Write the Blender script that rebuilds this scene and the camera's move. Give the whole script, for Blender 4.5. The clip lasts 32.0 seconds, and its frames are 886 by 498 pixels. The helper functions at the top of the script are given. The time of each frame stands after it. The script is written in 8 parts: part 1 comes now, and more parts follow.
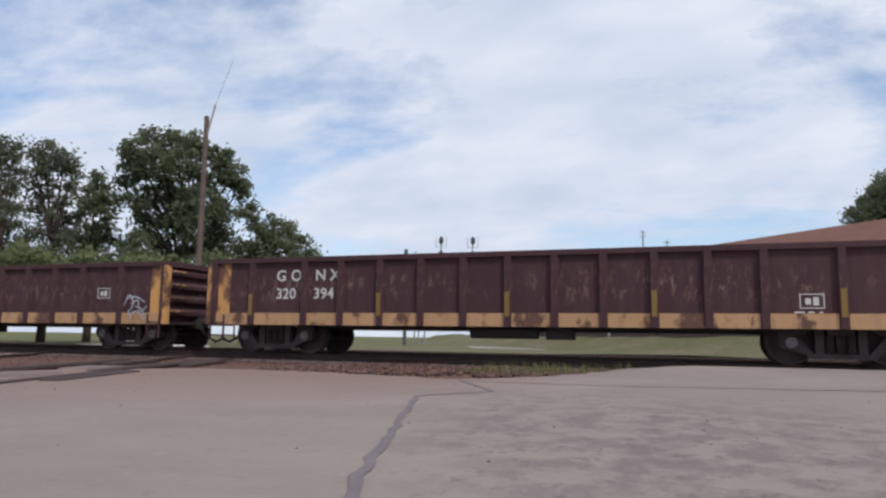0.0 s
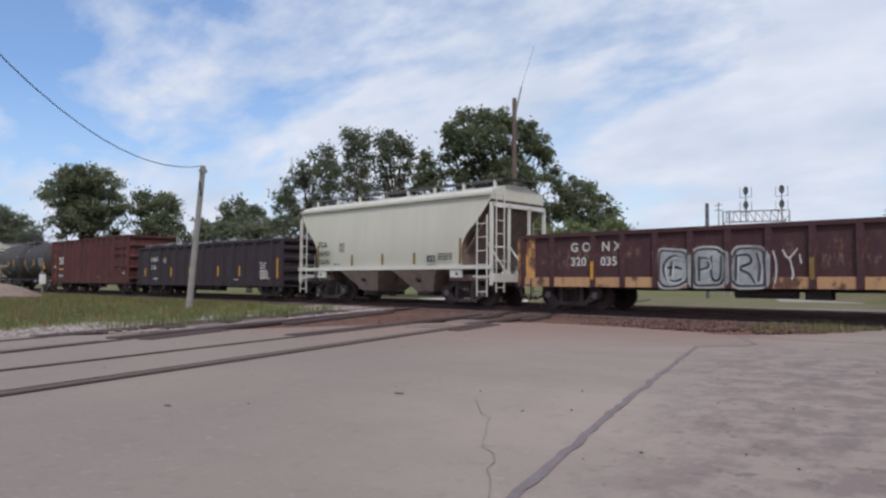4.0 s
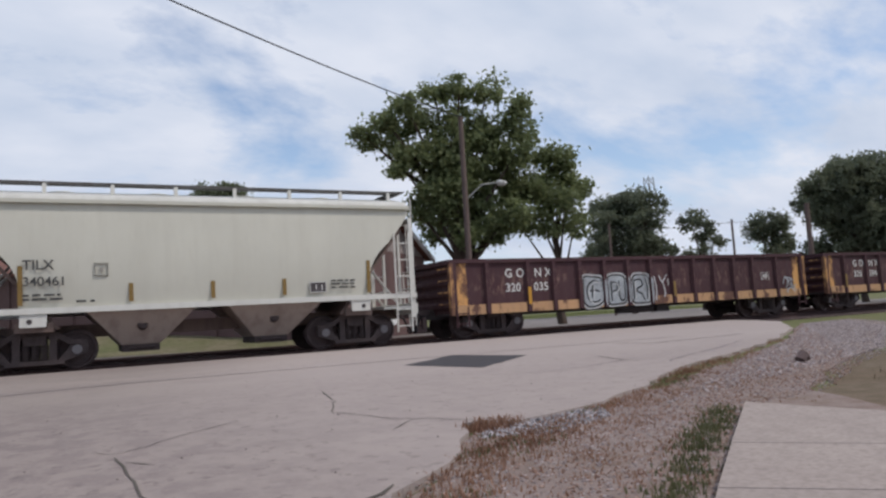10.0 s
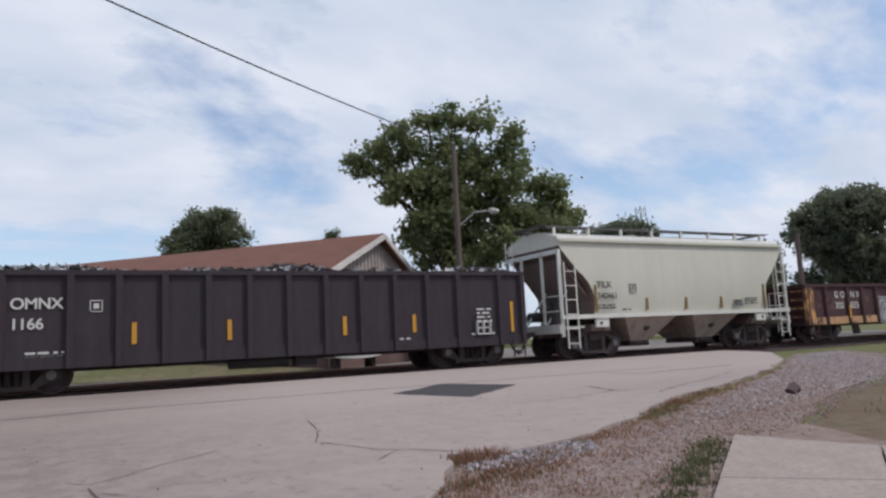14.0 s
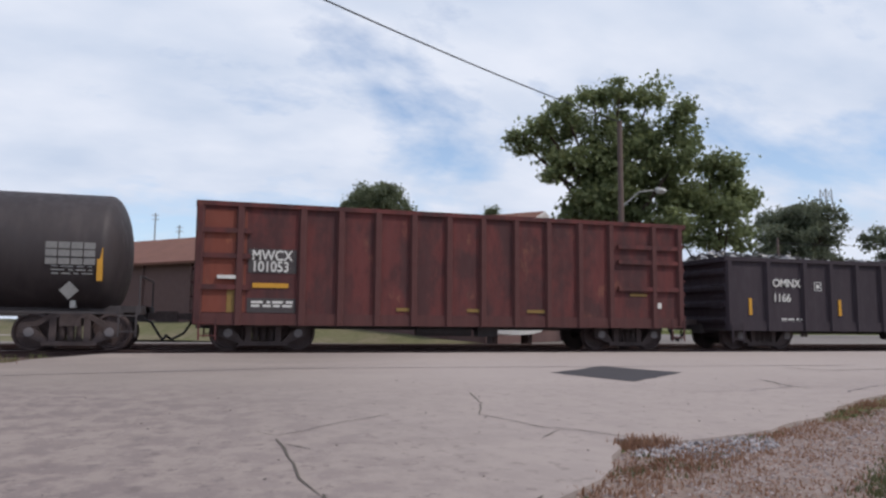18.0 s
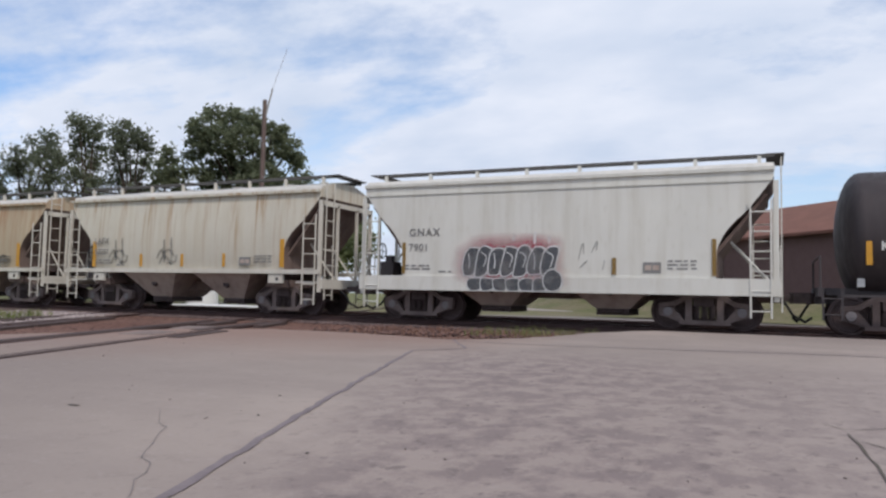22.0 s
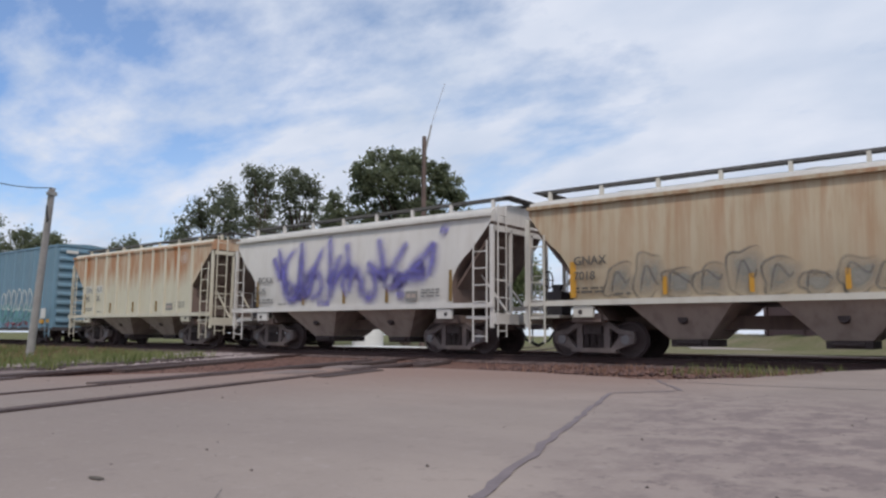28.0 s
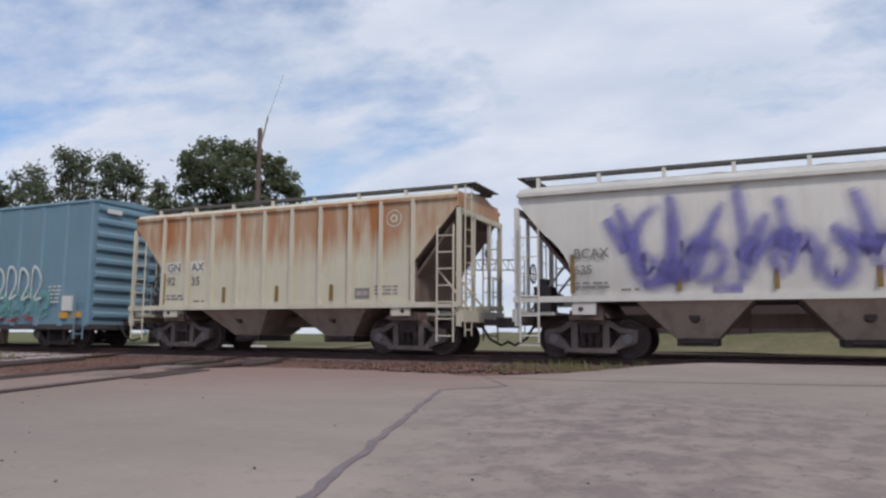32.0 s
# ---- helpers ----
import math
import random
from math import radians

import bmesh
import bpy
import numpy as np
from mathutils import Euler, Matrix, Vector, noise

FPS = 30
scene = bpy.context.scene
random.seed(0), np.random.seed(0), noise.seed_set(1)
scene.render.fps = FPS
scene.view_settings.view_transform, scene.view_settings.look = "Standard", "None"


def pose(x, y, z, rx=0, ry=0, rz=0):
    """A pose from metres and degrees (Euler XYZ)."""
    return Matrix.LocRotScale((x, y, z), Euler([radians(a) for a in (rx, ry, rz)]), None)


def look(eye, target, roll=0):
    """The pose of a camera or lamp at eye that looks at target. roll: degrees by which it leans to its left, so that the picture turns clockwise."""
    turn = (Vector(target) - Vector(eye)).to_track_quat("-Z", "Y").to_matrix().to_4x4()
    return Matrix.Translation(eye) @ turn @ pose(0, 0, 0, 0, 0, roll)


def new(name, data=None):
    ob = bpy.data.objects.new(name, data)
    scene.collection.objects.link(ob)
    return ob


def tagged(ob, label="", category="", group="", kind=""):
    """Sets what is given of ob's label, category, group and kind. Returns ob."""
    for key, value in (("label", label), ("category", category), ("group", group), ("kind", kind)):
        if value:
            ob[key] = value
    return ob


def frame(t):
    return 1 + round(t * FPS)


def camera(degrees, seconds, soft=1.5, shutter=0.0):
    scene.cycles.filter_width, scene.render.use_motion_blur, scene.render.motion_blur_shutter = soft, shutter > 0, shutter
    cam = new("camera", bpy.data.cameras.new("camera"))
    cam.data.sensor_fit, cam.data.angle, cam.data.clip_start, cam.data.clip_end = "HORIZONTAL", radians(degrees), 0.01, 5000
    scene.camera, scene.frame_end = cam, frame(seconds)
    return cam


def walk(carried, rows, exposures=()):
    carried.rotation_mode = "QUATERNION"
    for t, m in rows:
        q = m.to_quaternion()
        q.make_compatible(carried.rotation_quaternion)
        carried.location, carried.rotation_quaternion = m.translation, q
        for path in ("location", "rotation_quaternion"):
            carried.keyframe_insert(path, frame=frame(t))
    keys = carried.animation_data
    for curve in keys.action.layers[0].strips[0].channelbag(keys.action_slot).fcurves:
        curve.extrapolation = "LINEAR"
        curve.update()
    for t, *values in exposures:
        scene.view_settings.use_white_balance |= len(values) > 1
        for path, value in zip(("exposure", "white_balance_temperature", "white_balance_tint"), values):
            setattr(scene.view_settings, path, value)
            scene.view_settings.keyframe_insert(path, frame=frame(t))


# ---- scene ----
cam = camera(63.36, 32.0, soft=2.5)
PATH = [  # seconds, x, y, z, yaw, pitch, roll
    (0.0, -2.34, 3.49, 0.600, 20.19, 7.03, -0.79),
    (0.3, -2.75, 2.70, 0.650, 33.70, 6.20, -1.50),
    (0.5, -2.80, 2.10, 0.670, 39.40, 5.88, -2.30),
    (1.0, -1.93, 0.80, 0.740, 43.13, 5.01, -2.69),
    (1.5, -1.35, 0.46, 0.811, 42.56, 4.76, -2.00),
    (2.0, -0.41, -0.10, 0.926, 45.39, 4.15, -2.11),
    (2.5, -0.41, -0.07, 0.926, 44.13, 3.85, -1.68),
    (4.5, -0.38, -0.08, 0.922, 44.10, 2.60, -0.14),
    (5.0, -0.38, -0.08, 0.924, 44.87, 2.47, -0.60),
    (5.5, -0.39, -0.10, 0.929, 44.82, 2.89, -1.79),
    (6.0, -0.40, -0.09, 0.936, 42.83, 3.83, -1.96),
    (6.5, -0.45, -0.09, 0.930, 40.44, 5.01, 0.11),
    (7.0, -0.48, -0.09, 0.925, 38.18, 6.31, -0.85),
    (7.5, -0.51, -0.10, 0.921, 38.33, 6.56, 0.58),
    (8.0, -0.50, -0.13, 0.907, 38.41, 6.27, -0.73),
    (8.5, -0.33, -0.15, 0.928, 28.41, 5.50, -0.20),
    (8.6, -0.28, -0.16, 0.920, 21.10, 5.00, -1.00),
    (8.8, -0.16, -0.19, 0.904, 7.79, 4.39, -3.20),
    (9.0, -0.06, -0.16, 0.895, -2.39, 4.68, -2.48),
    (9.2, 0.09, -0.13, 0.886, -8.65, 4.75, 0.13),
    (9.5, 0.07, -0.08, 0.894, -14.82, 4.22, 1.19),
    (10.0, 0.19, 0.03, 0.897, -27.62, 5.27, 3.33),
    (10.5, 0.20, 0.06, 0.902, -30.92, 5.61, 5.06),
    (11.0, 0.27, 0.05, 0.903, -34.09, 5.15, 1.74),
    (11.5, 0.27, 0.03, 0.915, -35.92, 5.29, 0.40),
    (12.0, 0.28, 0.04, 0.910, -30.59, 6.23, 0.64),
    (12.5, 0.24, 0.04, 0.910, -29.31, 6.67, 1.26),
    (13.0, 0.26, 0.06, 0.910, -29.01, 6.95, 1.75),
    (13.5, 0.26, 0.05, 0.902, -28.56, 7.52, 2.63),
    (15.5, 0.22, 0.11, 0.912, -26.06, 6.65, 1.05),
    (16.0, 0.19, 0.08, 0.915, -19.85, 5.56, 0.90),
    (16.5, 0.18, 0.11, 0.898, -16.37, 4.22, 1.18),
    (17.0, 0.19, 0.18, 0.882, -15.86, 4.85, -0.37),
    (17.5, 0.17, 0.11, 0.906, -17.17, 5.81, -0.53),
    (18.0, 0.16, 0.11, 0.904, -16.07, 5.87, -0.52),
    (18.5, 0.15, 0.18, 0.885, -11.43, 5.53, 1.82),
    (19.0, 0.13, 0.07, 0.915, -2.33, 5.46, 0.26),
    (19.5, 0.10, 0.10, 0.909, 2.14, 4.50, -0.93),
    (20.0, 0.08, 0.09, 0.920, 4.27, 4.07, 0.07),
    (20.5, 0.07, 0.11, 0.910, 6.00, 4.09, 0.66),
    (21.0, 0.04, 0.13, 0.943, 11.09, 4.23, 0.86),
    (21.5, -0.00, 0.11, 0.931, 18.06, 3.98, -0.02),
    (22.0, -0.00, 0.14, 0.909, 24.32, 3.61, -1.22),
    (22.5, 0.01, 0.10, 0.910, 29.24, 4.73, -1.40),
    (23.0, 0.11, 0.09, 0.922, 35.73, 4.66, -2.12),
    (23.5, 0.19, 0.08, 0.920, 39.45, 4.08, -2.62),
    (24.0, 0.18, 0.09, 0.927, 40.71, 3.40, -1.74),
    (24.5, 0.09, 0.17, 0.914, 44.26, 3.27, -2.20),
    (25.0, -0.00, 0.33, 0.901, 40.37, 5.53, -2.89),
    (25.5, 0.07, 0.37, 0.909, 39.26, 4.90, -0.39),
    (27.5, -1.09, 1.46, 0.760, 34.82, 5.23, -0.92),
    (28.0, -1.46, 2.28, 0.680, 37.39, 6.84, -0.40),
    (28.5, -1.46, 2.28, 0.680, 36.33, 7.59, -1.62),
    (29.0, -1.46, 2.28, 0.680, 34.08, 7.52, -1.02),
    (29.5, -1.46, 2.28, 0.680, 34.44, 5.70, -0.38),
    (30.0, -1.46, 2.28, 0.680, 33.68, 5.16, -0.28),
    (30.5, -1.46, 2.28, 0.680, 30.35, 5.35, -0.04),
    (31.0, -1.46, 2.28, 0.680, 23.54, 5.70, -1.32),
    (31.5, -1.46, 2.28, 0.680, 21.64, 6.19, 0.80),
    (32.0, -1.46, 2.28, 0.680, 24.27, 6.78, -0.35),
]
walk(cam, [(t, pose(x, y, z, 90 + pitch, roll, yaw)) for t, x, y, z, yaw, pitch, roll in PATH],
     [(0.0, 0.03, 6530, 11.5), (5.0, 0.0, 6530, 11.5), (11.0, -0.05, 6530, 11.5), (18.0, 0.06, 6530, 11.5), (22.0, 0.1, 6530, 11.5), (25.0, 0.08, 6530, 11.5), (28.0, 0.0, 6530, 11.5), (32.0, -0.05, 6530, 11.5)])
# ---- daylight ----
scene.view_settings.exposure = 0.0
SUN_EL, SUN_AZ = 52.0, 130.0  # degrees; azimuth clockwise from +y


def build_world():
    w = bpy.data.worlds.new("sky")
    scene.world = w
    w.use_nodes = True
    nt = w.node_tree
    nt.nodes.clear()
    n = nt.nodes.new
    sky = n("ShaderNodeTexSky")
    sky.sky_type, sky.sun_disc = "NISHITA", False
    sky.sun_elevation, sky.sun_rotation = radians(SUN_EL), radians(SUN_AZ)
    sky.air_density, sky.dust_density, sky.ozone_density = 1.0, 0.6, 1.6
    co = n("ShaderNodeTexCoord")
    sep = n("ShaderNodeSeparateXYZ")
    nt.links.new(co.outputs["Generated"], sep.inputs[0])
    # flat cloud layer: direction divided by its height
    zz = n("ShaderNodeMath"); zz.operation = "MAXIMUM"; zz.inputs[1].default_value = 0.0
    nt.links.new(sep.outputs[2], zz.inputs[0])
    za = n("ShaderNodeMath"); za.operation = "ADD"; za.inputs[1].default_value = 0.34
    nt.links.new(zz.outputs[0], za.inputs[0])
    div = n("ShaderNodeVectorMath"); div.operation = "DIVIDE"
    comb = n("ShaderNodeCombineXYZ")
    for i in range(3):
        nt.links.new(za.outputs[0], comb.inputs[i])
    nt.links.new(co.outputs["Generated"], div.inputs[0])
    nt.links.new(comb.outputs[0], div.inputs[1])
    mp = n("ShaderNodeMapping")
    mp.inputs["Scale"].default_value = (1.0, 1.5, 0.0)
    mp.inputs["Location"].default_value = (CLOUD_X, CLOUD_Y, 0.0)
    mp.inputs["Rotation"].default_value = (0, 0, radians(-25))
    nt.links.new(div.outputs[0], mp.inputs[0])
    big = n("ShaderNodeTexNoise"); big.inputs["Scale"].default_value = 1.15; big.inputs["Detail"].default_value = 8; big.inputs["Roughness"].default_value = 0.55
    big.inputs["Distortion"].default_value = 0.5
    nt.links.new(mp.outputs[0], big.inputs["Vector"])
    ramp = n("ShaderNodeValToRGB")
    ramp.color_ramp.elements[0].position, ramp.color_ramp.elements[1].position = 0.40, 0.58
    # the cover thins towards a blue gap in the west
    dot = n("ShaderNodeVectorMath"); dot.operation = "DOT_PRODUCT"
    dot.inputs[1].default_value = (-0.87, 0.24, 0.42)
    nt.links.new(co.outputs["Generated"], dot.inputs[0])
    gap = n("ShaderNodeMapRange")
    for i, v in enumerate((0.90, 0.99, 0.07, -0.10)):
        gap.inputs[i + 1].default_value = v
    nt.links.new(dot.outputs["Value"], gap.inputs[0])
    cover = n("ShaderNodeMath"); cover.operation = "ADD"
    nt.links.new(big.outputs["Fac"], cover.inputs[0])
    nt.links.new(gap.outputs[0], cover.inputs[1])
    # small breaks in the cloud sheet
    puffs = n("ShaderNodeTexNoise"); puffs.inputs["Scale"].default_value = 5.5; puffs.inputs["Detail"].default_value = 7
    puffs.inputs["Roughness"].default_value = 0.6
    nt.links.new(mp.outputs[0], puffs.inputs["Vector"])
    broken = n("ShaderNodeMapRange")
    for i, v in enumerate((0.3, 0.7, -0.075, 0.075)):
        broken.inputs[i + 1].default_value = v
    nt.links.new(puffs.outputs["Fac"], broken.inputs[0])
    total = n("ShaderNodeMath"); total.operation = "ADD"
    nt.links.new(cover.outputs[0], total.inputs[0])
    nt.links.new(broken.outputs[0], total.inputs[1])
    nt.links.new(total.outputs[0], ramp.inputs[0])
    # pale haze low over the horizon
    deep = n("ShaderNodeMix"); deep.data_type, deep.blend_type = "RGBA", "MULTIPLY"
    deep.inputs["B"].default_value = (0.50, 0.74, 1.0, 1)
    clear = n("ShaderNodeMapRange")
    for i, v in enumerate((0.86, 0.98, 0.15, 1.0)):
        clear.inputs[i + 1].default_value = v
    nt.links.new(dot.outputs["Value"], clear.inputs[0])
    nt.links.new(clear.outputs[0], deep.inputs["Factor"])
    nt.links.new(sky.outputs[0], deep.inputs["A"])
    haze = n("ShaderNodeMapRange")
    for i, v in enumerate((0.0, 0.26, 0.6, 0.2)):
        haze.inputs[i + 1].default_value = v
    nt.links.new(zz.outputs[0], haze.inputs[0])
    pale = n("ShaderNodeMix"); pale.data_type = "RGBA"
    pale.inputs["B"].default_value = (3.7, 4.45, 5.6, 1)
    nt.links.new(haze.outputs[0], pale.inputs["Factor"])
    nt.links.new(deep.outputs["Result"], pale.inputs["A"])
    # cloud shade from a finer noise
    fine = n("ShaderNodeTexNoise"); fine.inputs["Scale"].default_value = 3.0; fine.inputs["Detail"].default_value = 6
    nt.links.new(mp.outputs[0], fine.inputs["Vector"])
    shade = n("ShaderNodeValToRGB")
    shade.color_ramp.elements[0].position, shade.color_ramp.elements[0].color = 0.3, (3.7, 4.3, 5.3, 1)
    shade.color_ramp.elements[1].position, shade.color_ramp.elements[1].color = 0.68, (5.0, 5.35, 6.05, 1)
    nt.links.new(fine.outputs["Fac"], shade.inputs[0])
    mix = n("ShaderNodeMix"); mix.data_type = "RGBA"
    nt.links.new(ramp.outputs["Color"], mix.inputs["Factor"])
    nt.links.new(pale.outputs["Result"], mix.inputs["A"])
    nt.links.new(shade.outputs["Color"], mix.inputs["B"])
    bg = n("ShaderNodeBackground"); bg.inputs["Strength"].default_value = SKY
    nt.links.new(mix.outputs["Result"], bg.inputs["Color"])
    out = n("ShaderNodeOutputWorld")
    nt.links.new(bg.outputs[0], out.inputs[0])


SKY, CLOUD_X, CLOUD_Y = 0.15, 0.6, 0.2
build_world()
sun = new("sun", bpy.data.lights.new("sun", "SUN"))
sun.data.energy, sun.data.angle, sun.data.color = 2.05, radians(6.0), (1.0, 0.93, 0.865)
_a, _e = radians(SUN_AZ), radians(SUN_EL)
SUN_DIR = Vector((math.sin(_a) * math.cos(_e), math.cos(_a) * math.cos(_e), math.sin(_e)))
sun.matrix_world = look(SUN_DIR * 60, (0, 0, 0))
# ---- materials ----
class Mat:
    """A node material under construction."""

    def __init__(self, name, rough=0.7, metal=0.0, spec=0.3):
        self.m = bpy.data.materials.new(name)
        self.m.use_nodes = True
        self.nt = self.m.node_tree
        self.b = self.nt.nodes["Principled BSDF"]
        self.b.inputs["Roughness"].default_value = rough
        self.b.inputs["Metallic"].default_value = metal
        self.b.inputs["Specular IOR Level"].default_value = spec
        self.co = self.nt.nodes.new("ShaderNodeTexCoord")

    def link(self, a, b):
        self.nt.links.new(a, b)

    def noise(self, scale, detail=4, stretch=(1, 1, 1), rough=0.55, coord="Object", dist=0.0):
        mp = self.nt.nodes.new("ShaderNodeMapping")
        mp.inputs["Scale"].default_value = stretch
        self.link(self.co.outputs[coord], mp.inputs[0])
        t = self.nt.nodes.new("ShaderNodeTexNoise")
        t.inputs["Scale"].default_value, t.inputs["Detail"].default_value = scale, detail
        t.inputs["Roughness"].default_value, t.inputs["Distortion"].default_value = rough, dist
        self.link(mp.outputs[0], t.inputs["Vector"])
        return t.outputs["Fac"]

    def ramp(self, fac, lo, hi, a=0.0, b=1.0):
        r = self.nt.nodes.new("ShaderNodeMapRange")
        r.clamp = True
        for i, v in enumerate((lo, hi, a, b)):
            r.inputs[i + 1].default_value = v
        self.link(fac, r.inputs[0])
        return r.outputs[0]

    def math(self, op, a, b):
        r = self.nt.nodes.new("ShaderNodeMath")
        r.operation = op
        for i, v in enumerate((a, b)):
            if isinstance(v, (int, float)):
                r.inputs[i].default_value = v
            else:
                self.link(v, r.inputs[i])
        return r.outputs[0]

    def mix(self, fac, a, b, mode="MIX"):
        r = self.nt.nodes.new("ShaderNodeMix")
        r.data_type, r.blend_type = "RGBA", mode
        for key, v in (("Factor", fac), ("A", a), ("B", b)):
            if isinstance(v, tuple):
                r.inputs[key].default_value = (*v, 1)
            elif isinstance(v, (int, float)):
                r.inputs[key].default_value = v
            else:
                self.link(v, r.inputs[key])
        return r.outputs["Result"]

    def axis(self, i, coord="Object"):
        s = self.nt.nodes.new("ShaderNodeSeparateXYZ")
        self.link(self.co.outputs[coord], s.inputs[0])
        return s.outputs[i]

    def random(self):
        return self.nt.nodes.new("ShaderNodeObjectInfo").outputs["Random"]

    def island(self):
        return self.nt.nodes.new("ShaderNodeNewGeometry").outputs["Random Per Island"]

    def done(self, color, bump=None, strength=0.3, dist=0.02, rough=None):
        if isinstance(color, tuple):
            self.b.inputs["Base Color"].default_value = (*color, 1)
        else:
            self.link(color, self.b.inputs["Base Color"])
        if rough is not None:
            self.link(rough, self.b.inputs["Roughness"])
        if bump is not None:
            n = self.nt.nodes.new("ShaderNodeBump")
            n.inputs["Strength"].default_value, n.inputs["Distance"].default_value = strength, dist
            self.link(bump, n.inputs["Height"])
            self.link(n.outputs[0], self.b.inputs["Normal"])
        return self.m


def weathered(name, base, dirt, rust, rust_amt=0.2, dirt_amt=0.5, rough=0.6, top=None, top_band=1.2, patch=0.0, patch_col=(0.3, 0.2, 0.1), keep=(0.32, 0.56), scuff=None, run_scale=(5.0, 5.0, 0.12), wide_low=0.45, edge=0.0):
    """Painted steel of a rail car: vertical streaks of dirt, rust blotches, rust running from a seam at height top."""
    m = Mat(name, rough)
    streak = m.noise(1.0, 5, (3.2, 3.2, 0.22))
    fine = m.noise(7.0, 5, (1, 1, 0.35))
    broad = m.noise(0.45, 3)
    col = m.mix(m.ramp(broad, 0.3, 0.7, 0.0, 0.5), base, tuple(c * 0.78 for c in base))
    col = m.mix(m.ramp(streak, 0.45, 0.72, 0.0, dirt_amt), col, dirt)
    col = m.mix(m.ramp(fine, 0.55, 0.75, 0.0, dirt_amt * 0.6), col, dirt)
    blot = m.noise(1.6, 7, (1, 1, 0.6), 0.65)
    hi = 0.78 - 0.30 * rust_amt
    mask = m.ramp(blot, hi, hi + 0.08, 0.0, 0.9)
    col = m.mix(mask, col, rust)
    if top is not None:
        z = m.axis(2)
        if edge:
            z = m.math("ADD", z, m.math("MULTIPLY", m.math("SUBTRACT", m.noise(1.0, 5, (4.0, 4.0, 0.25), 0.6), 0.5), edge))
        fall = m.ramp(z, top - top_band, top, 0.0, 1.0)
        run = m.noise(1.0, 6, run_scale, 0.6)
        wide = m.noise(0.55, 2, (1, 0, 0))
        k = m.math("MULTIPLY", fall, m.ramp(run, *keep))
        k = m.math("MULTIPLY", k, m.ramp(wide, 0.3, 0.6, wide_low, 1.0))
        col = m.mix(k, col, rust)
    if scuff:
        z = m.axis(2)
        band = m.math("MULTIPLY", m.ramp(z, scuff[0], scuff[0] + 0.4), m.ramp(z, scuff[1] - 0.5, scuff[1], 1.0, 0.0))
        rub = m.math("MULTIPLY", m.ramp(m.noise(7.0, 9, (1, 1, 0.4), 0.75), 0.52, 0.60), m.ramp(m.noise(0.55, 3), 0.40, 0.55))
        col = m.mix(m.math("MULTIPLY", m.math("MULTIPLY", band, rub), 0.5), col, m.mix(m.noise(2.2, 3), (0.42, 0.33, 0.28), (0.24, 0.10, 0.06)))
    if patch:
        worn = m.noise(1.25, 8, (1, 1, 0.55), 0.7)
        col = m.mix(m.ramp(worn, 0.44, 0.58, 0.0, patch), col, patch_col)
    return m.done(col, m.noise(14, 4), 0.12, 0.01, m.ramp(fine, 0.3, 0.7, rough - 0.1, min(rough + 0.2, 0.95)))


def plain(name, col, rough=0.7, metal=0.0, var=0.25, scale=3.0, bump=0.15):
    m = Mat(name, rough, metal)
    a = m.noise(scale, 5)
    b = m.noise(scale * 9, 3)
    c = m.mix(m.ramp(a, 0.3, 0.7, 0, var * 2), col, tuple(v * 0.55 for v in col))
    c = m.mix(m.ramp(b, 0.45, 0.75, 0, var), c, tuple(min(v * 1.5 + 0.02, 0.9) for v in col))
    return m.done(c, b, bump, 0.01)


RUST, DARK_RUST, GRIME = (0.26, 0.105, 0.04), (0.10, 0.05, 0.032), (0.06, 0.05, 0.045)
M = {}


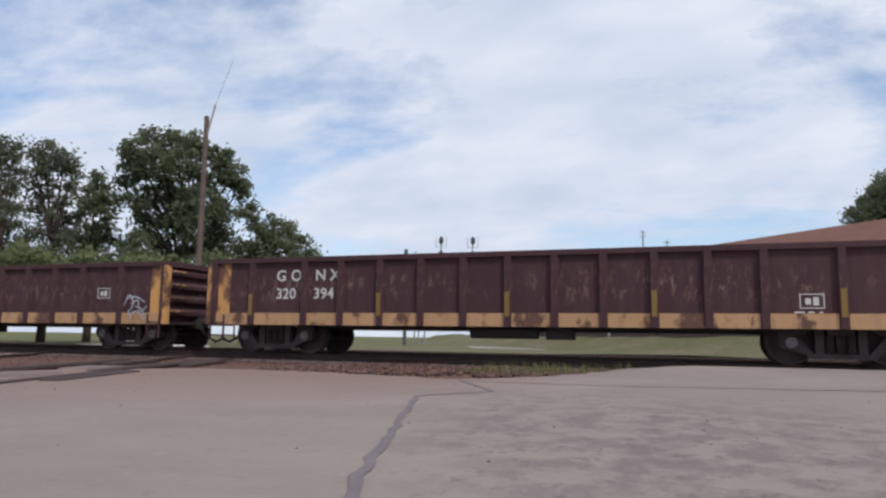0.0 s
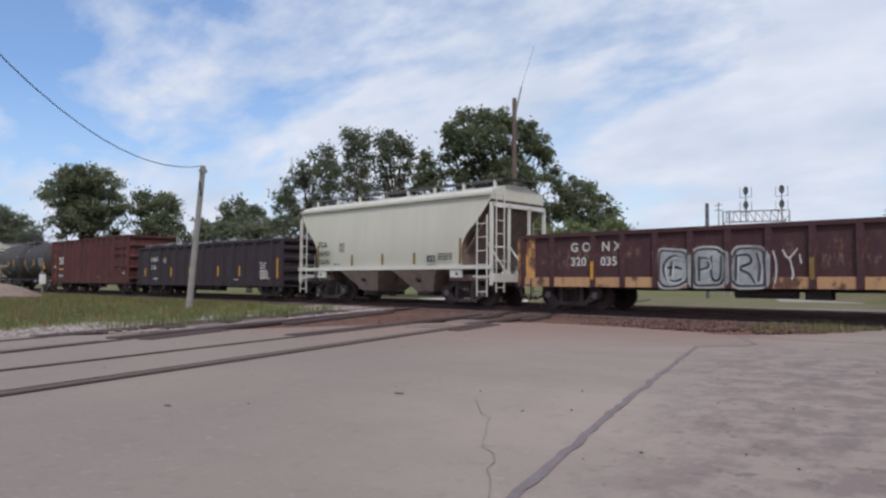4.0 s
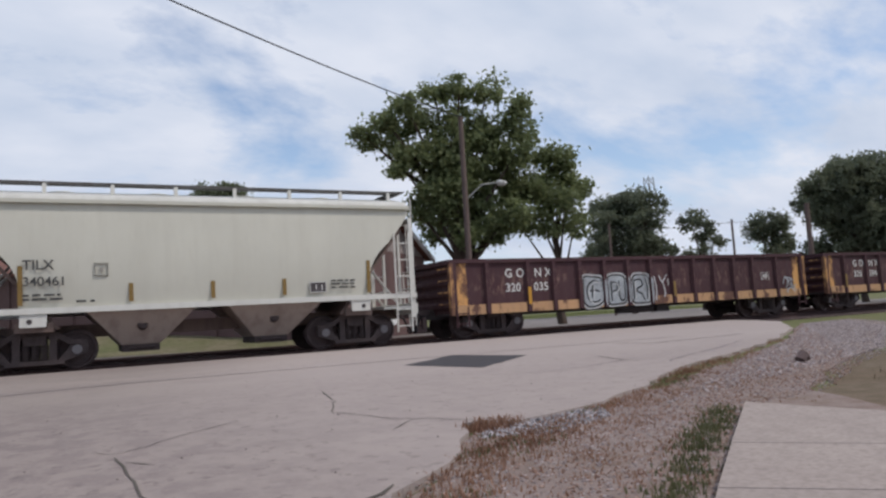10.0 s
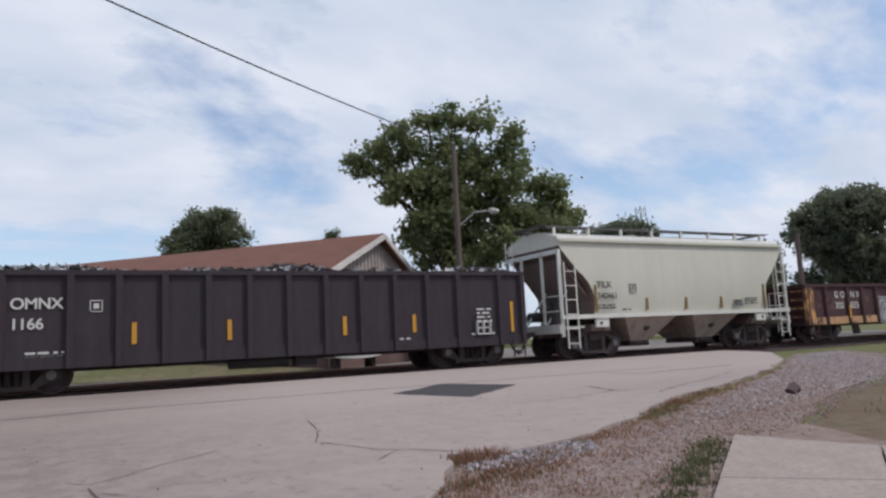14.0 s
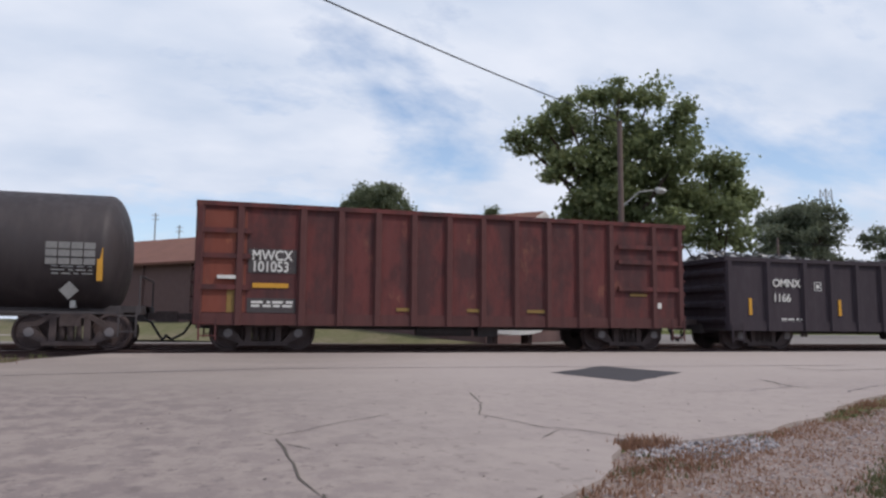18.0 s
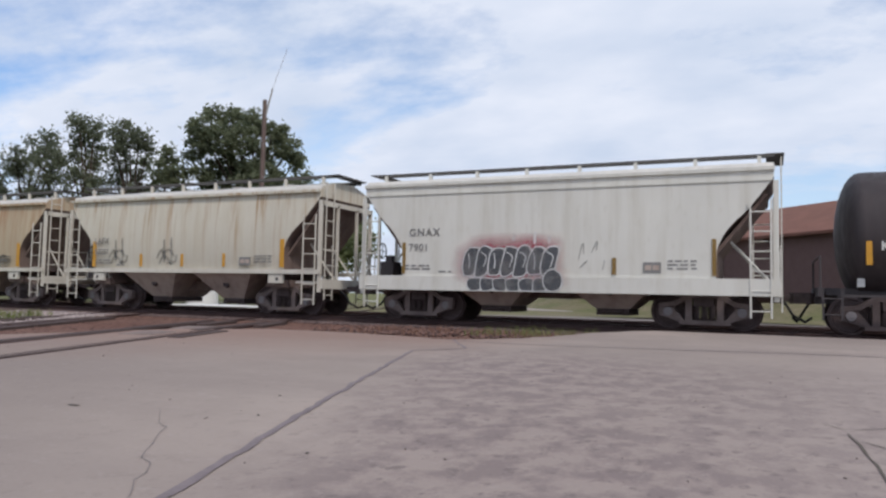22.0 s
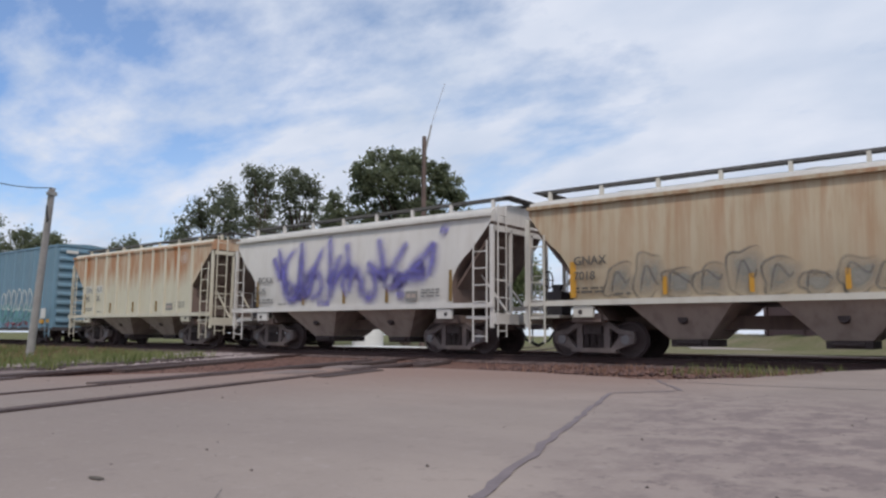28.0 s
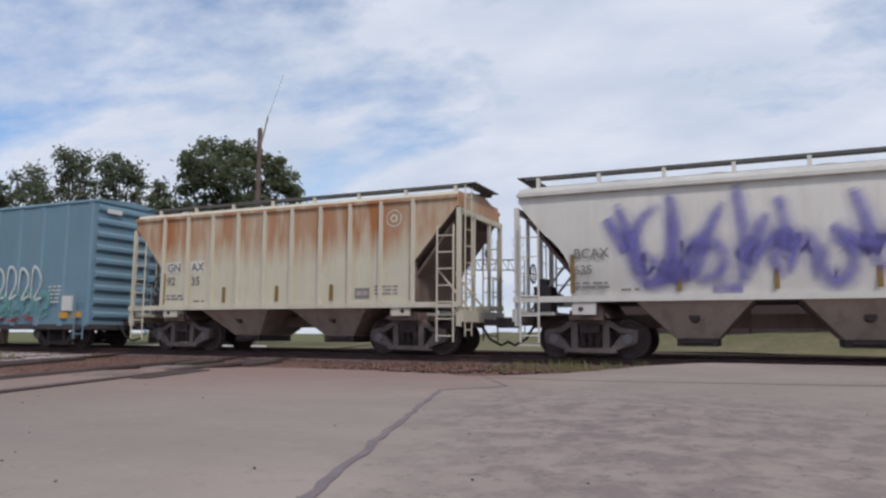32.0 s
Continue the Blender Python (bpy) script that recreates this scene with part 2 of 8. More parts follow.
def concrete():
    """Two pours of concrete: smooth beige, and beyond the sealed joint a rough purple-grey one."""
    m = Mat("concrete_pavement", 0.92, 0, 0.15)
    a = m.noise(0.16, 4, dist=0.6)
    b = m.noise(1.1, 7, rough=0.6)
    c = m.noise(34, 4)
    s = m.noise(0.45, 5, (0.35, 1.0, 1), 0.6)
    col = m.mix(m.ramp(a, 0.36, 0.64), (0.340, 0.285, 0.250), (0.245, 0.205, 0.183))
    col = m.mix(m.ramp(s, 0.44, 0.62, 0, 0.7), col, (0.240, 0.200, 0.182))
    col = m.mix(m.ramp(b, 0.5, 0.75, 0, 0.3), col, (0.191, 0.158, 0.146))
    col = m.mix(m.ramp(m.math("SUBTRACT", m.axis(0), m.math("MULTIPLY", m.axis(1), 0.22)), -2.2, 1.4, 0.0, 0.75), col, (0.405, 0.345, 0.318))
    # greyer and darker towards the west, from x = -3 to -8
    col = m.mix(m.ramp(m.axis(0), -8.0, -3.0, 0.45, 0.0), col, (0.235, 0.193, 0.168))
    # distance from the joint across the road
    x, y = m.axis(0), m.axis(1)
    d = m.math("ADD", m.math("ADD", x, m.math("MULTIPLY", y, 0.354)), 1.46)
    d = m.math("ADD", d, m.math("MULTIPLY", m.math("SUBTRACT", b, 0.5), 0.9))
    far = m.ramp(y, 9.5, 12.5, 1.0, 0.0)
    old = m.math("MULTIPLY", m.math("MULTIPLY", m.ramp(d, -0.15, 0.7), m.ramp(d, 2.0, 5.5, 1.0, 0.35)), far)
    rough = m.noise(3.2, 8, (1, 0.7, 1), 0.68)
    grey = m.mix(m.ramp(rough, 0.43, 0.57), (0.285, 0.234, 0.211), (0.186, 0.148, 0.143))
    col = m.mix(m.math("MULTIPLY", old, m.ramp(a, 0.3, 0.6, 0.6, 0.95)), col, grey)
    # rust washed off the crossing onto the concrete
    reach = m.math("ADD", m.math("SUBTRACT", y, m.math("MULTIPLY", x, 0.55)), m.math("MULTIPLY", m.math("SUBTRACT", m.noise(0.5, 6, rough=0.65), 0.5), 5.0))
    wash = m.math("MULTIPLY", m.ramp(reach, 10.5, 17.5, 0.0, 0.75), m.ramp(x, -3.6, -6.0))
    col = m.mix(wash, col, (0.235, 0.150, 0.120))
    chip = m.math("MULTIPLY", m.ramp(m.noise(7.0, 6, (1, 0.8, 1), 0.7), 0.56, 0.63, 0.0, 0.8), m.ramp(old, 0.0, 1.0, 0.25, 1.0))
    col = m.mix(chip, col, (0.155, 0.126, 0.120))
    col = m.mix(m.ramp(m.noise(9, 6, rough=0.7), 0.58, 0.66, 0, 0.5), col, (0.331, 0.285, 0.262))
    col = m.mix(m.ramp(c, 0.55, 0.8, 0, 0.25), col, (0.383, 0.333, 0.304))
    col = m.mix(m.ramp(c, 0.25, 0.42, 0.25, 0.0), col, (0.176, 0.143, 0.132))
    return m.done(col, m.math("ADD", c, m.math("MULTIPLY", rough, 0.8)), 0.35, 0.006)


def earth(name, a, b, c, s=1.0, bump=0.6):
    m = Mat(name, 0.95, 0, 0.1)
    n1, n2, n3 = m.noise(0.35 * s, 5), m.noise(3.2 * s, 6), m.noise(30 * s, 4)
    col = m.mix(m.ramp(n1, 0.35, 0.65), a, b)
    col = m.mix(m.ramp(n2, 0.42, 0.7, 0, 0.7), col, c)
    col = m.mix(m.ramp(n3, 0.4, 0.7, 0, 0.5), col, tuple(v * 0.5 for v in a))
    return m.done(col, n3, bump, 0.02)


def leaves(name, a, b):
    m = Mat(name, 0.6, 0, 0.25)
    col = m.mix(m.island(), a, b)
    col = m.mix(m.ramp(m.noise(0.5, 3), 0.35, 0.65), col, tuple(v * 0.82 for v in a))
    mat = m.done(col)
    tr = m.nt.nodes.new("ShaderNodeBsdfTranslucent")
    both = m.nt.nodes.new("ShaderNodeMixShader")
    both.inputs[0].default_value = 0.5
    m.link(col, tr.inputs["Color"])
    m.link(m.b.outputs[0], both.inputs[1])
    m.link(tr.outputs[0], both.inputs[2])
    m.link(both.outputs[0], m.nt.nodes["Material Output"].inputs["Surface"])
    return mat


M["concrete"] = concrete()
M["grass"] = earth("grass_ground", (0.14, 0.155, 0.065), (0.20, 0.18, 0.095), (0.085, 0.10, 0.04))
M["gravel"] = earth("gravel", (0.275, 0.215, 0.195), (0.215, 0.155, 0.12), (0.34, 0.28, 0.255), 1.6)
M["gravel_pale"] = earth("pale_gravel", (0.40, 0.36, 0.33), (0.34, 0.30, 0.28), (0.28, 0.235, 0.215), 1.2)
M["rough_grass"] = earth("rough_grass_and_dirt", (0.15, 0.155, 0.075), (0.23, 0.19, 0.13), (0.105, 0.11, 0.05))
M["lane"] = earth("grey_gravel_lane", (0.27, 0.245, 0.23), (0.23, 0.205, 0.19), (0.19, 0.165, 0.155), 1.2)
M["panel"] = earth("worn_crossing_panel", (0.24, 0.195, 0.18), (0.20, 0.16, 0.148), (0.16, 0.12, 0.11), 1.0, 0.2)
M["grating"] = plain("dark_grating", (0.10, 0.095, 0.09), 0.8)
M["sideframe"] = plain("dusty_sideframe", (0.185, 0.145, 0.134), 0.85, 0.0, 0.4)
M["hopper_roof"] = plain("pale_roof_paint", (0.60, 0.58, 0.54), 0.6, 0, 0.2, 1.5)
M["dry"] = earth("dry_grass_and_dirt", (0.165, 0.122, 0.085), (0.195, 0.152, 0.112), (0.105, 0.088, 0.05), 1.4)
M["reddirt"] = earth("rust_red_dirt", (0.165, 0.088, 0.068), (0.205, 0.125, 0.100), (0.075, 0.042, 0.038), 1.2)
M["ballast"] = earth("dark_ballast", (0.088, 0.062, 0.059), (0.12, 0.085, 0.080), (0.055, 0.041, 0.041), 1.5)
M["walk"] = earth("sidewalk_concrete", (0.385, 0.325, 0.29), (0.36, 0.30, 0.27), (0.31, 0.26, 0.235), 1.0, 0.15)
M["asphalt"] = plain("asphalt_patch", (0.062, 0.056, 0.06), 0.9, 0, 0.3, 5)
M["crack"] = plain("crack_sealant", (0.190, 0.157, 0.162), 0.85)
M["crack_dark"] = plain("open_crack", (0.10, 0.085, 0.07), 0.95)
M["rail"] = plain("rusty_rail", (0.075, 0.045, 0.042), 0.7, 0.3)
M["railtop"] = plain("worn_rail_head", (0.22, 0.18, 0.17), 0.45, 0.6)
M["tie"] = plain("creosoted_timber", (0.075, 0.052, 0.048), 0.9)
M["wood_pole"] = plain("weathered_pole", (0.145, 0.105, 0.092), 0.9)
M["grey_pole"] = plain("silver_grey_pole", (0.36, 0.34, 0.33), 0.9)
M["cable"] = plain("black_cable", (0.03, 0.03, 0.033), 0.6)
M["bark"] = plain("bark", (0.075, 0.055, 0.042), 0.95)
M["leaf"] = leaves("broad_leaves", (0.160, 0.185, 0.112), (0.215, 0.240, 0.140))
M["leaf_dark"] = leaves("dark_leaves", (0.155, 0.176, 0.118), (0.205, 0.228, 0.142))
M["leaf_light"] = leaves("sunny_leaves", (0.195, 0.232, 0.112), (0.265, 0.300, 0.138))
M["blade"] = leaves("grass_blades", (0.155, 0.19, 0.065), (0.30, 0.29, 0.125))
M["truck"] = plain("bogie_steel", (0.085, 0.064, 0.062), 0.85, 0.0, 0.4)
M["wheel"] = plain("wheel_steel", (0.10, 0.072, 0.07), 0.7, 0.2, 0.4)
M["bearing"] = plain("bearing_cap", (0.24, 0.22, 0.225), 0.5, 0.3)
M["black"] = plain("black_steel", (0.065, 0.056, 0.058), 0.7)
M["hose"] = plain("air_hose", (0.03, 0.028, 0.03), 0.7)
M["white"] = plain("white_paint", (0.62, 0.61, 0.58), 0.6, 0, 0.15)
M["ink"] = plain("grey_stencil", (0.07, 0.07, 0.07), 0.7)
M["ink_pale"] = plain("faded_grey_stencil", (0.22, 0.215, 0.21), 0.7)
M["ink_dull"] = plain("dull_black_stencil", (0.115, 0.105, 0.09), 0.7)
M["ink_faint"] = plain("worn_away_stencil", (0.34, 0.32, 0.28), 0.7)
M["yellow"] = plain("yellow_reflector", (0.55, 0.28, 0.035), 0.45, 0, 0.15)
M["amber"] = plain("faded_reflector", (0.23, 0.145, 0.045), 0.6, 0, 0.2)
M["galv"] = plain("galvanised_grating", (0.33, 0.33, 0.32), 0.6, 0.4)
M["roof"] = plain("brown_shingles", (0.185, 0.085, 0.062), 0.9, 0, 0.25, 1.2)
M["siding"] = plain("brown_siding", (0.15, 0.092, 0.085), 0.85, 0, 0.15)
M["gable"] = plain("grey_boards", (0.34, 0.29, 0.27), 0.85, 0, 0.25, 1.5)
M["trim"] = plain("white_trim", (0.62, 0.58, 0.55), 0.7)
M["scrap"] = plain("shredded_scrap", (0.34, 0.33, 0.33), 0.45, 0.7, 0.5, 4)
# car paints
M["gonx"] = weathered("maroon_black_paint", (0.068, 0.032, 0.037), (0.088, 0.045, 0.046), (0.13, 0.062, 0.048), 0.35, 0.5, 0.75, scuff=(1.15, 2.2))
M["gonx_yel"] = weathered("peeling_yellow_paint", (0.64, 0.34, 0.12), (0.50, 0.29, 0.15), (0.095, 0.045, 0.04), 1.0, 0.6, 0.7)
M["gonx_sill"] = weathered("faded_orange_sill", (0.52, 0.31, 0.16), (0.36, 0.21, 0.13), (0.095, 0.045, 0.04), 0.9, 0.6, 0.7)
M["tilx"] = weathered("pale_grey_paint", (0.58, 0.565, 0.485), (0.47, 0.45, 0.38), (0.35, 0.27, 0.18), -0.3, 0.35, 0.5)
M["tilx_sill"] = weathered("cream_sill_paint", (0.66, 0.65, 0.60), (0.45, 0.43, 0.39), RUST, -0.1, 0.4, 0.5)
# dark base holds the shade under the hopper ends; streaks and rust on top
M["slope"] = weathered("shaded_underside", (0.20, 0.145, 0.125), (0.11, 0.078, 0.07), (0.2, 0.12, 0.09), 0.1, 0.6, 0.85)
M["bay"] = weathered("dusty_bay_steel", (0.44, 0.36, 0.31), (0.25, 0.19, 0.165), (0.2, 0.13, 0.1), 0.0, 0.7, 0.8)
M["omnx"] = weathered("purple_black_paint", (0.042, 0.032, 0.040), (0.058, 0.045, 0.052), (0.09, 0.066, 0.06), 0.0, 0.5, 0.75)
M["mwcx"] = weathered("red_brown_paint", (0.132, 0.039, 0.037), (0.076, 0.031, 0.031), (0.18, 0.072, 0.053), 0.6, 0.85, 0.8, patch=0.8, patch_col=(0.055, 0.027, 0.028))
M["mwcx_post"] = weathered("dark_rust_posts", (0.100, 0.040, 0.038), (0.066, 0.032, 0.032), (0.13, 0.055, 0.042), 0.3, 0.6, 0.8)
M["mwcx_end"] = weathered("orange_rust_panel", (0.19, 0.054, 0.036), (0.11, 0.042, 0.036), (0.27, 0.095, 0.053), 0.6, 0.5, 0.7)
M["tank"] = weathered("black_tank_paint", (0.044, 0.036, 0.038), (0.074, 0.060, 0.060), (0.09, 0.066, 0.06), 0.0, 0.5, 0.55)
M["gnax"] = weathered("light_grey_paint", (0.65, 0.64, 0.59), (0.49, 0.465, 0.40), (0.36, 0.25, 0.14), -0.12, 0.6, 0.55)
M["lafx"] = weathered("dusty_beige_paint", (0.575, 0.54, 0.455), (0.47, 0.415, 0.315), (0.33, 0.20, 0.10), -0.1, 0.6, 0.6, 4.0, 3.0, keep=(0.50, 0.66))
M["lafx_sill"] = weathered("dusty_cream_sill", (0.60, 0.57, 0.50), (0.42, 0.37, 0.30), (0.33, 0.19, 0.085), -0.1, 0.5, 0.6)
M["g7018"] = weathered("tan_rust_stained_paint", (0.47, 0.385, 0.27), (0.38, 0.285, 0.18), (0.31, 0.14, 0.06), 0.2, 0.6, 0.6, 4.6, 3.4, keep=(0.42, 0.66))
M["bcax"] = weathered("grey_white_paint", (0.63, 0.605, 0.57), (0.49, 0.45, 0.41), (0.34, 0.22, 0.12), -0.25, 0.5, 0.6)
M["g9235"] = weathered("rust_stained_cream_paint", (0.60, 0.56, 0.44), (0.48, 0.41, 0.28), (0.37, 0.15, 0.06), 0.05, 0.5, 0.6, 3.35, 0.9, keep=(0.22, 0.52), run_scale=(2.6, 2.6, 0.35), wide_low=0.45, edge=1.7)
M["g9235_trim"] = weathered("cream_trim_paint", (0.60, 0.56, 0.46), (0.46, 0.40, 0.29), (0.33, 0.16, 0.07), 0.1, 0.5, 0.6)
M["blue"] = weathered("faded_blue_paint", (0.15, 0.255, 0.33), (0.18, 0.225, 0.255), (0.16, 0.10, 0.075), 0.1, 0.5, 0.6)


def mist(name, col, amount, soft=0.5):
    """Sprayed paint: thins out towards the edge of the stroke (u = 0 and 1), so that the surface below shows."""
    m = Mat(name, 0.7)
    mat = m.done(m.mix(m.ramp(m.noise(2.0, 4), 0.3, 0.7, 0, 0.5), col, tuple(c * 0.7 for c in col)))
    clear = m.nt.nodes.new("ShaderNodeBsdfTransparent")
    both = m.nt.nodes.new("ShaderNodeMixShader")
    edge = m.math("SUBTRACT", 1.0, m.math("ABSOLUTE", m.math("SUBTRACT", m.math("MULTIPLY", m.axis(0, "UV"), 2.0), 1.0), 0.0))
    ends = m.math("SUBTRACT", 1.0, m.math("ABSOLUTE", m.math("SUBTRACT", m.math("MULTIPLY", m.axis(1, "UV"), 2.0), 1.0), 0.0))
    k = m.math("MULTIPLY", m.math("MULTIPLY", m.ramp(edge, 0.0, soft), m.ramp(ends, 0.0, 0.35 * soft)), amount)
    k = m.math("MULTIPLY", k, m.ramp(m.noise(1.7, 4), 0.3, 0.65, 0.55, 1.1))
    k = m.math("MULTIPLY", k, m.ramp(m.noise(26, 2), 0.3, 0.6, 0.75, 1.0))
    m.link(k, both.inputs[0])
    m.link(clear.outputs[0], both.inputs[1])
    m.link(m.b.outputs[0], both.inputs[2])
    m.link(both.outputs[0], m.nt.nodes["Material Output"].inputs["Surface"])
    return mat


M["purple_mist"] = mist("thin_violet_spray", (0.19, 0.17, 0.50), 0.38, 0.9)
M["purple"] = mist("violet_spray_paint", (0.22, 0.20, 0.54), 0.58, 0.85)
M["pink"] = mist("red_spray_paint", (0.40, 0.085, 0.12), 0.85, 0.45)
M["silver"] = mist("silver_spray_paint", (0.44, 0.47, 0.49), 0.97, 0.05)
M["greyspray"] = mist("dark_grey_spray_paint", (0.085, 0.09, 0.10), 0.97, 0.05)
M["blackspray"] = mist("black_spray_paint", (0.04, 0.042, 0.048), 0.97, 0.06)
M["whitespray"] = mist("white_spray_paint", (0.66, 0.67, 0.66), 0.97, 0.06)
M["palespray"] = mist("pale_grey_spray_paint", (0.34, 0.335, 0.30), 0.7, 0.6)
M["smoke"] = mist("faded_grey_spray_paint", (0.14, 0.14, 0.135), 0.6, 0.8)
M["turq"] = mist("turquoise_spray_paint", (0.16, 0.36, 0.36), 0.85, 0.5)
M["dirt"] = earth("tan_dirt", (0.27, 0.215, 0.175), (0.32, 0.265, 0.22), (0.20, 0.16, 0.12), 1.0)
M["whitewall"] = plain("white_render", (0.72, 0.72, 0.70), 0.7, 0, 0.1)
M["signal"] = plain("dark_signal_metal", (0.11, 0.115, 0.125), 0.6)
M["faint"] = plain("hairline_crack", (0.19, 0.165, 0.16), 0.9)
M["lattice"] = plain("grey_lattice", (0.34, 0.35, 0.37), 0.6, 0.3)
# ---- mesh helpers ----
def box(bm, x0, x1, y0, y1, z0, z1):
    vs = [bm.verts.new(p) for p in ((x0, y0, z0), (x1, y0, z0), (x1, y1, z0), (x0, y1, z0), (x0, y0, z1), (x1, y0, z1), (x1, y1, z1), (x0, y1, z1))]
    for f in ((3, 2, 1, 0), (4, 5, 6, 7), (0, 1, 5, 4), (1, 2, 6, 5), (2, 3, 7, 6), (3, 0, 4, 7)):
        bm.faces.new([vs[i] for i in f])


def tube(bm, pts, r, seg=6, r2=None, cap=True):
    """A round bar along points; r may taper to r2."""
    pts = [Vector(p) for p in pts]
    r2 = r if r2 is None else r2
    rings, u = [], None
    for i, p in enumerate(pts):
        d = (pts[min(i + 1, len(pts) - 1)] - pts[max(i - 1, 0)]).normalized()
        if u is None:
            u = d.orthogonal().normalized()
        u = (u - d * u.dot(d)).normalized()
        v = d.cross(u)
        rr = r + (r2 - r) * i / max(1, len(pts) - 1)
        rings.append([bm.verts.new(p + (u * math.cos(a) + v * math.sin(a)) * rr) for a in (2 * math.pi * k / seg for k in range(seg))])
    for a, b in zip(rings, rings[1:]):
        for k in range(seg):
            bm.faces.new((a[k], a[(k + 1) % seg], b[(k + 1) % seg], b[k]))
    if cap:
        bm.faces.new(rings[0][::-1])
        bm.faces.new(rings[-1])


def prism(bm, poly, y0, y1, axis="y"):
    """A polygon given in (x, z), drawn out from y0 to y1 (or in (y, z) along x)."""
    def at(p, t):
        return (p[0], t, p[1]) if axis == "y" else (t, p[0], p[1])
    a = [bm.verts.new(at(p, y0)) for p in poly]
    b = [bm.verts.new(at(p, y1)) for p in poly]
    bm.faces.new(a)
    bm.faces.new(b[::-1])
    n = len(poly)
    for k in range(n):
        bm.faces.new((a[(k + 1) % n], a[k], b[k], b[(k + 1) % n]))


def loft(bm, rings, cap=True):
    rows = [[bm.verts.new(p) for p in ring] for ring in rings]
    n = len(rows[0])
    for a, b in zip(rows, rows[1:]):
        for k in range(n):
            bm.faces.new((a[k], a[(k + 1) % n], b[(k + 1) % n], b[k]))
    if cap:
        bm.faces.new(rows[0][::-1])
        bm.faces.new(rows[-1])


def mesh(name, bm, mat, smooth=False):
    bmesh.ops.recalc_face_normals(bm, faces=bm.faces[:])
    me = bpy.data.meshes.new(name)
    bm.to_mesh(me)
    bm.free()
    for m in (mat if isinstance(mat, (list, tuple)) else (mat,)):
        me.materials.append(m)
    if smooth:
        me.shade_smooth()
        me.set_sharp_from_angle(angle=radians(smooth if smooth is not True else 40))
    return me


def part(name, bm, mat, parent, label="", smooth=False):
    ob = new(name, mesh(name, bm, mat, smooth))
    ob.parent = parent
    return tagged(ob, label)


def shared(name, me, parent, m=None):
    ob = new(name, me)
    ob.parent = parent
    if m is not None:
        ob.matrix_basis = m
    return ob


def B():
    return bmesh.new()


def thing(name, label, category, group="", m=None, kind=""):
    ob = new(name)
    ob.empty_display_size = 0.5
    if m is not None:
        ob.matrix_basis = m
    return tagged(ob, label, category, group, kind)


def lettering(text, size, mat, parent, m, name="lettering", spread=1.0, width=1.0):
    cu = bpy.data.curves.new(name, "FONT")
    cu.body, cu.size, cu.extrude, cu.space_character = text, size / 0.7, 0.002, spread
    cu.offset = 0.022 * size
    tmp = bpy.data.objects.new(name, cu)
    scene.collection.objects.link(tmp)
    me = bpy.data.meshes.new_from_object(tmp.evaluated_get(bpy.context.evaluated_depsgraph_get()))
    bpy.data.objects.remove(tmp)
    me.materials.clear()
    me.materials.append(mat)
    return shared(name, me, parent, m @ Matrix.Diagonal((width, 1, 1, 1)))
# ---- ground ----
TRACK_Y, RAIL_Z = 20.65, 0.14
BASE = -0.06


def rise(y):
    """The road climbs a hand's width to the rails."""
    k = min(max((y - 12.5) / 5.5, 0.0), 1.0)
    return 0.12 * k * k * (3 - 2 * k)


def sheet(name, poly, mat, off, label, category, kind="structure", skirt=None, climb=True, cuts=(13, 14, 15, 16, 17, 18)):
    bm = B()
    f = bm.faces.new([bm.verts.new((x, y, 0)) for x, y in poly])
    if climb:
        for y in cuts:
            bmesh.ops.bisect_plane(bm, geom=bm.verts[:] + bm.edges[:] + bm.faces[:], plane_co=(0, y, 0), plane_no=(0, 1, 0))
    for v in bm.verts:
        v.co.z = off + (rise(v.co.y) if climb else 0)
    bmesh.ops.triangulate(bm, faces=bm.faces[:])
    if skirt:
        edges = [e for e in bm.edges if len(e.link_faces) == 1]
        ret = bmesh.ops.extrude_edge_only(bm, edges=edges)
        for v in ret["geom"]:
            if isinstance(v, bmesh.types.BMVert):
                v.co.z = skirt
    return tagged(new(name, mesh(name, bm, mat)), label, category, kind=kind)


def wobble(poly, amp, step, seed):
    """The same outline, broken into short uneven pieces."""
    rnd, out = random.Random(seed), []
    for (x0, y0), (x1, y1) in zip(poly, poly[1:] + poly[:1]):
        n = max(1, int(math.hypot(x1 - x0, y1 - y0) / step))
        if max(abs(x0), abs(y0), abs(x1), abs(y1)) > 40:
            n = 1
        for k in range(n):
            a = amp if k else 0
            out.append((x0 + (x1 - x0) * k / n + rnd.uniform(-a, a), y0 + (y1 - y0) * k / n + rnd.uniform(-a, a)))
    return out


# one sheet to the horizon
bm = B()
box(bm, -2500, 2500, -2500, 2500, BASE - 1.0, BASE)
ground = tagged(new("ground", mesh("ground", bm, M["grass"])), "rough green grass and weeds on flat ground", "ground", kind="structure")

ROAD = [(0.6, -60), (0.9, 2.0), (1.67, 3.54), (2.5, 4.3), (3.1, 5.35), (3.5, 5.12), (4.2, 5.3), (4.7, 5.47), (5.6, 6.0), (6.76, 6.83), (8.15, 7.65),
        (11.0, 9.0), (14.2, 10.8), (17.6, 13.0), (20.6, 15.6), (21.6, 18.6), (-2.6, 18.6), (-3.5, 16.9), (-4.6, 14.5), (-5.9, 13.4), (-8.3, 13.9), (-10.6, 13.9),
        (-12.2, 12.6), (-13.0, 8.0), (-13.4, 4.5), (-14.5, 2.0), (-18, -8), (-34, -60)]
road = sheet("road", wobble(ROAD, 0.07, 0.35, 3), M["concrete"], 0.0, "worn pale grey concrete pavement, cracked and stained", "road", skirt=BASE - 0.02)
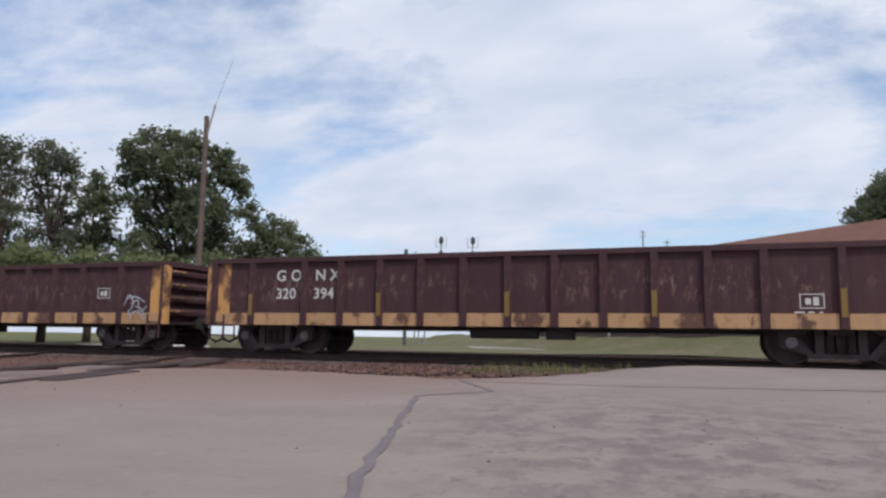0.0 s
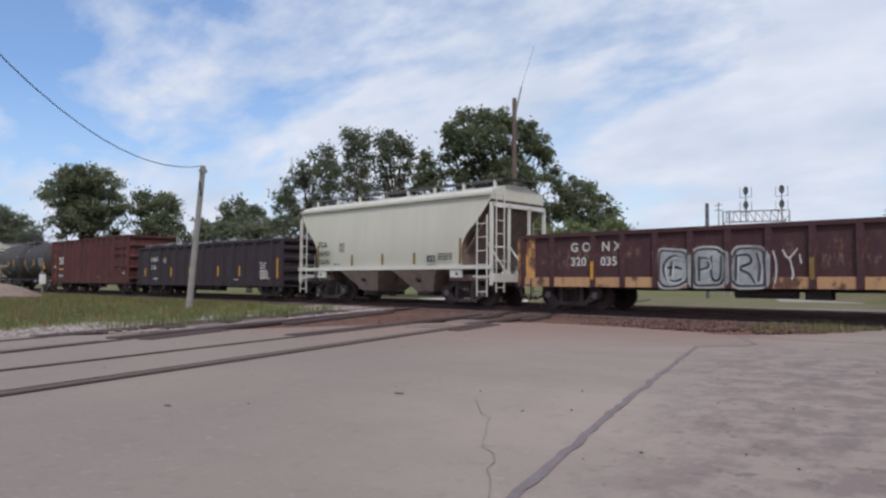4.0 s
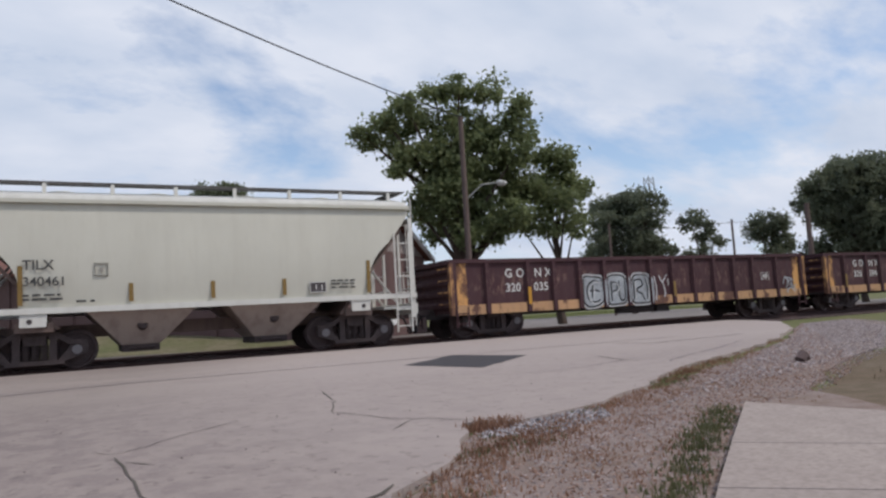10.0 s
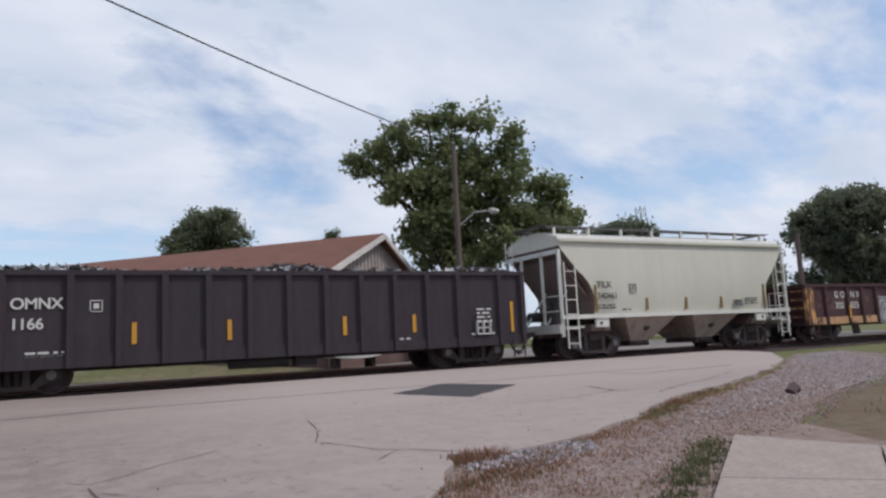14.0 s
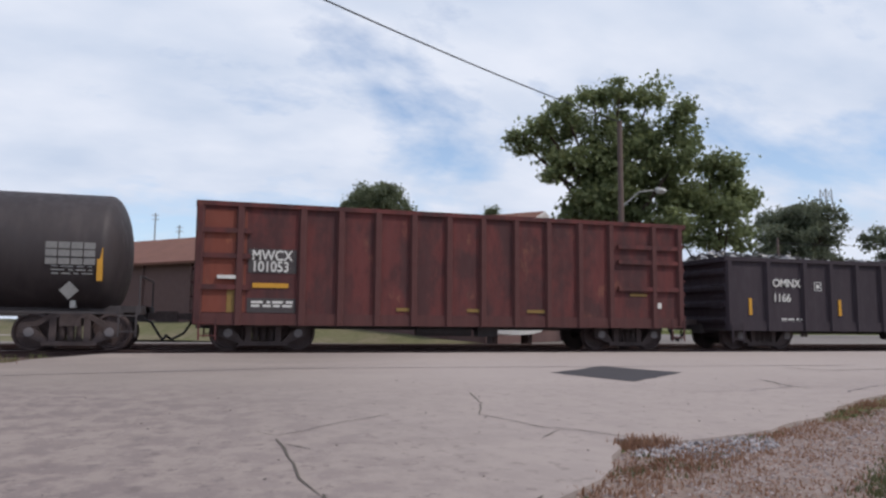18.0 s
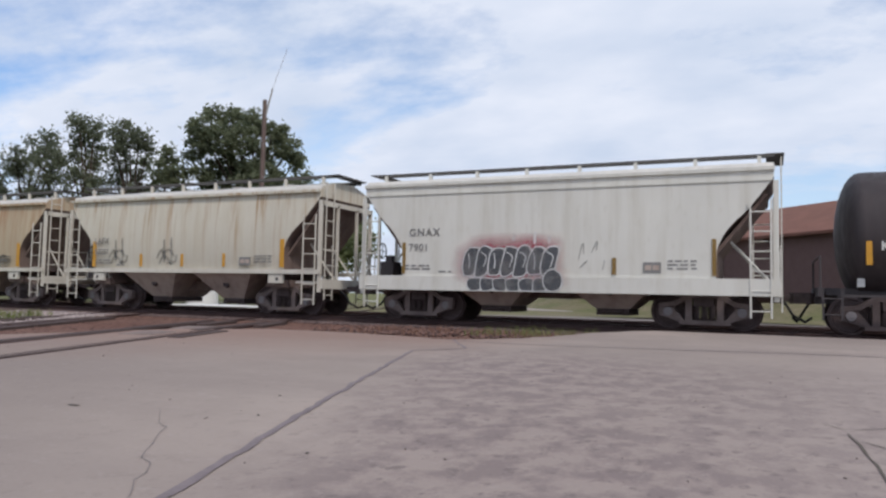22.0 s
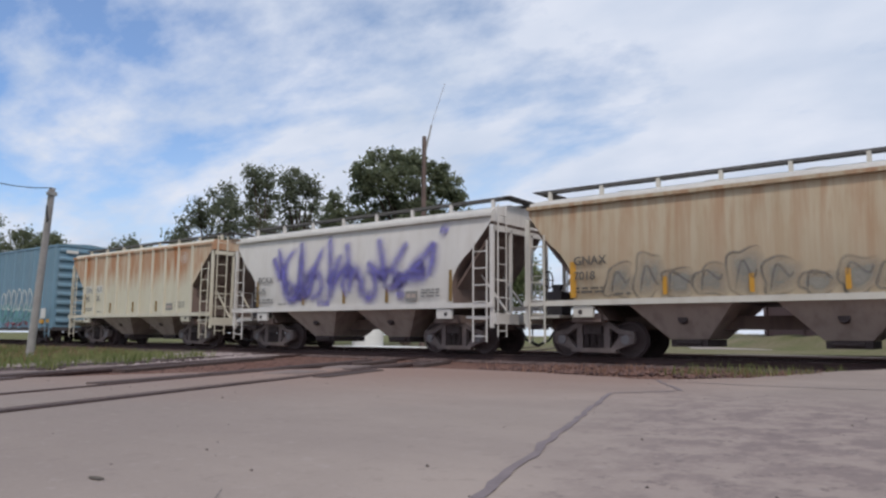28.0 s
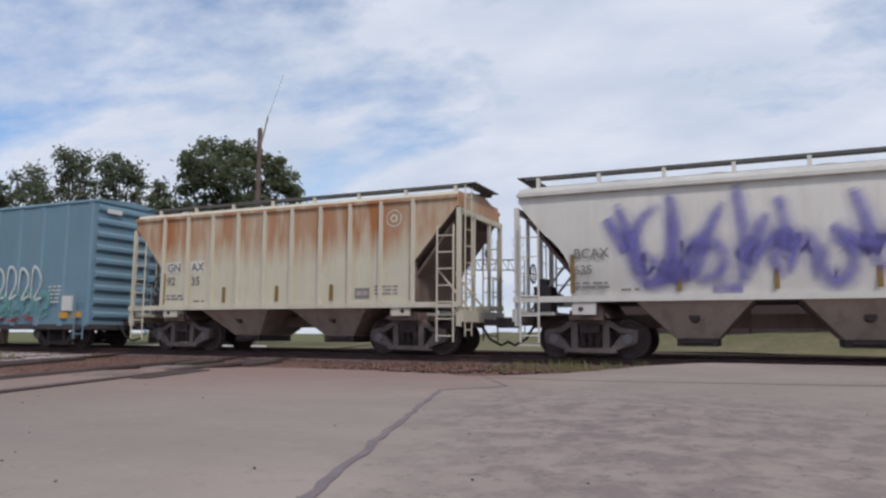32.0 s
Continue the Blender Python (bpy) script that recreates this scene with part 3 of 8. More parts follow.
GRAVEL = [(0.7, -60), (0.8, 2.0), (1.6, 3.4), (3.1, 5.1), (6.0, 6.0), (14.2, 10.5), (21.0, 15.2), (24, 15.5), (20, 11.2), (13, 7.6), (9.2, 6.1), (6.6, 4.7), (6.0, 3.6), (6.0, -60)]
sheet("gravel_verge", wobble(GRAVEL, 0.1, 0.5, 5), M["gravel"], BASE + 0.03, "grey gravel verge mixed with dirt", "gravel", skirt=BASE - 0.02, climb=False)
RIGHT_DRY = [(6.5, 4.6), (9.1, 6.0), (13.2, 7.6), (20.2, 11.2), (26, 15.0), (40, 16.5), (40, 2), (14, -2), (5.8, -4), (5.8, 3.5)]
sheet("dry_lawn", wobble(RIGHT_DRY, 0.2, 0.5, 17), M["dry"], BASE + 0.012, "patchy dry brown lawn beyond the sidewalk", "grass", skirt=BASE - 0.02, climb=False)
RED = [(-5.0, 14.0), (-3.0, 17.6), (-2.6, 19.0), (-24, 19.0), (-19.0, 12.8), (-13.9, 5.0), (-12.6, 5.6), (-11.4, 9.0), (-9.8, 11.6), (-8.0, 13.0)]
sheet("crossing_dirt", wobble(RED, 0.15, 0.5, 7), M["reddirt"], -0.05, "rust-red dirt and cinders around the rail crossing", "dirt", skirt=BASE - 0.02, climb=False)
LGRAV = [(-14.2, 1.8), (-13.6, 4.3), (-13.9, 5.5), (-14.0, 7.1), (-14.5, 8.3), (-15.7, 10.5), (-18.1, 14.1), (-20.5, 18.2), (-25.3, 18.2), (-22.5, 13.8), (-20.0, 11.3), (-18.3, 9.2), (-17.6, 7.8), (-17.6, 6.2), (-15.4, 3.8), (-15.6, 1.8)]
sheet("gravel_shoulder", wobble(LGRAV, 0.2, 0.4, 8), M["gravel_pale"], BASE + 0.04, "light grey gravel shoulder beside the spur", "gravel", skirt=BASE - 0.02, climb=False)
# track beds
bm = B()
prism(bm, [(TRACK_Y - 2.7, BASE - 0.01), (TRACK_Y - 1.7, -0.035), (TRACK_Y + 6.6, -0.035), (TRACK_Y + 9.2, BASE - 0.01)], -260, 160, "x")
tagged(new("track_bed", mesh("track_bed", bm, M["ballast"])), "dark brown stone ballast under the main track", "ballast", kind="structure")
STREET = [(-18, 28.6), (75, 27.6), (75, 64), (40, 62), (20, 36.5), (7, 31.5), (-9, 34.4)]
sheet("far_path", wobble(STREET, 0.1, 0.8, 9), M["lane"], BASE + 0.03, "grey gravel lane beyond the tracks", "path", skirt=BASE - 0.02, climb=False)
sheet("dirt_lot", wobble([(-39, 28.9), (2, 29.2), (4.5, 31.5), (3.5, 39.5), (-4, 52), (-39, 58)], 0.3, 0.8, 19), M["rough_grass"], BASE + 0.022, "rough olive grass and dirt lot beyond the tracks", "grass", skirt=BASE - 0.02, climb=False)
sheet("gravel_yard", wobble([(-11.5, 46), (-16.0, 46), (-20.5, 58), (-14.2, 58)], 0.2, 0.8, 29), M["gravel_pale"], BASE + 0.045, "pale grey gravel yard beyond the tracks", "gravel", skirt=BASE - 0.02, climb=False)
PAD = [(-30.5, 29.2), (-25.0, 29.2), (-24.8, 32.2), (-30.0, 33.0)]
sheet("concrete_pad", PAD, M["whitewall"], BASE + 0.12, "bright white concrete pad beyond the tracks", "pad", skirt=BASE - 0.02, climb=False)

# sidewalk slabs
walkway = thing("sidewalk", "pale concrete sidewalk of square slabs beside the gravel verge", "sidewalk", kind="structure")
SLABS = [[(5.29, 4.35), (5.48, 3.25), (4.39, 2.54), (3.80, 3.22)], [(4.38, 2.53), (3.79, 3.21), (2.89, 2.52), (3.49, 1.92)], [(3.48, 1.91), (2.88, 2.51), (1.9, 1.75), (2.5, 1.15)],
         [(5.49, 3.24), (5.37, 2.41), (4.62, 2.08), (4.52, 2.61)], [(5.36, 2.40), (5.2, 1.3), (4.45, 1.1), (4.61, 2.07)]]
for poly in SLABS:
    bm = B()
    c = Vector((sum(p[0] for p in poly) / 4, sum(p[1] for p in poly) / 4))
    ring = [c + (Vector(p) - c) * 0.998 for p in poly]
    bot = [bm.verts.new((p.x, p.y, BASE - 0.02)) for p in ring]
    mid = [bm.verts.new((p.x, p.y, 0.012)) for p in ring]
    top = [bm.verts.new((*(c + (p - c) * 0.995), 0.02)) for p in ring]
    for a, b in ((bot, mid), (mid, top)):
        for k in range(4):
            bm.faces.new((a[k], a[(k + 1) % 4], b[(k + 1) % 4], b[k]))
    bm.faces.new(top)
    part("slab", bm, M["walk"], walkway)
sheet("bare_dirt", wobble([(4.46, 2.56), (4.60, 2.07), (4.45, 1.1), (4.2, 0.2), (2.2, 0.2), (2.5, 1.14), (3.49, 1.9), (4.38, 2.5)], 0.01, 0.3, 41), M["dry"], BASE + 0.055, "brown dirt with weeds between the sidewalk slabs", "dirt", skirt=BASE - 0.02, climb=False)

# cracks and patches, laid just above the pavement
def ribbon(name, pts, width, mat, label, seed, off=0.004, jag=0.04):
    rnd = random.Random(seed)
    fine = []
    for (x0, y0), (x1, y1) in zip(pts, pts[1:]):
        n = max(2, int(math.hypot(x1 - x0, y1 - y0) / 0.16))
        fine += [(x0 + (x1 - x0) * k / n + rnd.gauss(0, jag * 0.5), y0 + (y1 - y0) * k / n + rnd.gauss(0, jag * 0.5)) for k in range(n)]
    fine.append(pts[-1])
    bm, rows = B(), []
    for i, (x, y) in enumerate(fine):
        a, b = fine[max(i - 1, 0)], fine[min(i + 1, len(fine) - 1)]
        d = Vector((b[0] - a[0], b[1] - a[1])).normalized()
        w = width * (rnd.uniform(0.8, 1.12) if width > 0.045 else rnd.uniform(0.55, 1.25)) * (0.35 if i in (0, len(fine) - 1) else 1)
        z = off + rise(y) + 0.002
        rows.append((bm.verts.new((x - d.y * w / 2, y + d.x * w / 2, z)), bm.verts.new((x + d.y * w / 2, y - d.x * w / 2, z))))
    for a, b in zip(rows, rows[1:]):
        bm.faces.new((a[0], a[1], b[1], b[0]))
    return tagged(new(name, mesh(name, bm, mat)), label, "crack", "cracks in the pavement", "structure")


ribbon("sealed_crack", [(-1.6, 0.4), (-2.38, 2.5), (-3.08, 4.4), (-5.18, 10.45), (-4.63, 11.41)], 0.058, M["crack"], "dark sealed crack running across the concrete", 1, jag=0.02)
ribbon("sealed_crack", [(-5.75, 13.4), (-4.63, 11.41)], 0.05, M["crack"], "short dark sealed crack in the concrete", 2, jag=0.02)
ribbon("pavement_joint", [(-5.6, 13.1), (-3.7, 13.1), (0.9, 14.0), (6.4, 13.9), (14, 13.6)], 0.06, M["crack"], "thin dark joint across the concrete", 3, jag=0.03)
ribbon("open_crack", [(0.5, 5.91), (0.51, 5.63), (0.55, 4.88), (0.54, 4.44), (0.62, 3.99)], 0.016, M["crack_dark"], "open crack in the concrete", 4, jag=0.015)
ribbon("open_crack", [(0.62, 3.99), (0.67, 3.69), (0.78, 3.35), (0.84, 2.9), (0.9, 2.2)], 0.035, M["crack_dark"], "wide open crack with grit in the concrete", 14, jag=0.03)
ribbon("open_crack", [(0.35, 6.28), (0.52, 6.05), (0.87, 6.45), (1.19, 6.78), (1.64, 7.18)], 0.012, M["crack_dark"], "thin crack branching across the concrete", 15, jag=0.02)
ribbon("open_crack", [(0.56, 5.64), (0.72, 5.36)], 0.014, M["crack_dark"], "short crack in the concrete", 5, jag=0.01)
ribbon("open_crack", [(0.9, 3.3), (1.05, 3.2), (1.5, 3.45), (1.75, 3.7)], 0.03, M["crack_dark"], "crack with grit at the road edge", 6, jag=0.04)
ribbon("open_crack", [(3.15, 9.2), (2.98, 8.48), (2.88, 7.9), (2.8, 7.75), (2.52, 6.95)], 0.014, M["crack_dark"], "thin crack in the concrete", 7, jag=0.02)
ribbon("open_crack", [(2.52, 6.95), (2.69, 6.42), (2.82, 5.93), (3.01, 5.82), (3.3, 5.25)], 0.014, M["crack_dark"], "thin crack near the road edge", 8, jag=0.02)
ribbon("open_crack", [(2.53, 5.47), (2.9, 5.89)], 0.014, M["crack_dark"], "short crack near the road edge", 16, jag=0.01)
ribbon("open_crack", [(8.72, 10.5), (8.29, 9.36), (8.24, 8.79)], 0.03, M["crack_dark"], "crack near the road edge", 17, jag=0.05)
ribbon("open_crack", [(5.94, 8.64), (6.97, 8.67), (8.4, 9.2), (9.27, 8.9)], 0.022, M["crack"], "faint crack near the road edge", 18, jag=0.03)
ribbon("open_crack", [(11.5, 13.1), (11.9, 12.3), (13.9, 12.4), (15.2, 12.6)], 0.06, M["crack_dark"], "gritty crack near the road edge", 9, jag=0.08)
ribbon("open_crack", [(8.3, 8.2), (9.2, 8.75), (11.2, 9.75), (13.0, 10.8)], 0.03, M["crack"], "crumbling crack along the road edge", 19, jag=0.05)
ribbon("open_crack", [(-4.2, 4.3), (-3.6, 3.7), (-2.95, 2.95), (-2.3, 2.2)], 0.005, M["faint"], "faint crack in the concrete", 10, jag=0.04)
bm = B()
for cx, cy, a, b, w, h in ((-4.85, 4.05, 0.1, 0.06, 0.07, 0.012), (-7.9, 4.4, 0.4, 0.1, 0.06, 0.012), (-5.6, 2.4, 0.3, 0.0, 0.05, 0.01)):
    vs = [bm.verts.new((cx + w * math.cos(t) * 0.9, cy + h * 2 * math.sin(t), 0.006)) for t in (k * math.pi / 4 for k in range(8))]
    bm.faces.new(vs)
tagged(new("oil_spots", mesh("oil_spots", bm, M["crack_dark"])), "small dark spots on the concrete", "stain", kind="structure")
sheet("asphalt_patch", wobble([(5.81, 12.49), (7.65, 13.95), (8.41, 12.2), (6.27, 10.35)], 0.04, 0.25, 4), M["asphalt"], 0.006, "black asphalt patch set into the concrete", "patch")

# ---- tracks ----
PROFILE = [(-0.07, 0), (0.07, 0), (0.07, 0.012), (0.012, 0.035), (0.012, 0.125), (0.035, 0.14), (0.035, 0.165), (0.028, 0.172), (-0.028, 0.172), (-0.035, 0.165), (-0.035, 0.14), (-0.012, 0.125), (-0.012, 0.035), (-0.07, 0.012)]


def rail_mesh(name, length, head):
    bm = B()
    prism(bm, PROFILE, 0, length, "x")
    for f in bm.faces:
        c = f.calc_center_median()
        f.material_index = 1 if c.z > 0.168 and abs(c.y) < 0.03 else 0
    return mesh(name, bm, (M["rail"], head))


def track(name, origin, yaw, length, z, ties, label, tie_range=None):
    t = thing(name, label, "railway track", m=pose(origin[0], origin[1], z, 0, 0, yaw), kind="structure")
    me = rail_mesh("rail", length, M["railtop"] if ties else M["rail"])
    for s in (-1, 1):
        shared("rail", me, t, pose(0, s * 0.7525, -0.172))
    if ties:
        bm = B()
        box(bm, -0.115, 0.115, -1.3, 1.3, -0.34, -0.165)
        bmesh.ops.bevel(bm, geom=[e for e in bm.edges if abs(e.verts[0].co.y - e.verts[1].co.y) > 1], offset=0.015, segments=1, affect="EDGES")
        tm = mesh("tie", bm, M["tie"])
        rnd = random.Random(11)
        n0, n1 = tie_range
        for k in range(int((n1 - n0) / 0.56)):
            shared("tie", tm, t, pose(n0 + k * 0.56, rnd.uniform(-0.04, 0.04), rnd.uniform(-0.012, 0.004), 0, 0, rnd.uniform(-1, 1)))
    return t


track("main_track", (-260, TRACK_Y), 0, 420, RAIL_Z, True, "rusty main line rails on dark timber ties", (190, 300))
track("second_track", (-260, TRACK_Y + 4.3), 0, 420, RAIL_Z, True, "rusty second main track on dark timber ties", (225, 290))
A_DIR, B_DIR = Vector((-0.364, 0.932)), Vector((-0.498, 0.867))


def spur(name, p, d, back, length, label):
    d = d.normalized()
    nrm = Vector((-d.y, d.x))
    mid = Vector(p) + nrm * 0.7525 - d * back
    return track(name, mid, math.degrees(math.atan2(d.y, d.x)), length, 0.018, False, label)


spur("crossing_track", (-6.8, 1.3), A_DIR, 30, 75, "rusty rails set flush in the concrete, crossing the main line")
spur("spur_track", (-10.5, 2.17), B_DIR, 30, 70, "rusty spur rails sunk in dirt, crossing the main line")
# dark flangeways beside the sunken rails
for p, d, far in (((-6.8, 1.3), A_DIR, 13.2), ((-10.5, 2.17), B_DIR, 2.6)):
    d = d.normalized()
    for k, w in ((0.0, 0.13), (0.2, 0.05), (1.505, 0.09)):
        bm = B()
        n = Vector((-d.y, d.x))
        a, b = Vector(p) + n * k - d * 28, Vector(p) + n * k + d * far
        vs = [bm.verts.new((q.x, q.y, 0.0105)) for q in (a - n * w * 0.4, b - n * w * 0.4, b + n * w * 0.6, a + n * w * 0.6)]
        bm.faces.new(vs)
        tagged(new("flangeway", mesh("flangeway", bm, M["ballast"])), "dark gap beside a sunken rail", "flangeway", "flangeways", "structure")

# dark timber planks between the sunken rails near the crossing
for p, d, y0, y1 in (((-6.8, 1.3), A_DIR, 7.0, 15.0), ((-10.5, 2.17), B_DIR, 3.0, 14.0)):
    d = d.normalized()
    n = Vector((-d.y, d.x))
    yaw = math.degrees(math.atan2(d.y, d.x))
    rnd = random.Random(int(y1))
    deck = thing("crossing_deck", "worn dark timber planks between sunken rails", "planks", kind="structure")
    bm = B()
    box(bm, 0, 2.4, -0.13, 0.13, -0.2, 0.0)
    bmesh.ops.bevel(bm, geom=bm.edges[:], offset=0.012, segments=1, affect="EDGES")
    pm = mesh("plank", bm, M["tie"])
    for off in (-0.28, 0.32, 1.2, 1.82):
        t = y0
        while t < y1:
            q = Vector(p) + n * off + d * t
            if rnd.random() < 0.7:
                shared("plank", pm, deck, pose(q.x, q.y, 0.018 + rnd.uniform(-0.006, 0.012), 0, 0, yaw + rnd.uniform(-1.5, 1.5)))
            t += 2.5
    bm = B()
    box(bm, 0, 1.15, -0.34, 0.34, -0.2, 0.0)
    bmesh.ops.bevel(bm, geom=bm.edges[:], offset=0.02, segments=1, affect="EDGES")
    pm = mesh("panel", bm, M["panel"])
    for t in (y0 + 3.1, y0 + 5.4):
        q = Vector(p) + n * 0.76 + d * t
        shared("panel", pm, deck, pose(q.x, q.y, 0.022, 0, 0, yaw + rnd.uniform(-2, 2)))
# ---- the train ----
SPEED = 4.285
WHEEL_R, AXLE_GAP = 0.457, 1.778
CARS, WHEELSETS = [], []


def wheelset_mesh():
    bm = B()
    tube(bm, [(0, -1.02, 0), (0, 1.02, 0)], 0.075, 8)
    for s in (-1, 1):
        prof = [(0.60, 0.10), (0.66, 0.15), (0.675, 0.39), (0.66, 0.485), (0.69, 0.485), (0.70, 0.457), (0.80, 0.452), (0.80, 0.40), (0.755, 0.38), (0.735, 0.17), (0.79, 0.11)]
        seg = 28
        rings = [[bm.verts.new((r * math.cos(2 * math.pi * k / seg), s * y, r * math.sin(2 * math.pi * k / seg))) for k in range(seg)] for y, r in prof]
        for a, b in zip(rings, rings[1:]):
            for k in range(seg):
                bm.faces.new((a[k], a[(k + 1) % seg], b[(k + 1) % seg], b[k]))
        tube(bm, [(0, s * 0.98, 0), (0, s * 1.12, 0)], 0.115, 10)
        for k in range(3):
            a = k * 2 * math.pi / 3
            tube(bm, [(0.06 * math.cos(a), s * 1.12, 0.06 * math.sin(a)), (0.06 * math.cos(a), s * 1.14, 0.06 * math.sin(a))], 0.02, 6)
    for f in bm.faces:
        if abs(f.calc_center_median().y) > 1.0:
            f.material_index = 1
    return mesh("wheelset", bm, (M["wheel"], M["bearing"]), 35)


def sideframe_mesh():
    bm = B()
    y0, y1 = -1.09, -0.93
    prism(bm, [(-1.12, 0.56), (-0.70, 0.60), (-0.38, 0.80), (0.38, 0.80), (0.70, 0.60), (1.12, 0.56), (1.12, 0.66), (0.74, 0.72), (0.42, 0.92), (-0.42, 0.92), (-0.74, 0.72), (-1.12, 0.66)], y0, y1)
    for s in (-1, 1):
        prism(bm, [(s * 1.10, 0.36), (s * 1.12, 0.56), (s * 0.98, 0.56), (s * 0.70, 0.50), (s * 0.46, 0.20), (s * 0.62, 0.20)], y0, y1)
        prism(bm, [(s * 0.46, 0.20), (s * 0.30, 0.20), (s * 0.30, 0.80), (s * 0.46, 0.80)], y0 + 0.01, y1 - 0.01)
        prism(bm, [(s * 1.12, 0.42), (s * 1.12, 0.56), (s * 0.72, 0.56), (s * 0.76, 0.42)], y0 - 0.02, y1 + 0.02)
    prism(bm, [(-0.62, 0.13), (0.62, 0.13), (0.62, 0.24), (-0.62, 0.24)], y0, y1)
    return mesh("sideframe", bm, M["truck"])


def spring_mesh():
    bm = B()
    pts = [(0.07 * math.cos(k * math.pi / 4), -1.03 + 0.07 * math.sin(k * math.pi / 4), 0.25 + 0.0068 * k) for k in range(52)]
    tube(bm, pts, 0.02, 5)
    return mesh("spring", bm, M["truck"])


def bolster_mesh():
    bm = B()
    box(bm, -0.24, 0.24, -1.12, 1.12, 0.60, 0.82)
    tube(bm, [(0, 0, 0.8), (0, 0, 0.9)], 0.22, 12)
    for s in (-1, 1):  # brake beams and shoes
        box(bm, s * 0.36, s * 0.44, -0.8, 0.8, 0.34, 0.44)
        for q in (-1, 1):
            box(bm, s * 0.36, s * 0.46, q * 0.70, q * 0.80, 0.28, 0.58)
    return mesh("truck", bm, M["truck"])


ME_WHEELS, ME_SIDE, ME_SPRING, ME_BOLSTER = wheelset_mesh(), sideframe_mesh(), spring_mesh(), bolster_mesh()


def truck(car, x, side=None):
    t = shared("truck", ME_BOLSTER, car, pose(x, 0, 0))
    for rz in (0, 180):
        shared("sideframe", side or ME_SIDE, t, pose(0, 0, 0, 0, 0, rz))
        for dx in (-0.19, 0, 0.19):
            shared("spring", ME_SPRING, t, pose(0, 0, 0, 0, 0, rz) @ pose(dx, 0, 0))
    for s in (-1, 1):
        w = shared("wheelset", ME_WHEELS, t, pose(s * AXLE_GAP / 2, 0, WHEEL_R))
        WHEELSETS.append((w, s * AXLE_GAP / 2))


ME_SIDE_DUSTY = ME_SIDE.copy()
ME_SIDE_DUSTY.materials[0] = M["sideframe"]


def couplers(car, half, reach):
    for s in (-1, 1):
        bm = B()
        box(bm, s * (half - 0.1), s * (half + reach - 0.28), -0.09, 0.09, 0.78, 0.95)
        prism(bm, [(s * (half + reach - 0.3), -0.14), (s * (half + reach - 0.02), -0.17), (s * (half + reach + 0.08), -0.05), (s * (half + reach), 0.05), (s * (half + reach + 0.05), 0.15), (s * (half + reach - 0.3), 0.16)], 0.72, 1.0)
        for v in bm.verts[8:]:
            v.co.y, v.co.z = v.co.z, v.co.y
        part("coupler", bm, M["truck"], car)
        bm = B()
        pts = [(s * (half - 0.05), -0.35 * s, 0.78), (s * (half + 0.12), -0.35 * s, 0.72), (s * (half + 0.3), -0.3 * s, 0.42), (s * (half + reach * 0.8), -0.2 * s, 0.26), (s * (half + reach), 0, 0.36)]
        tube(bm, pts, 0.035, 7)
        part("air_hose", bm, M["hose"], car)


def ladder(bm, x, y, z0, z1, w, along="x", rungs=None, r=0.018):
    """Two flat stiles and round rungs; along x (on a side) or y (on an end)."""
    n = rungs or max(2, int((z1 - z0) / 0.42))
    for s in (-1, 1):
        if along == "x":
            box(bm, x + s * w / 2 - 0.022, x + s * w / 2 + 0.022, y - 0.012, y + 0.012, z0, z1)
        else:
            box(bm, x - 0.012, x + 0.012, y + s * w / 2 - 0.022, y + s * w / 2 + 0.022, z0, z1)
    for k in range(n):
        z = z0 + (z1 - z0) * (k + 0.35) / n
        a, b = ((x - w / 2, y, z), (x + w / 2, y, z)) if along == "x" else ((x, y - w / 2, z), (x, y + w / 2, z))
        tube(bm, [a, b], r, 6)


def strip(bm, x, y, z0, z1, w=0.1):
    box(bm, x - w / 2, x + w / 2, y - 0.006, y + 0.02, z0, z1)


def bars(bm, x0, x1, z, y, lines, h=0.05, seed=0, step=0.095):
    """Rows of small unreadable print as short bars."""
    rnd = random.Random(seed)
    for k in range(lines):
        x = x0
        while x < x1 - 0.05:
            w = rnd.uniform(0.08, 0.3)
            box(bm, x, min(x + w, x1), y - 0.003, y + 0.01, z - k * step - h, z - k * step)
            x += w + rnd.uniform(0.04, 0.1)


def new_car(name, label, s0, s1, group="freight cars of the train", cat="freight car"):
    car = thing(name, label, cat, group, pose((s0 + s1) / 2, TRACK_Y, RAIL_Z))
    CARS.append((car, (s0 + s1) / 2))
    return car


def side_text(car, text, x, y, z, size, mat, spread=1.0, width=1.0):
    return lettering(text, size, mat, car, pose(x, y - 0.004, z, 90, 0, 0), "lettering", spread, width)


# -- covered hoppers --
# share of the way to the end of the car, share of the way up to the eave
CUT = [(0, 0), (0.012, 0.27), (0.05, 0.34), (0.12, 0.41), (0.22, 0.48), (0.35, 0.55), (0.47, 0.60), (0.6, 0.67), (0.75, 0.76), (0.92, 0.87), (1.0, 0.93)]


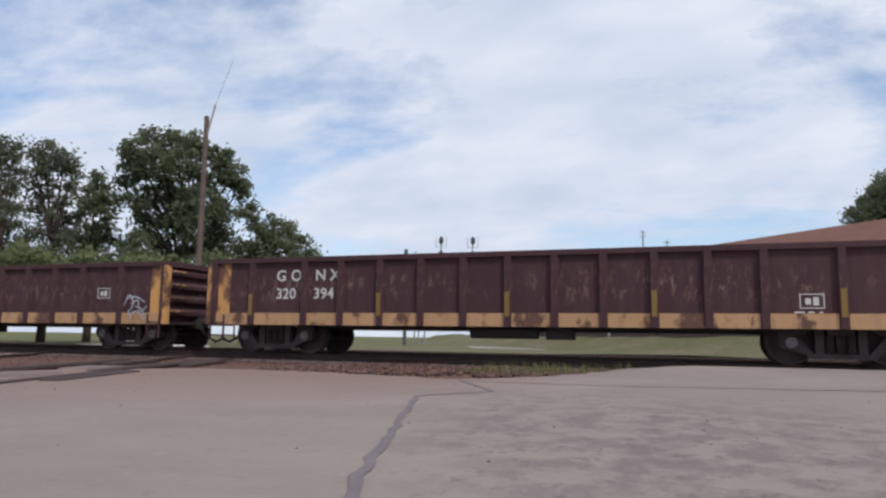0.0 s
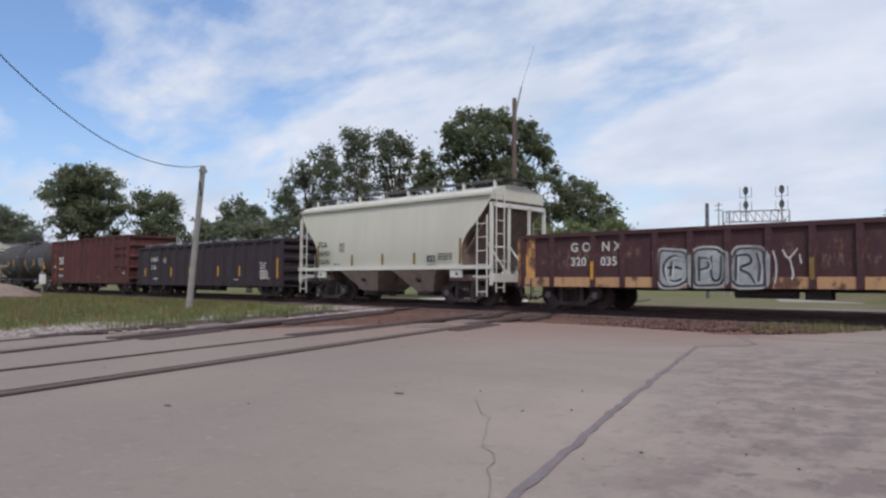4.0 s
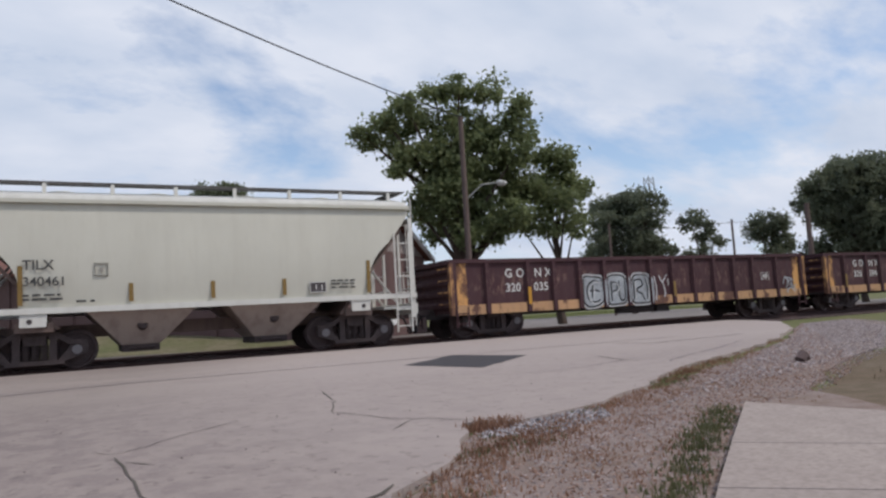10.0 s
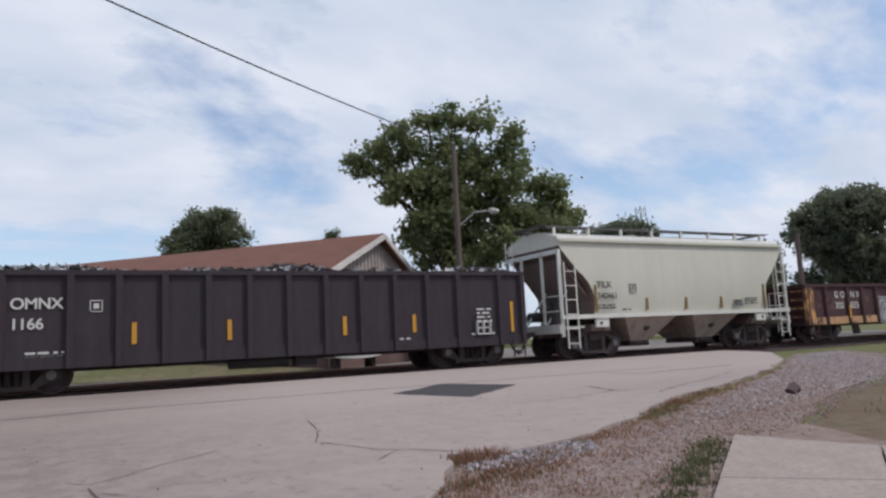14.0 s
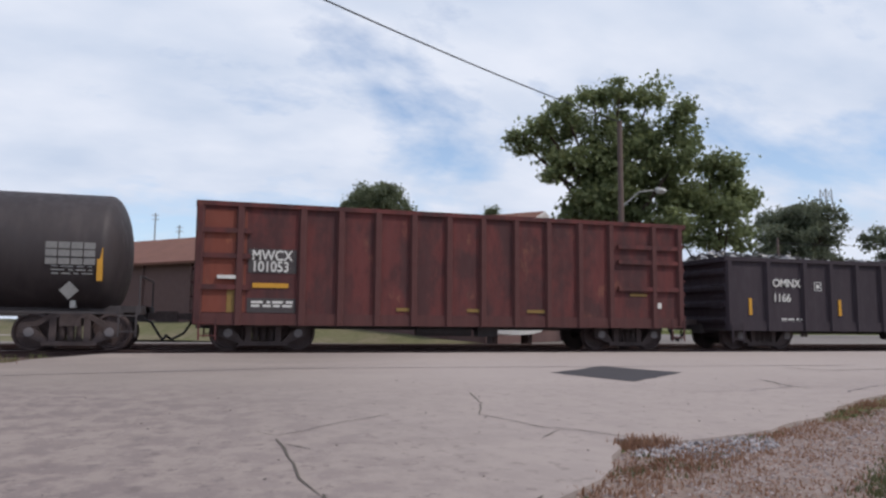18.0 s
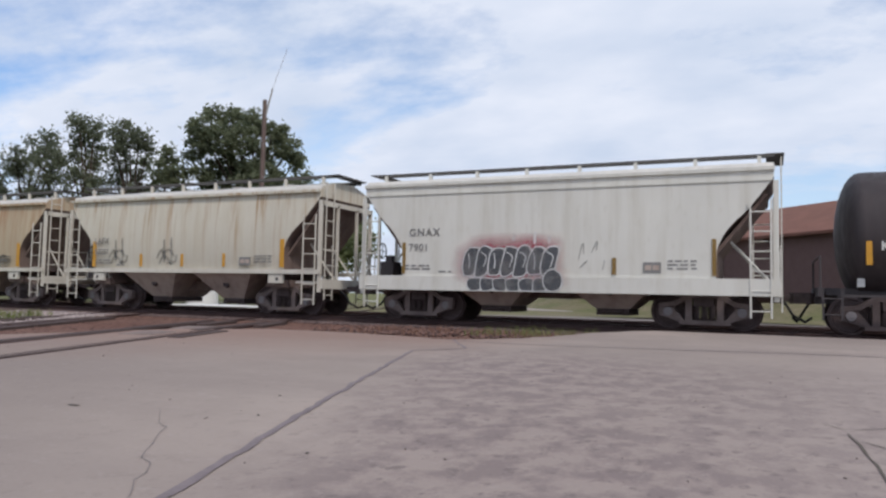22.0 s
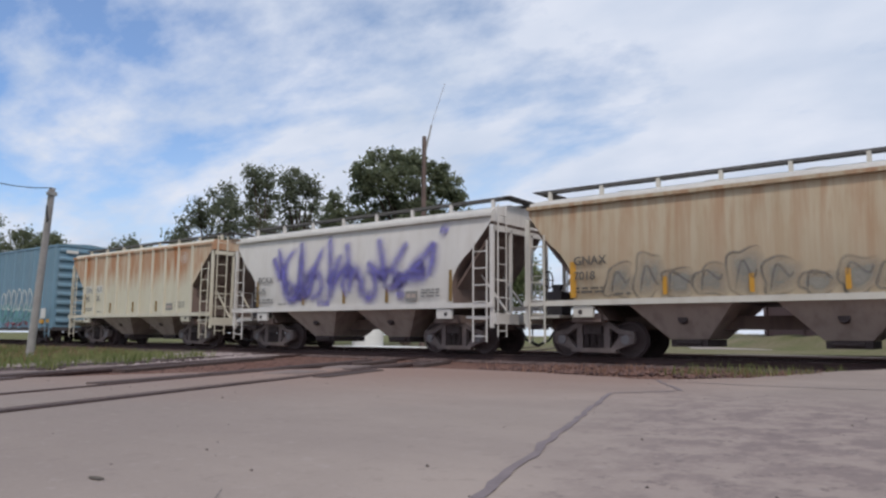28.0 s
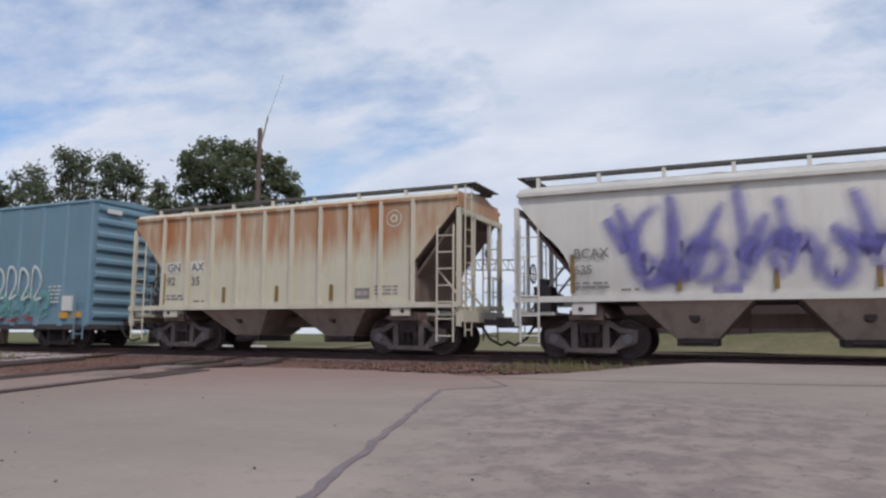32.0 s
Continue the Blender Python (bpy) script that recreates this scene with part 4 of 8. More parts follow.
def hopper(name, label, s0, s1, paint, sill_mat, marks, cut="round", ribs=False, deep_sill=False, ink=None, strips="amber", curved=True, roof=None, dusty=True):
    car = new_car(name, label, s0, s1)
    half = (s1 - s0) / 2
    zs, ze, zr = 1.36, 3.97, 4.38          # sill, eave, roof crown
    if ribs:
        zs, ze, zr = 1.27, 4.10, 4.38
    if deep_sill:
        zs, ze, zr = 1.20, 3.99, 4.28
    w = 1.58
    cutlen = 1.32 if cut == "round" else 1.25

    def under(x):
        u = (abs(x) - (half - 0.12 - cutlen)) / cutlen
        if u <= 0:
            return zs
        if cut == "round":
            # upright at the foot, then bent over into a long slant up to the eave
            for (u0, k0), (u1, k1) in zip(CUT, CUT[1:]):
                if u <= u1 + 1e-4:
                    return zs + (ze - zs) * (k0 + (k1 - k0) * (u - u0) / (u1 - u0))
            return zs + (ze - zs) * CUT[-1][1]
        k = min(u, 1.0)
        return zs + 1.15 + (ze - 0.25 - zs - 1.15) * k
    us = [u for u, _ in CUT] if cut == "round" else [0.0, 0.002, 0.5, 1.0]
    edge = half - 0.12 - cutlen
    xs = sorted({round(-edge - u * cutlen, 4) for u in us} | {round(edge + u * cutlen, 4) for u in us} | {round(-edge + 2 * edge * k / 8, 4) for k in range(9)})
    rings = []
    for x in xs:
        zb = under(x)
        if cut != "round" and abs(abs(x) - edge) < 1e-6:
            zb = zs
        ring = [(x, -w * 0.55, zb)]
        for k in range(7):
            z = zb + (ze - zb) * k / 6
            t = (z - zs) / (ze - zs)
            y = w + (0.10 * math.sin(math.pi * min(max(t, 0), 1) ** 0.8) - 0.06 if curved else 0)
            ring.append((x, -y, z))
        ring += [(x, -w + 0.12, ze + 0.16), (x, -w * 0.62, zr - 0.12), (x, -0.5, zr), (x, 0.5, zr), (x, w * 0.62, zr - 0.12), (x, w - 0.12, ze + 0.16)]
        ring += [(x, -p[1], p[2]) for p in reversed(ring[1:8])]
        ring.append((x, w * 0.55, zb))
        rings.append(ring)
    bm = B()
    loft(bm, rings)
    # sloped and downward faces get the colour with shade painted in
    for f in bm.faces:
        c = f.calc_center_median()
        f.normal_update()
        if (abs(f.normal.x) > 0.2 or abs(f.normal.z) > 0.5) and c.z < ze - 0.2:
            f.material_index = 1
        elif abs(f.normal.z) > 0.25 and c.z > ze:
            f.material_index = 2
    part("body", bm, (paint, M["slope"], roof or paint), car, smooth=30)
    # eave seam
    for s in (-1, 1):
        bm = B()
        box(bm, -half + 0.1, half - 0.1, s * (w - 0.06), s * (w + 0.055), ze - 0.045, ze + 0.045)
        part("eave_seam", bm, paint, car)
    # slope sheets, in the shade-darkened colour, and end structure under the cut-away
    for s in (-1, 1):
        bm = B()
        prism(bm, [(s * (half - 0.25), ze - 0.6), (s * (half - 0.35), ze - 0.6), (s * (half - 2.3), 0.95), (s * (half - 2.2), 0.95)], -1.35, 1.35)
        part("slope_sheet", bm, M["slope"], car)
        for q in (-1, 1):
            bm = B()
            box(bm, s * (half - 0.02), s * (half - 0.14), q * 1.50, q * 1.58, 0.75, ze - 0.3)
            part("corner_post", bm, sill_mat, car)
            bm = B()
            box(bm, s * (half - 0.02), s * (half - 0.10), q * 0.55, q * 0.63, 1.0, ze - 0.35)
            part("end_post", bm, sill_mat, car)
            bm = B()
            tube(bm, [(s * (half - 0.08), q * 0.6, 1.1), (s * (half - 1.3), q * 0.6, zs + 1.25)], 0.035, 6)
            part("end_brace", bm, sill_mat, car)
        bm = B()
        box(bm, s * (half - 0.02), s * (half - 0.10), -1.55, 1.55, ze - 0.45, ze - 0.3)
        part("end_beam", bm, sill_mat, car)
        bm = B()
        box(bm, s * (half + 0.02), s * (half - 1.0), -1.5, 1.5, 1.02, 1.09)
        box(bm, s * (half + 0.05), s * (half - 0.12), -1.55, 1.55, 0.86, 1.16)
        part("end_sill", bm, sill_mat, car)
        for q in (-1, 1):
            bm = B()
            tube(bm, [(s * (half + 0.02), q * 0.7, 1.1), (s * (half + 0.02), q * 0.7, 2.1), (s * (half + 0.02), q * 1.5, 2.1)], 0.022, 6)
            part("grab_rail", bm, sill_mat, car)
            bm = B()
            tube(bm, [(s * (half + 0.03), q * 1.5, 1.6), (s * (half + 0.03), q * 0.6, 1.6)], 0.02, 6)
            part("grab_rail", bm, sill_mat, car)
        for q in (-1, 1):
            bm = B()
            ladder(bm, s * (half - 0.42), q * (w + 0.07), 0.35, ze - 0.75 if q * s > -2 else ze, 0.46, "x")
            part("side_ladder", bm, sill_mat, car)
        bm = B()
        ladder(bm, s * (half + 0.04), -1.2 * s, 0.5, ze + 0.3, 0.44, "y")
        part("end_ladder", bm, sill_mat, car)
    # brake wheel and cylinders on one end
    bm = B()
    tube(bm, [(-half + 0.5, 0.2, 1.5), (-half + 0.5, 0.9, 1.5)], 0.16, 10)
    part("air_reservoir", bm, M["black"], car)
    bm = B()
    box(bm, -half + 0.3, -half + 0.75, -0.9, -0.35, 1.10, 1.75)
    box(bm, -half + 0.38, -half + 0.6, -0.72, -0.5, 1.70, 1.95)
    part("brake_valve", bm, M["black"], car)
    bm = B()
    wheel = [(-half + 0.2, -0.6 + 0.24 * math.cos(k * math.pi / 8), 2.1 + 0.24 * math.sin(k * math.pi / 8)) for k in range(17)]
    tube(bm, wheel, 0.02, 6, cap=False)
    for k in (0, 4, 8, 12):
        tube(bm, [(-half + 0.2, -0.6, 2.1), wheel[k]], 0.015, 5)
    part("brake_wheel", bm, M["black"], car)
    # sill
    for s in (-1, 1):
        bm = B()
        prism(bm, [(-half, zs - (0.32 if deep_sill else 0.04)), (half, zs - (0.32 if deep_sill else 0.04)), (half, zs + 0.1), (-half, zs + 0.1)], s * 1.52, s * 1.64)
        for q in (-1, 1):
            prism(bm, [(q * (half - 2.02), zs - 0.05), (q * (half - 1.46), zs - 0.05), (q * (half - 1.46), 1.02), (q * (half - 2.0), 1.02)], s * 1.5, s * 1.6)
        sl = part("side_sill", bm, sill_mat, car)
        for q in (-1, 1):
            bm = B()
            tube(bm, [(q * (half - 1.66), s * 1.59, 1.15), (q * (half - 1.66), s * 1.612, 1.15)], 0.06, 12)
            part("jacking_hole", bm, M["black"], sl)
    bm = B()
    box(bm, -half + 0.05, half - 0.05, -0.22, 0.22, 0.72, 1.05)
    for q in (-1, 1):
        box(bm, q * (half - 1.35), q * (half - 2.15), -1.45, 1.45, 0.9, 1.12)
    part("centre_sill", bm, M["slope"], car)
    # discharge bays
    n = 2
    for k in range(n):
        cx = (k - (n - 1) / 2) * (2 * half - 5.2) / n * 1.05
        bm = B()
        loft(bm, [[(cx - 1.26, -1.48, zs - 0.02), (cx + 1.26, -1.48, zs - 0.02), (cx + 1.26, 1.48, zs - 0.02), (cx - 1.26, 1.48, zs - 0.02)],
                  [(cx - 0.46, -0.8, 0.48), (cx + 0.46, -0.8, 0.48), (cx + 0.46, 0.8, 0.48), (cx - 0.46, 0.8, 0.48)]])
        b = part("discharge_bay", bm, M["bay"], car)
        bm = B()
        box(bm, cx - 0.44, cx + 0.44, -0.78, 0.78, 0.30, 0.475)
        tube(bm, [(cx - 0.3, -0.82, 0.4), (cx + 0.3, -0.82, 0.4)], 0.05, 8)
        part("outlet_gate", bm, M["truck"], b)
        bm = B()
        tube(bm, [(cx, -1.22, 0.98), (cx, -1.10, 0.94)], 0.12, 10)
        part("vibrator_bracket", bm, M["truck"], b)
    # roof walkway
    bm = B()
    zt = zr + 0.14
    for s in (-1, 1):
        bm = B()
        box(bm, -half + 0.1, half - 0.1, s * 0.72 - 0.16, s * 0.72 + 0.16, zt, zt + 0.035)
        box(bm, -half + 0.1, half - 0.1, s * 0.87, s * 0.93, zt - 0.03, zt + 0.05)
        part("running_board", bm, M["grating"], car)
        bm = B()
        box(bm, s * (half + 0.12), s * (half - 0.3), -0.9, 0.9, zt + 0.036, zt + 0.062)
        part("end_walkway", bm, M["grating"], car)
    bm = B()
    box(bm, -0.045, 0.045, -0.045, 0.045, zr - 0.22, zt)
    pm = mesh("walkway_post", bm, sill_mat)
    for k in range(8):
        for s in (-1, 1):
            shared("walkway_post", pm, car, pose(-half + 0.45 + k * (2 * half - 0.9) / 7, s * 0.905, 0))
    bm = B()
    tube(bm, [(0, 0, zr - 0.05), (0, 0, zr + 0.06)], 0.34, 14)
    hm = mesh("hatch", bm, roof or paint)
    for k in range(4):
        shared("hatch", hm, car, pose((k - 1.5) * (2 * half - 2.4) / 4, 0, 0))
    if ribs:
        n = 10
        bm = B()
        box(bm, -0.05, 0.05, -0.01, 0.07, zs, ze)
        pm = mesh("side_post", bm, paint if not ribs else sill_mat)
        for k in range(n):
            for s in (-1, 1):
                shared("side_post", pm, car, pose(-edge + 2 * edge * k / (n - 1), s * w, 0, 0, 0, 0 if s > 0 else 180))
    # reflective strips, lettering, stencils
    yy = -(w + 0.055) if curved else -(w + 0.01)
    for f in (-0.336, 0.0, 0.322):
        bm = B()
        strip(bm, f * half, -(w + 0.03), zs + 0.18, zs + 0.62)
        part("reflector", bm, M[strips], car)
    for s in (-1, 1):
        bm = B()
        strip(bm, s * (edge - 0.04), -(w + 0.05 if curved else w + 0.02), zs + 0.16, zs + 1.08, 0.1 if strips == "amber" else 0.16)
        part("reflector", bm, M[strips], car)
    ink = ink or M["ink"]
    tx = -edge + (0.08 if not ribs else 0.16)
    yt = -(w + 0.085 if curved else w + 0.012)
    if ribs:
        for k in (0, 1):
            bm = B()
            box(bm, tx + 0.97 * k - 0.05, tx + 0.97 * k + 0.48, -w - 0.008, -w + 0.01, zs + 1.09, zs + 1.44)
            part("stencil_panel", bm, M["gnax"], car, "freshly painted white lettering panel")
            side_text(car, marks[0][2 * k:2 * k + 2], tx + 0.97 * k, yt, zs + 1.14, 0.25, ink)
            side_text(car, marks[1][2 * k:2 * k + 2], tx + 0.97 * k, yt, zs + 0.72, 0.25, ink)
    else:
        side_text(car, marks[0], tx + (0.12 if deep_sill else 0), yt, zs + (1.27 if deep_sill else 0.99), 0.22, ink, 1.2 if deep_sill else 1.0)
        side_text(car, marks[1], tx + (0.12 if deep_sill else 0), yt, zs + (0.83 if deep_sill else 0.61), 0.21, ink, 1.1 if deep_sill else 1.0)
    bm = B()
    ys = -(w + 0.045 if curved else w + 0.008)
    bars(bm, tx, tx + 0.9, zs + 0.42, ys, 2, 0.05, 3)
    bars(bm, edge - 1.15, edge - 0.45, zs + 0.55, ys, 3, 0.04, 4)
    bars(bm, tx + 1.1, tx + 1.5, zs + 0.25, ys, 1, 0.05, 5)
    tagged(part("stencil", bm, ink, car), kind="stuff")
    bm = B()
    box(bm, edge - 1.76, edge - 1.31, ys - 0.004, ys + 0.02, zs + 0.22, zs + 0.5)
    pl = part("data_panel", bm, M["black"] if ink == M["ink"] else ink, car)
    bm = B()
    if ink == M["ink"]:
        for a, b, c, d in ((-1.76, -1.31, 0.485, 0.505), (-1.76, -1.31, 0.215, 0.235), (-1.77, -1.75, 0.215, 0.505), (-1.32, -1.30, 0.215, 0.505), (-1.60, -1.57, 0.30, 0.43), (-1.44, -1.41, 0.28, 0.42)):
            box(bm, edge + a, edge + b, ys - 0.007, ys, zs + c, zs + d)
    else:
        for k in range(2):
            box(bm, edge - 1.71 + k * 0.2, edge - 1.55 + k * 0.2, ys - 0.007, ys, zs + 0.30, zs + 0.42)
    part("data_marks", bm, M["white"] if ink == M["ink"] else M["bay"], pl)
    if ink == M["ink"] and not ribs:
        bm = B()
        for a, b, c, d in ((0, 0.3, 0, 0.02), (0, 0.3, 0.28, 0.3), (0, 0.02, 0, 0.3), (0.28, 0.3, 0, 0.3), (0.11, 0.19, 0.09, 0.2)):
            box(bm, tx + 1.5 + a, tx + 1.5 + b, -w - 0.075, -w, zs + 0.82 + c, zs + 0.82 + d)
        tagged(part("stencil", bm, M["ink_faint"], car), kind="stuff")
    truck(car, -(half - 1.75), ME_SIDE_DUSTY if dusty else None)
    truck(car, half - 1.75, ME_SIDE_DUSTY if dusty else None)
    couplers(car, half, 0.72)
    return car, half, edge, zs, ze, w


# -- gondolas --
def gondola(name, label, s0, s1, top, bottom, paint, posts, sill_mat, corner_mat, post_mat=None):
    """posts: the places of the side posts, in metres from the rear end."""
    car = new_car(name, label, s0, s1)
    half, w = (s1 - s0) / 2, 1.5
    for s, nm in ((-1, "side_wall"), (1, "side_wall")):
        bm = B()
        box(bm, -half + 0.12, half - 0.12, s * w, s * (w - 0.04), bottom, top)
        part(nm, bm, paint, car)
        bm = B()
        box(bm, -half, half, s * (w + 0.08), s * (w - 0.10), top - 0.12, top)
        part("top_chord", bm, paint, car)
        bm = B()
        box(bm, -half + 0.05, half - 0.05, s * (w + 0.05), s * (w - 0.08), bottom, bottom + 0.3)
        part("side_sill", bm, sill_mat, car)
    me = None
    for x in posts:
        x -= half
        if me is None:
            bm = B()
            prism(bm, [(-0.11, 0), (0.11, 0), (0.065, 0.11), (-0.065, 0.11)], bottom, top - 0.1)
            for v in bm.verts:
                v.co.y, v.co.z = v.co.z, v.co.y
            me = mesh("side_post", bm, post_mat or paint)
        for s in (-1, 1):
            shared("side_post", me, car, pose(x, s * w, 0, 0, 0, 0 if s > 0 else 180))
    for s in (-1, 1):
        bm = B()
        box(bm, s * (half - 0.12), s * (half - 0.17), -w, w, bottom, top - 0.05)
        ew = part("end_wall", bm, paint, car)
        for k in range(4):
            z = bottom + 0.15 + k * (top - bottom - 0.25) / 4
            bm = B()
            prism(bm, [(s * (half - 0.12), z), (s * half, z + 0.1), (s * half, z + 0.2), (s * (half - 0.12), z + 0.3)], -w + 0.02, w - 0.02)
            part("end_rib", bm, paint, ew)
        bm = B()
        box(bm, s * (half - 0.14), s * (half + 0.02), -w - 0.06, w + 0.06, top - 0.145, top - 0.004)
        part("end_chord", bm, paint, car)
        for q in (-1, 1):
            bm = B()
            ladder(bm, s * (half - 0.36), q * (w + 0.14), bottom - 0.38, bottom + 0.25, 0.4, "x", 2)
            part("step", bm, paint, car)
            for k in range(4):
                bm = B()
                z = bottom + 0.35 + k * 0.36
                tube(bm, [(s * (half + 0.06), q * (w - 0.1), z), (s * (half + 0.06), q * (w - 0.55), z)], 0.025, 6)
                for yy in (0.1, 0.55):
                    tube(bm, [(s * (half + 0.06), q * (w - yy), z), (s * (half - 0.1), q * (w - yy), z)], 0.02, 5)
                part("grab_iron", bm, corner_mat, car)
    bm = B()
    box(bm, -half + 0.1, half - 0.1, -w, w, bottom, bottom + 0.06)
    box(bm, -half + 0.02, half - 0.02, -0.25, 0.25, bottom - 0.1, bottom + 0.3)
    part("floor", bm, M["black"], car)
    bm = B()
    tube(bm, [(-1.2, -0.9, bottom - 0.13), (0.4, -0.9, bottom - 0.13)], 0.14, 10)
    part("air_reservoir", bm, M["black"], car)
    bm = B()
    box(bm, 0.6, 1.2, -1.0, -0.6, bottom - 0.28, bottom + 0.02)
    part("brake_valve", bm, M["black"], car)
    bm = B()
    tube(bm, [(-half + 2.4, -0.8, bottom - 0.02), (half - 2.4, -0.8, bottom - 0.02)], 0.025, 6)
    part("brake_pipe", bm, M["black"], car)
    truck(car, -(half - 1.75))
    truck(car, half - 1.75)
    couplers(car, half, 0.75)
    return car, half, w
def smooth_line(st, n=6):
    """A smooth line through the points (x, z)."""
    pts, m = [], len(st)
    for i in range(m - 1):
        p0, p1, p2, p3 = (Vector(st[max(i - 1, 0)]), Vector(st[i]), Vector(st[i + 1]), Vector(st[min(i + 2, m - 1)]))
        for k in range(n):
            t = k / n
            pts.append(0.5 * ((2 * p1) + (p2 - p0) * t + (2 * p0 - 5 * p1 + 4 * p2 - p3) * t * t + (3 * p1 - p0 - 3 * p2 + p3) * t ** 3))
    return pts + [Vector(st[-1])]


def spray(name, strokes, width, mat, car, y, label="", seed=0, even=False):
    """Painted strokes on a car side, each a ribbon of its own; u runs across it."""
    rnd = random.Random(seed)
    for j, st in enumerate(strokes):
        pts = smooth_line(st)
        bm, prev = B(), None
        uv = bm.loops.layers.uv.new("uv")
        for i, p in enumerate(pts):
            d = (pts[min(i + 1, len(pts) - 1)] - pts[max(i - 1, 0)])
            d = d.normalized() if d.length > 1e-6 else Vector((1, 0))
            w = width * (1 if even else 0.45 + 0.55 * math.sin(math.pi * (0.12 + 0.8 * i / len(pts)))) * rnd.uniform(0.92, 1.08) / 2
            q = (p.x - d.y * w, p.y + d.x * w), (p.x, p.y), (p.x + d.y * w, p.y - d.x * w)
            row = [bm.verts.new((a, (y(b) if callable(y) else y) - 0.0006 * j, b)) for a, b in q]
            if prev:
                for k in (0, 1):
                    f = bm.faces.new((prev[k], prev[k + 1], row[k + 1], row[k]))
                    for lp in f.loops:
                        lp[uv].uv = (0.5 * (k if lp.vert in (prev[k], row[k]) else k + 1), i / len(pts))
            prev = row
        part(name, bm, mat, car, label)


def blob(name, rim, mat, car, y, label=""):
    """A filled painted shape from its rim (x, z); u is 0 at the rim and 0.5 in the middle."""
    bm = B()
    uv = bm.loops.layers.uv.new("uv")
    n = len(rim)
    cx, cz = sum(p[0] for p in rim) / n, sum(p[1] for p in rim) / n
    at = lambda x, z: bm.verts.new((x, y(z) if callable(y) else y, z))
    c, vs = at(cx, cz), [at(*p) for p in rim]
    for k in range(n):
        f = bm.faces.new((c, vs[k], vs[(k + 1) % n]))
        for lp in f.loops:
            lp[uv].uv = (0.5 if lp.vert is c else 0.0, 0.5)
    return part(name, bm, mat, car, label)


def bubble(cx, cz, rx, rz, grow=0.0, slant=0.1, seed=0, n=28, lump=0.06, e=0.6):
    """The rim of a rounded letter."""
    rnd = random.Random(seed)
    ph = [rnd.uniform(0, 6.28) for _ in range(2)]
    out = []
    for k in range(n):
        a = 2 * math.pi * k / n
        r = 1 + lump * math.sin(3 * a + ph[0]) + 0.6 * lump * math.sin(5 * a + ph[1])
        ca, sa = math.cos(a), math.sin(a)
        x, z = (rx * r + grow) * math.copysign(abs(ca) ** e, ca), (rz * r + grow) * math.copysign(abs(sa) ** e, sa)
        out.append((cx + x + slant * z, cz + z))
    return out


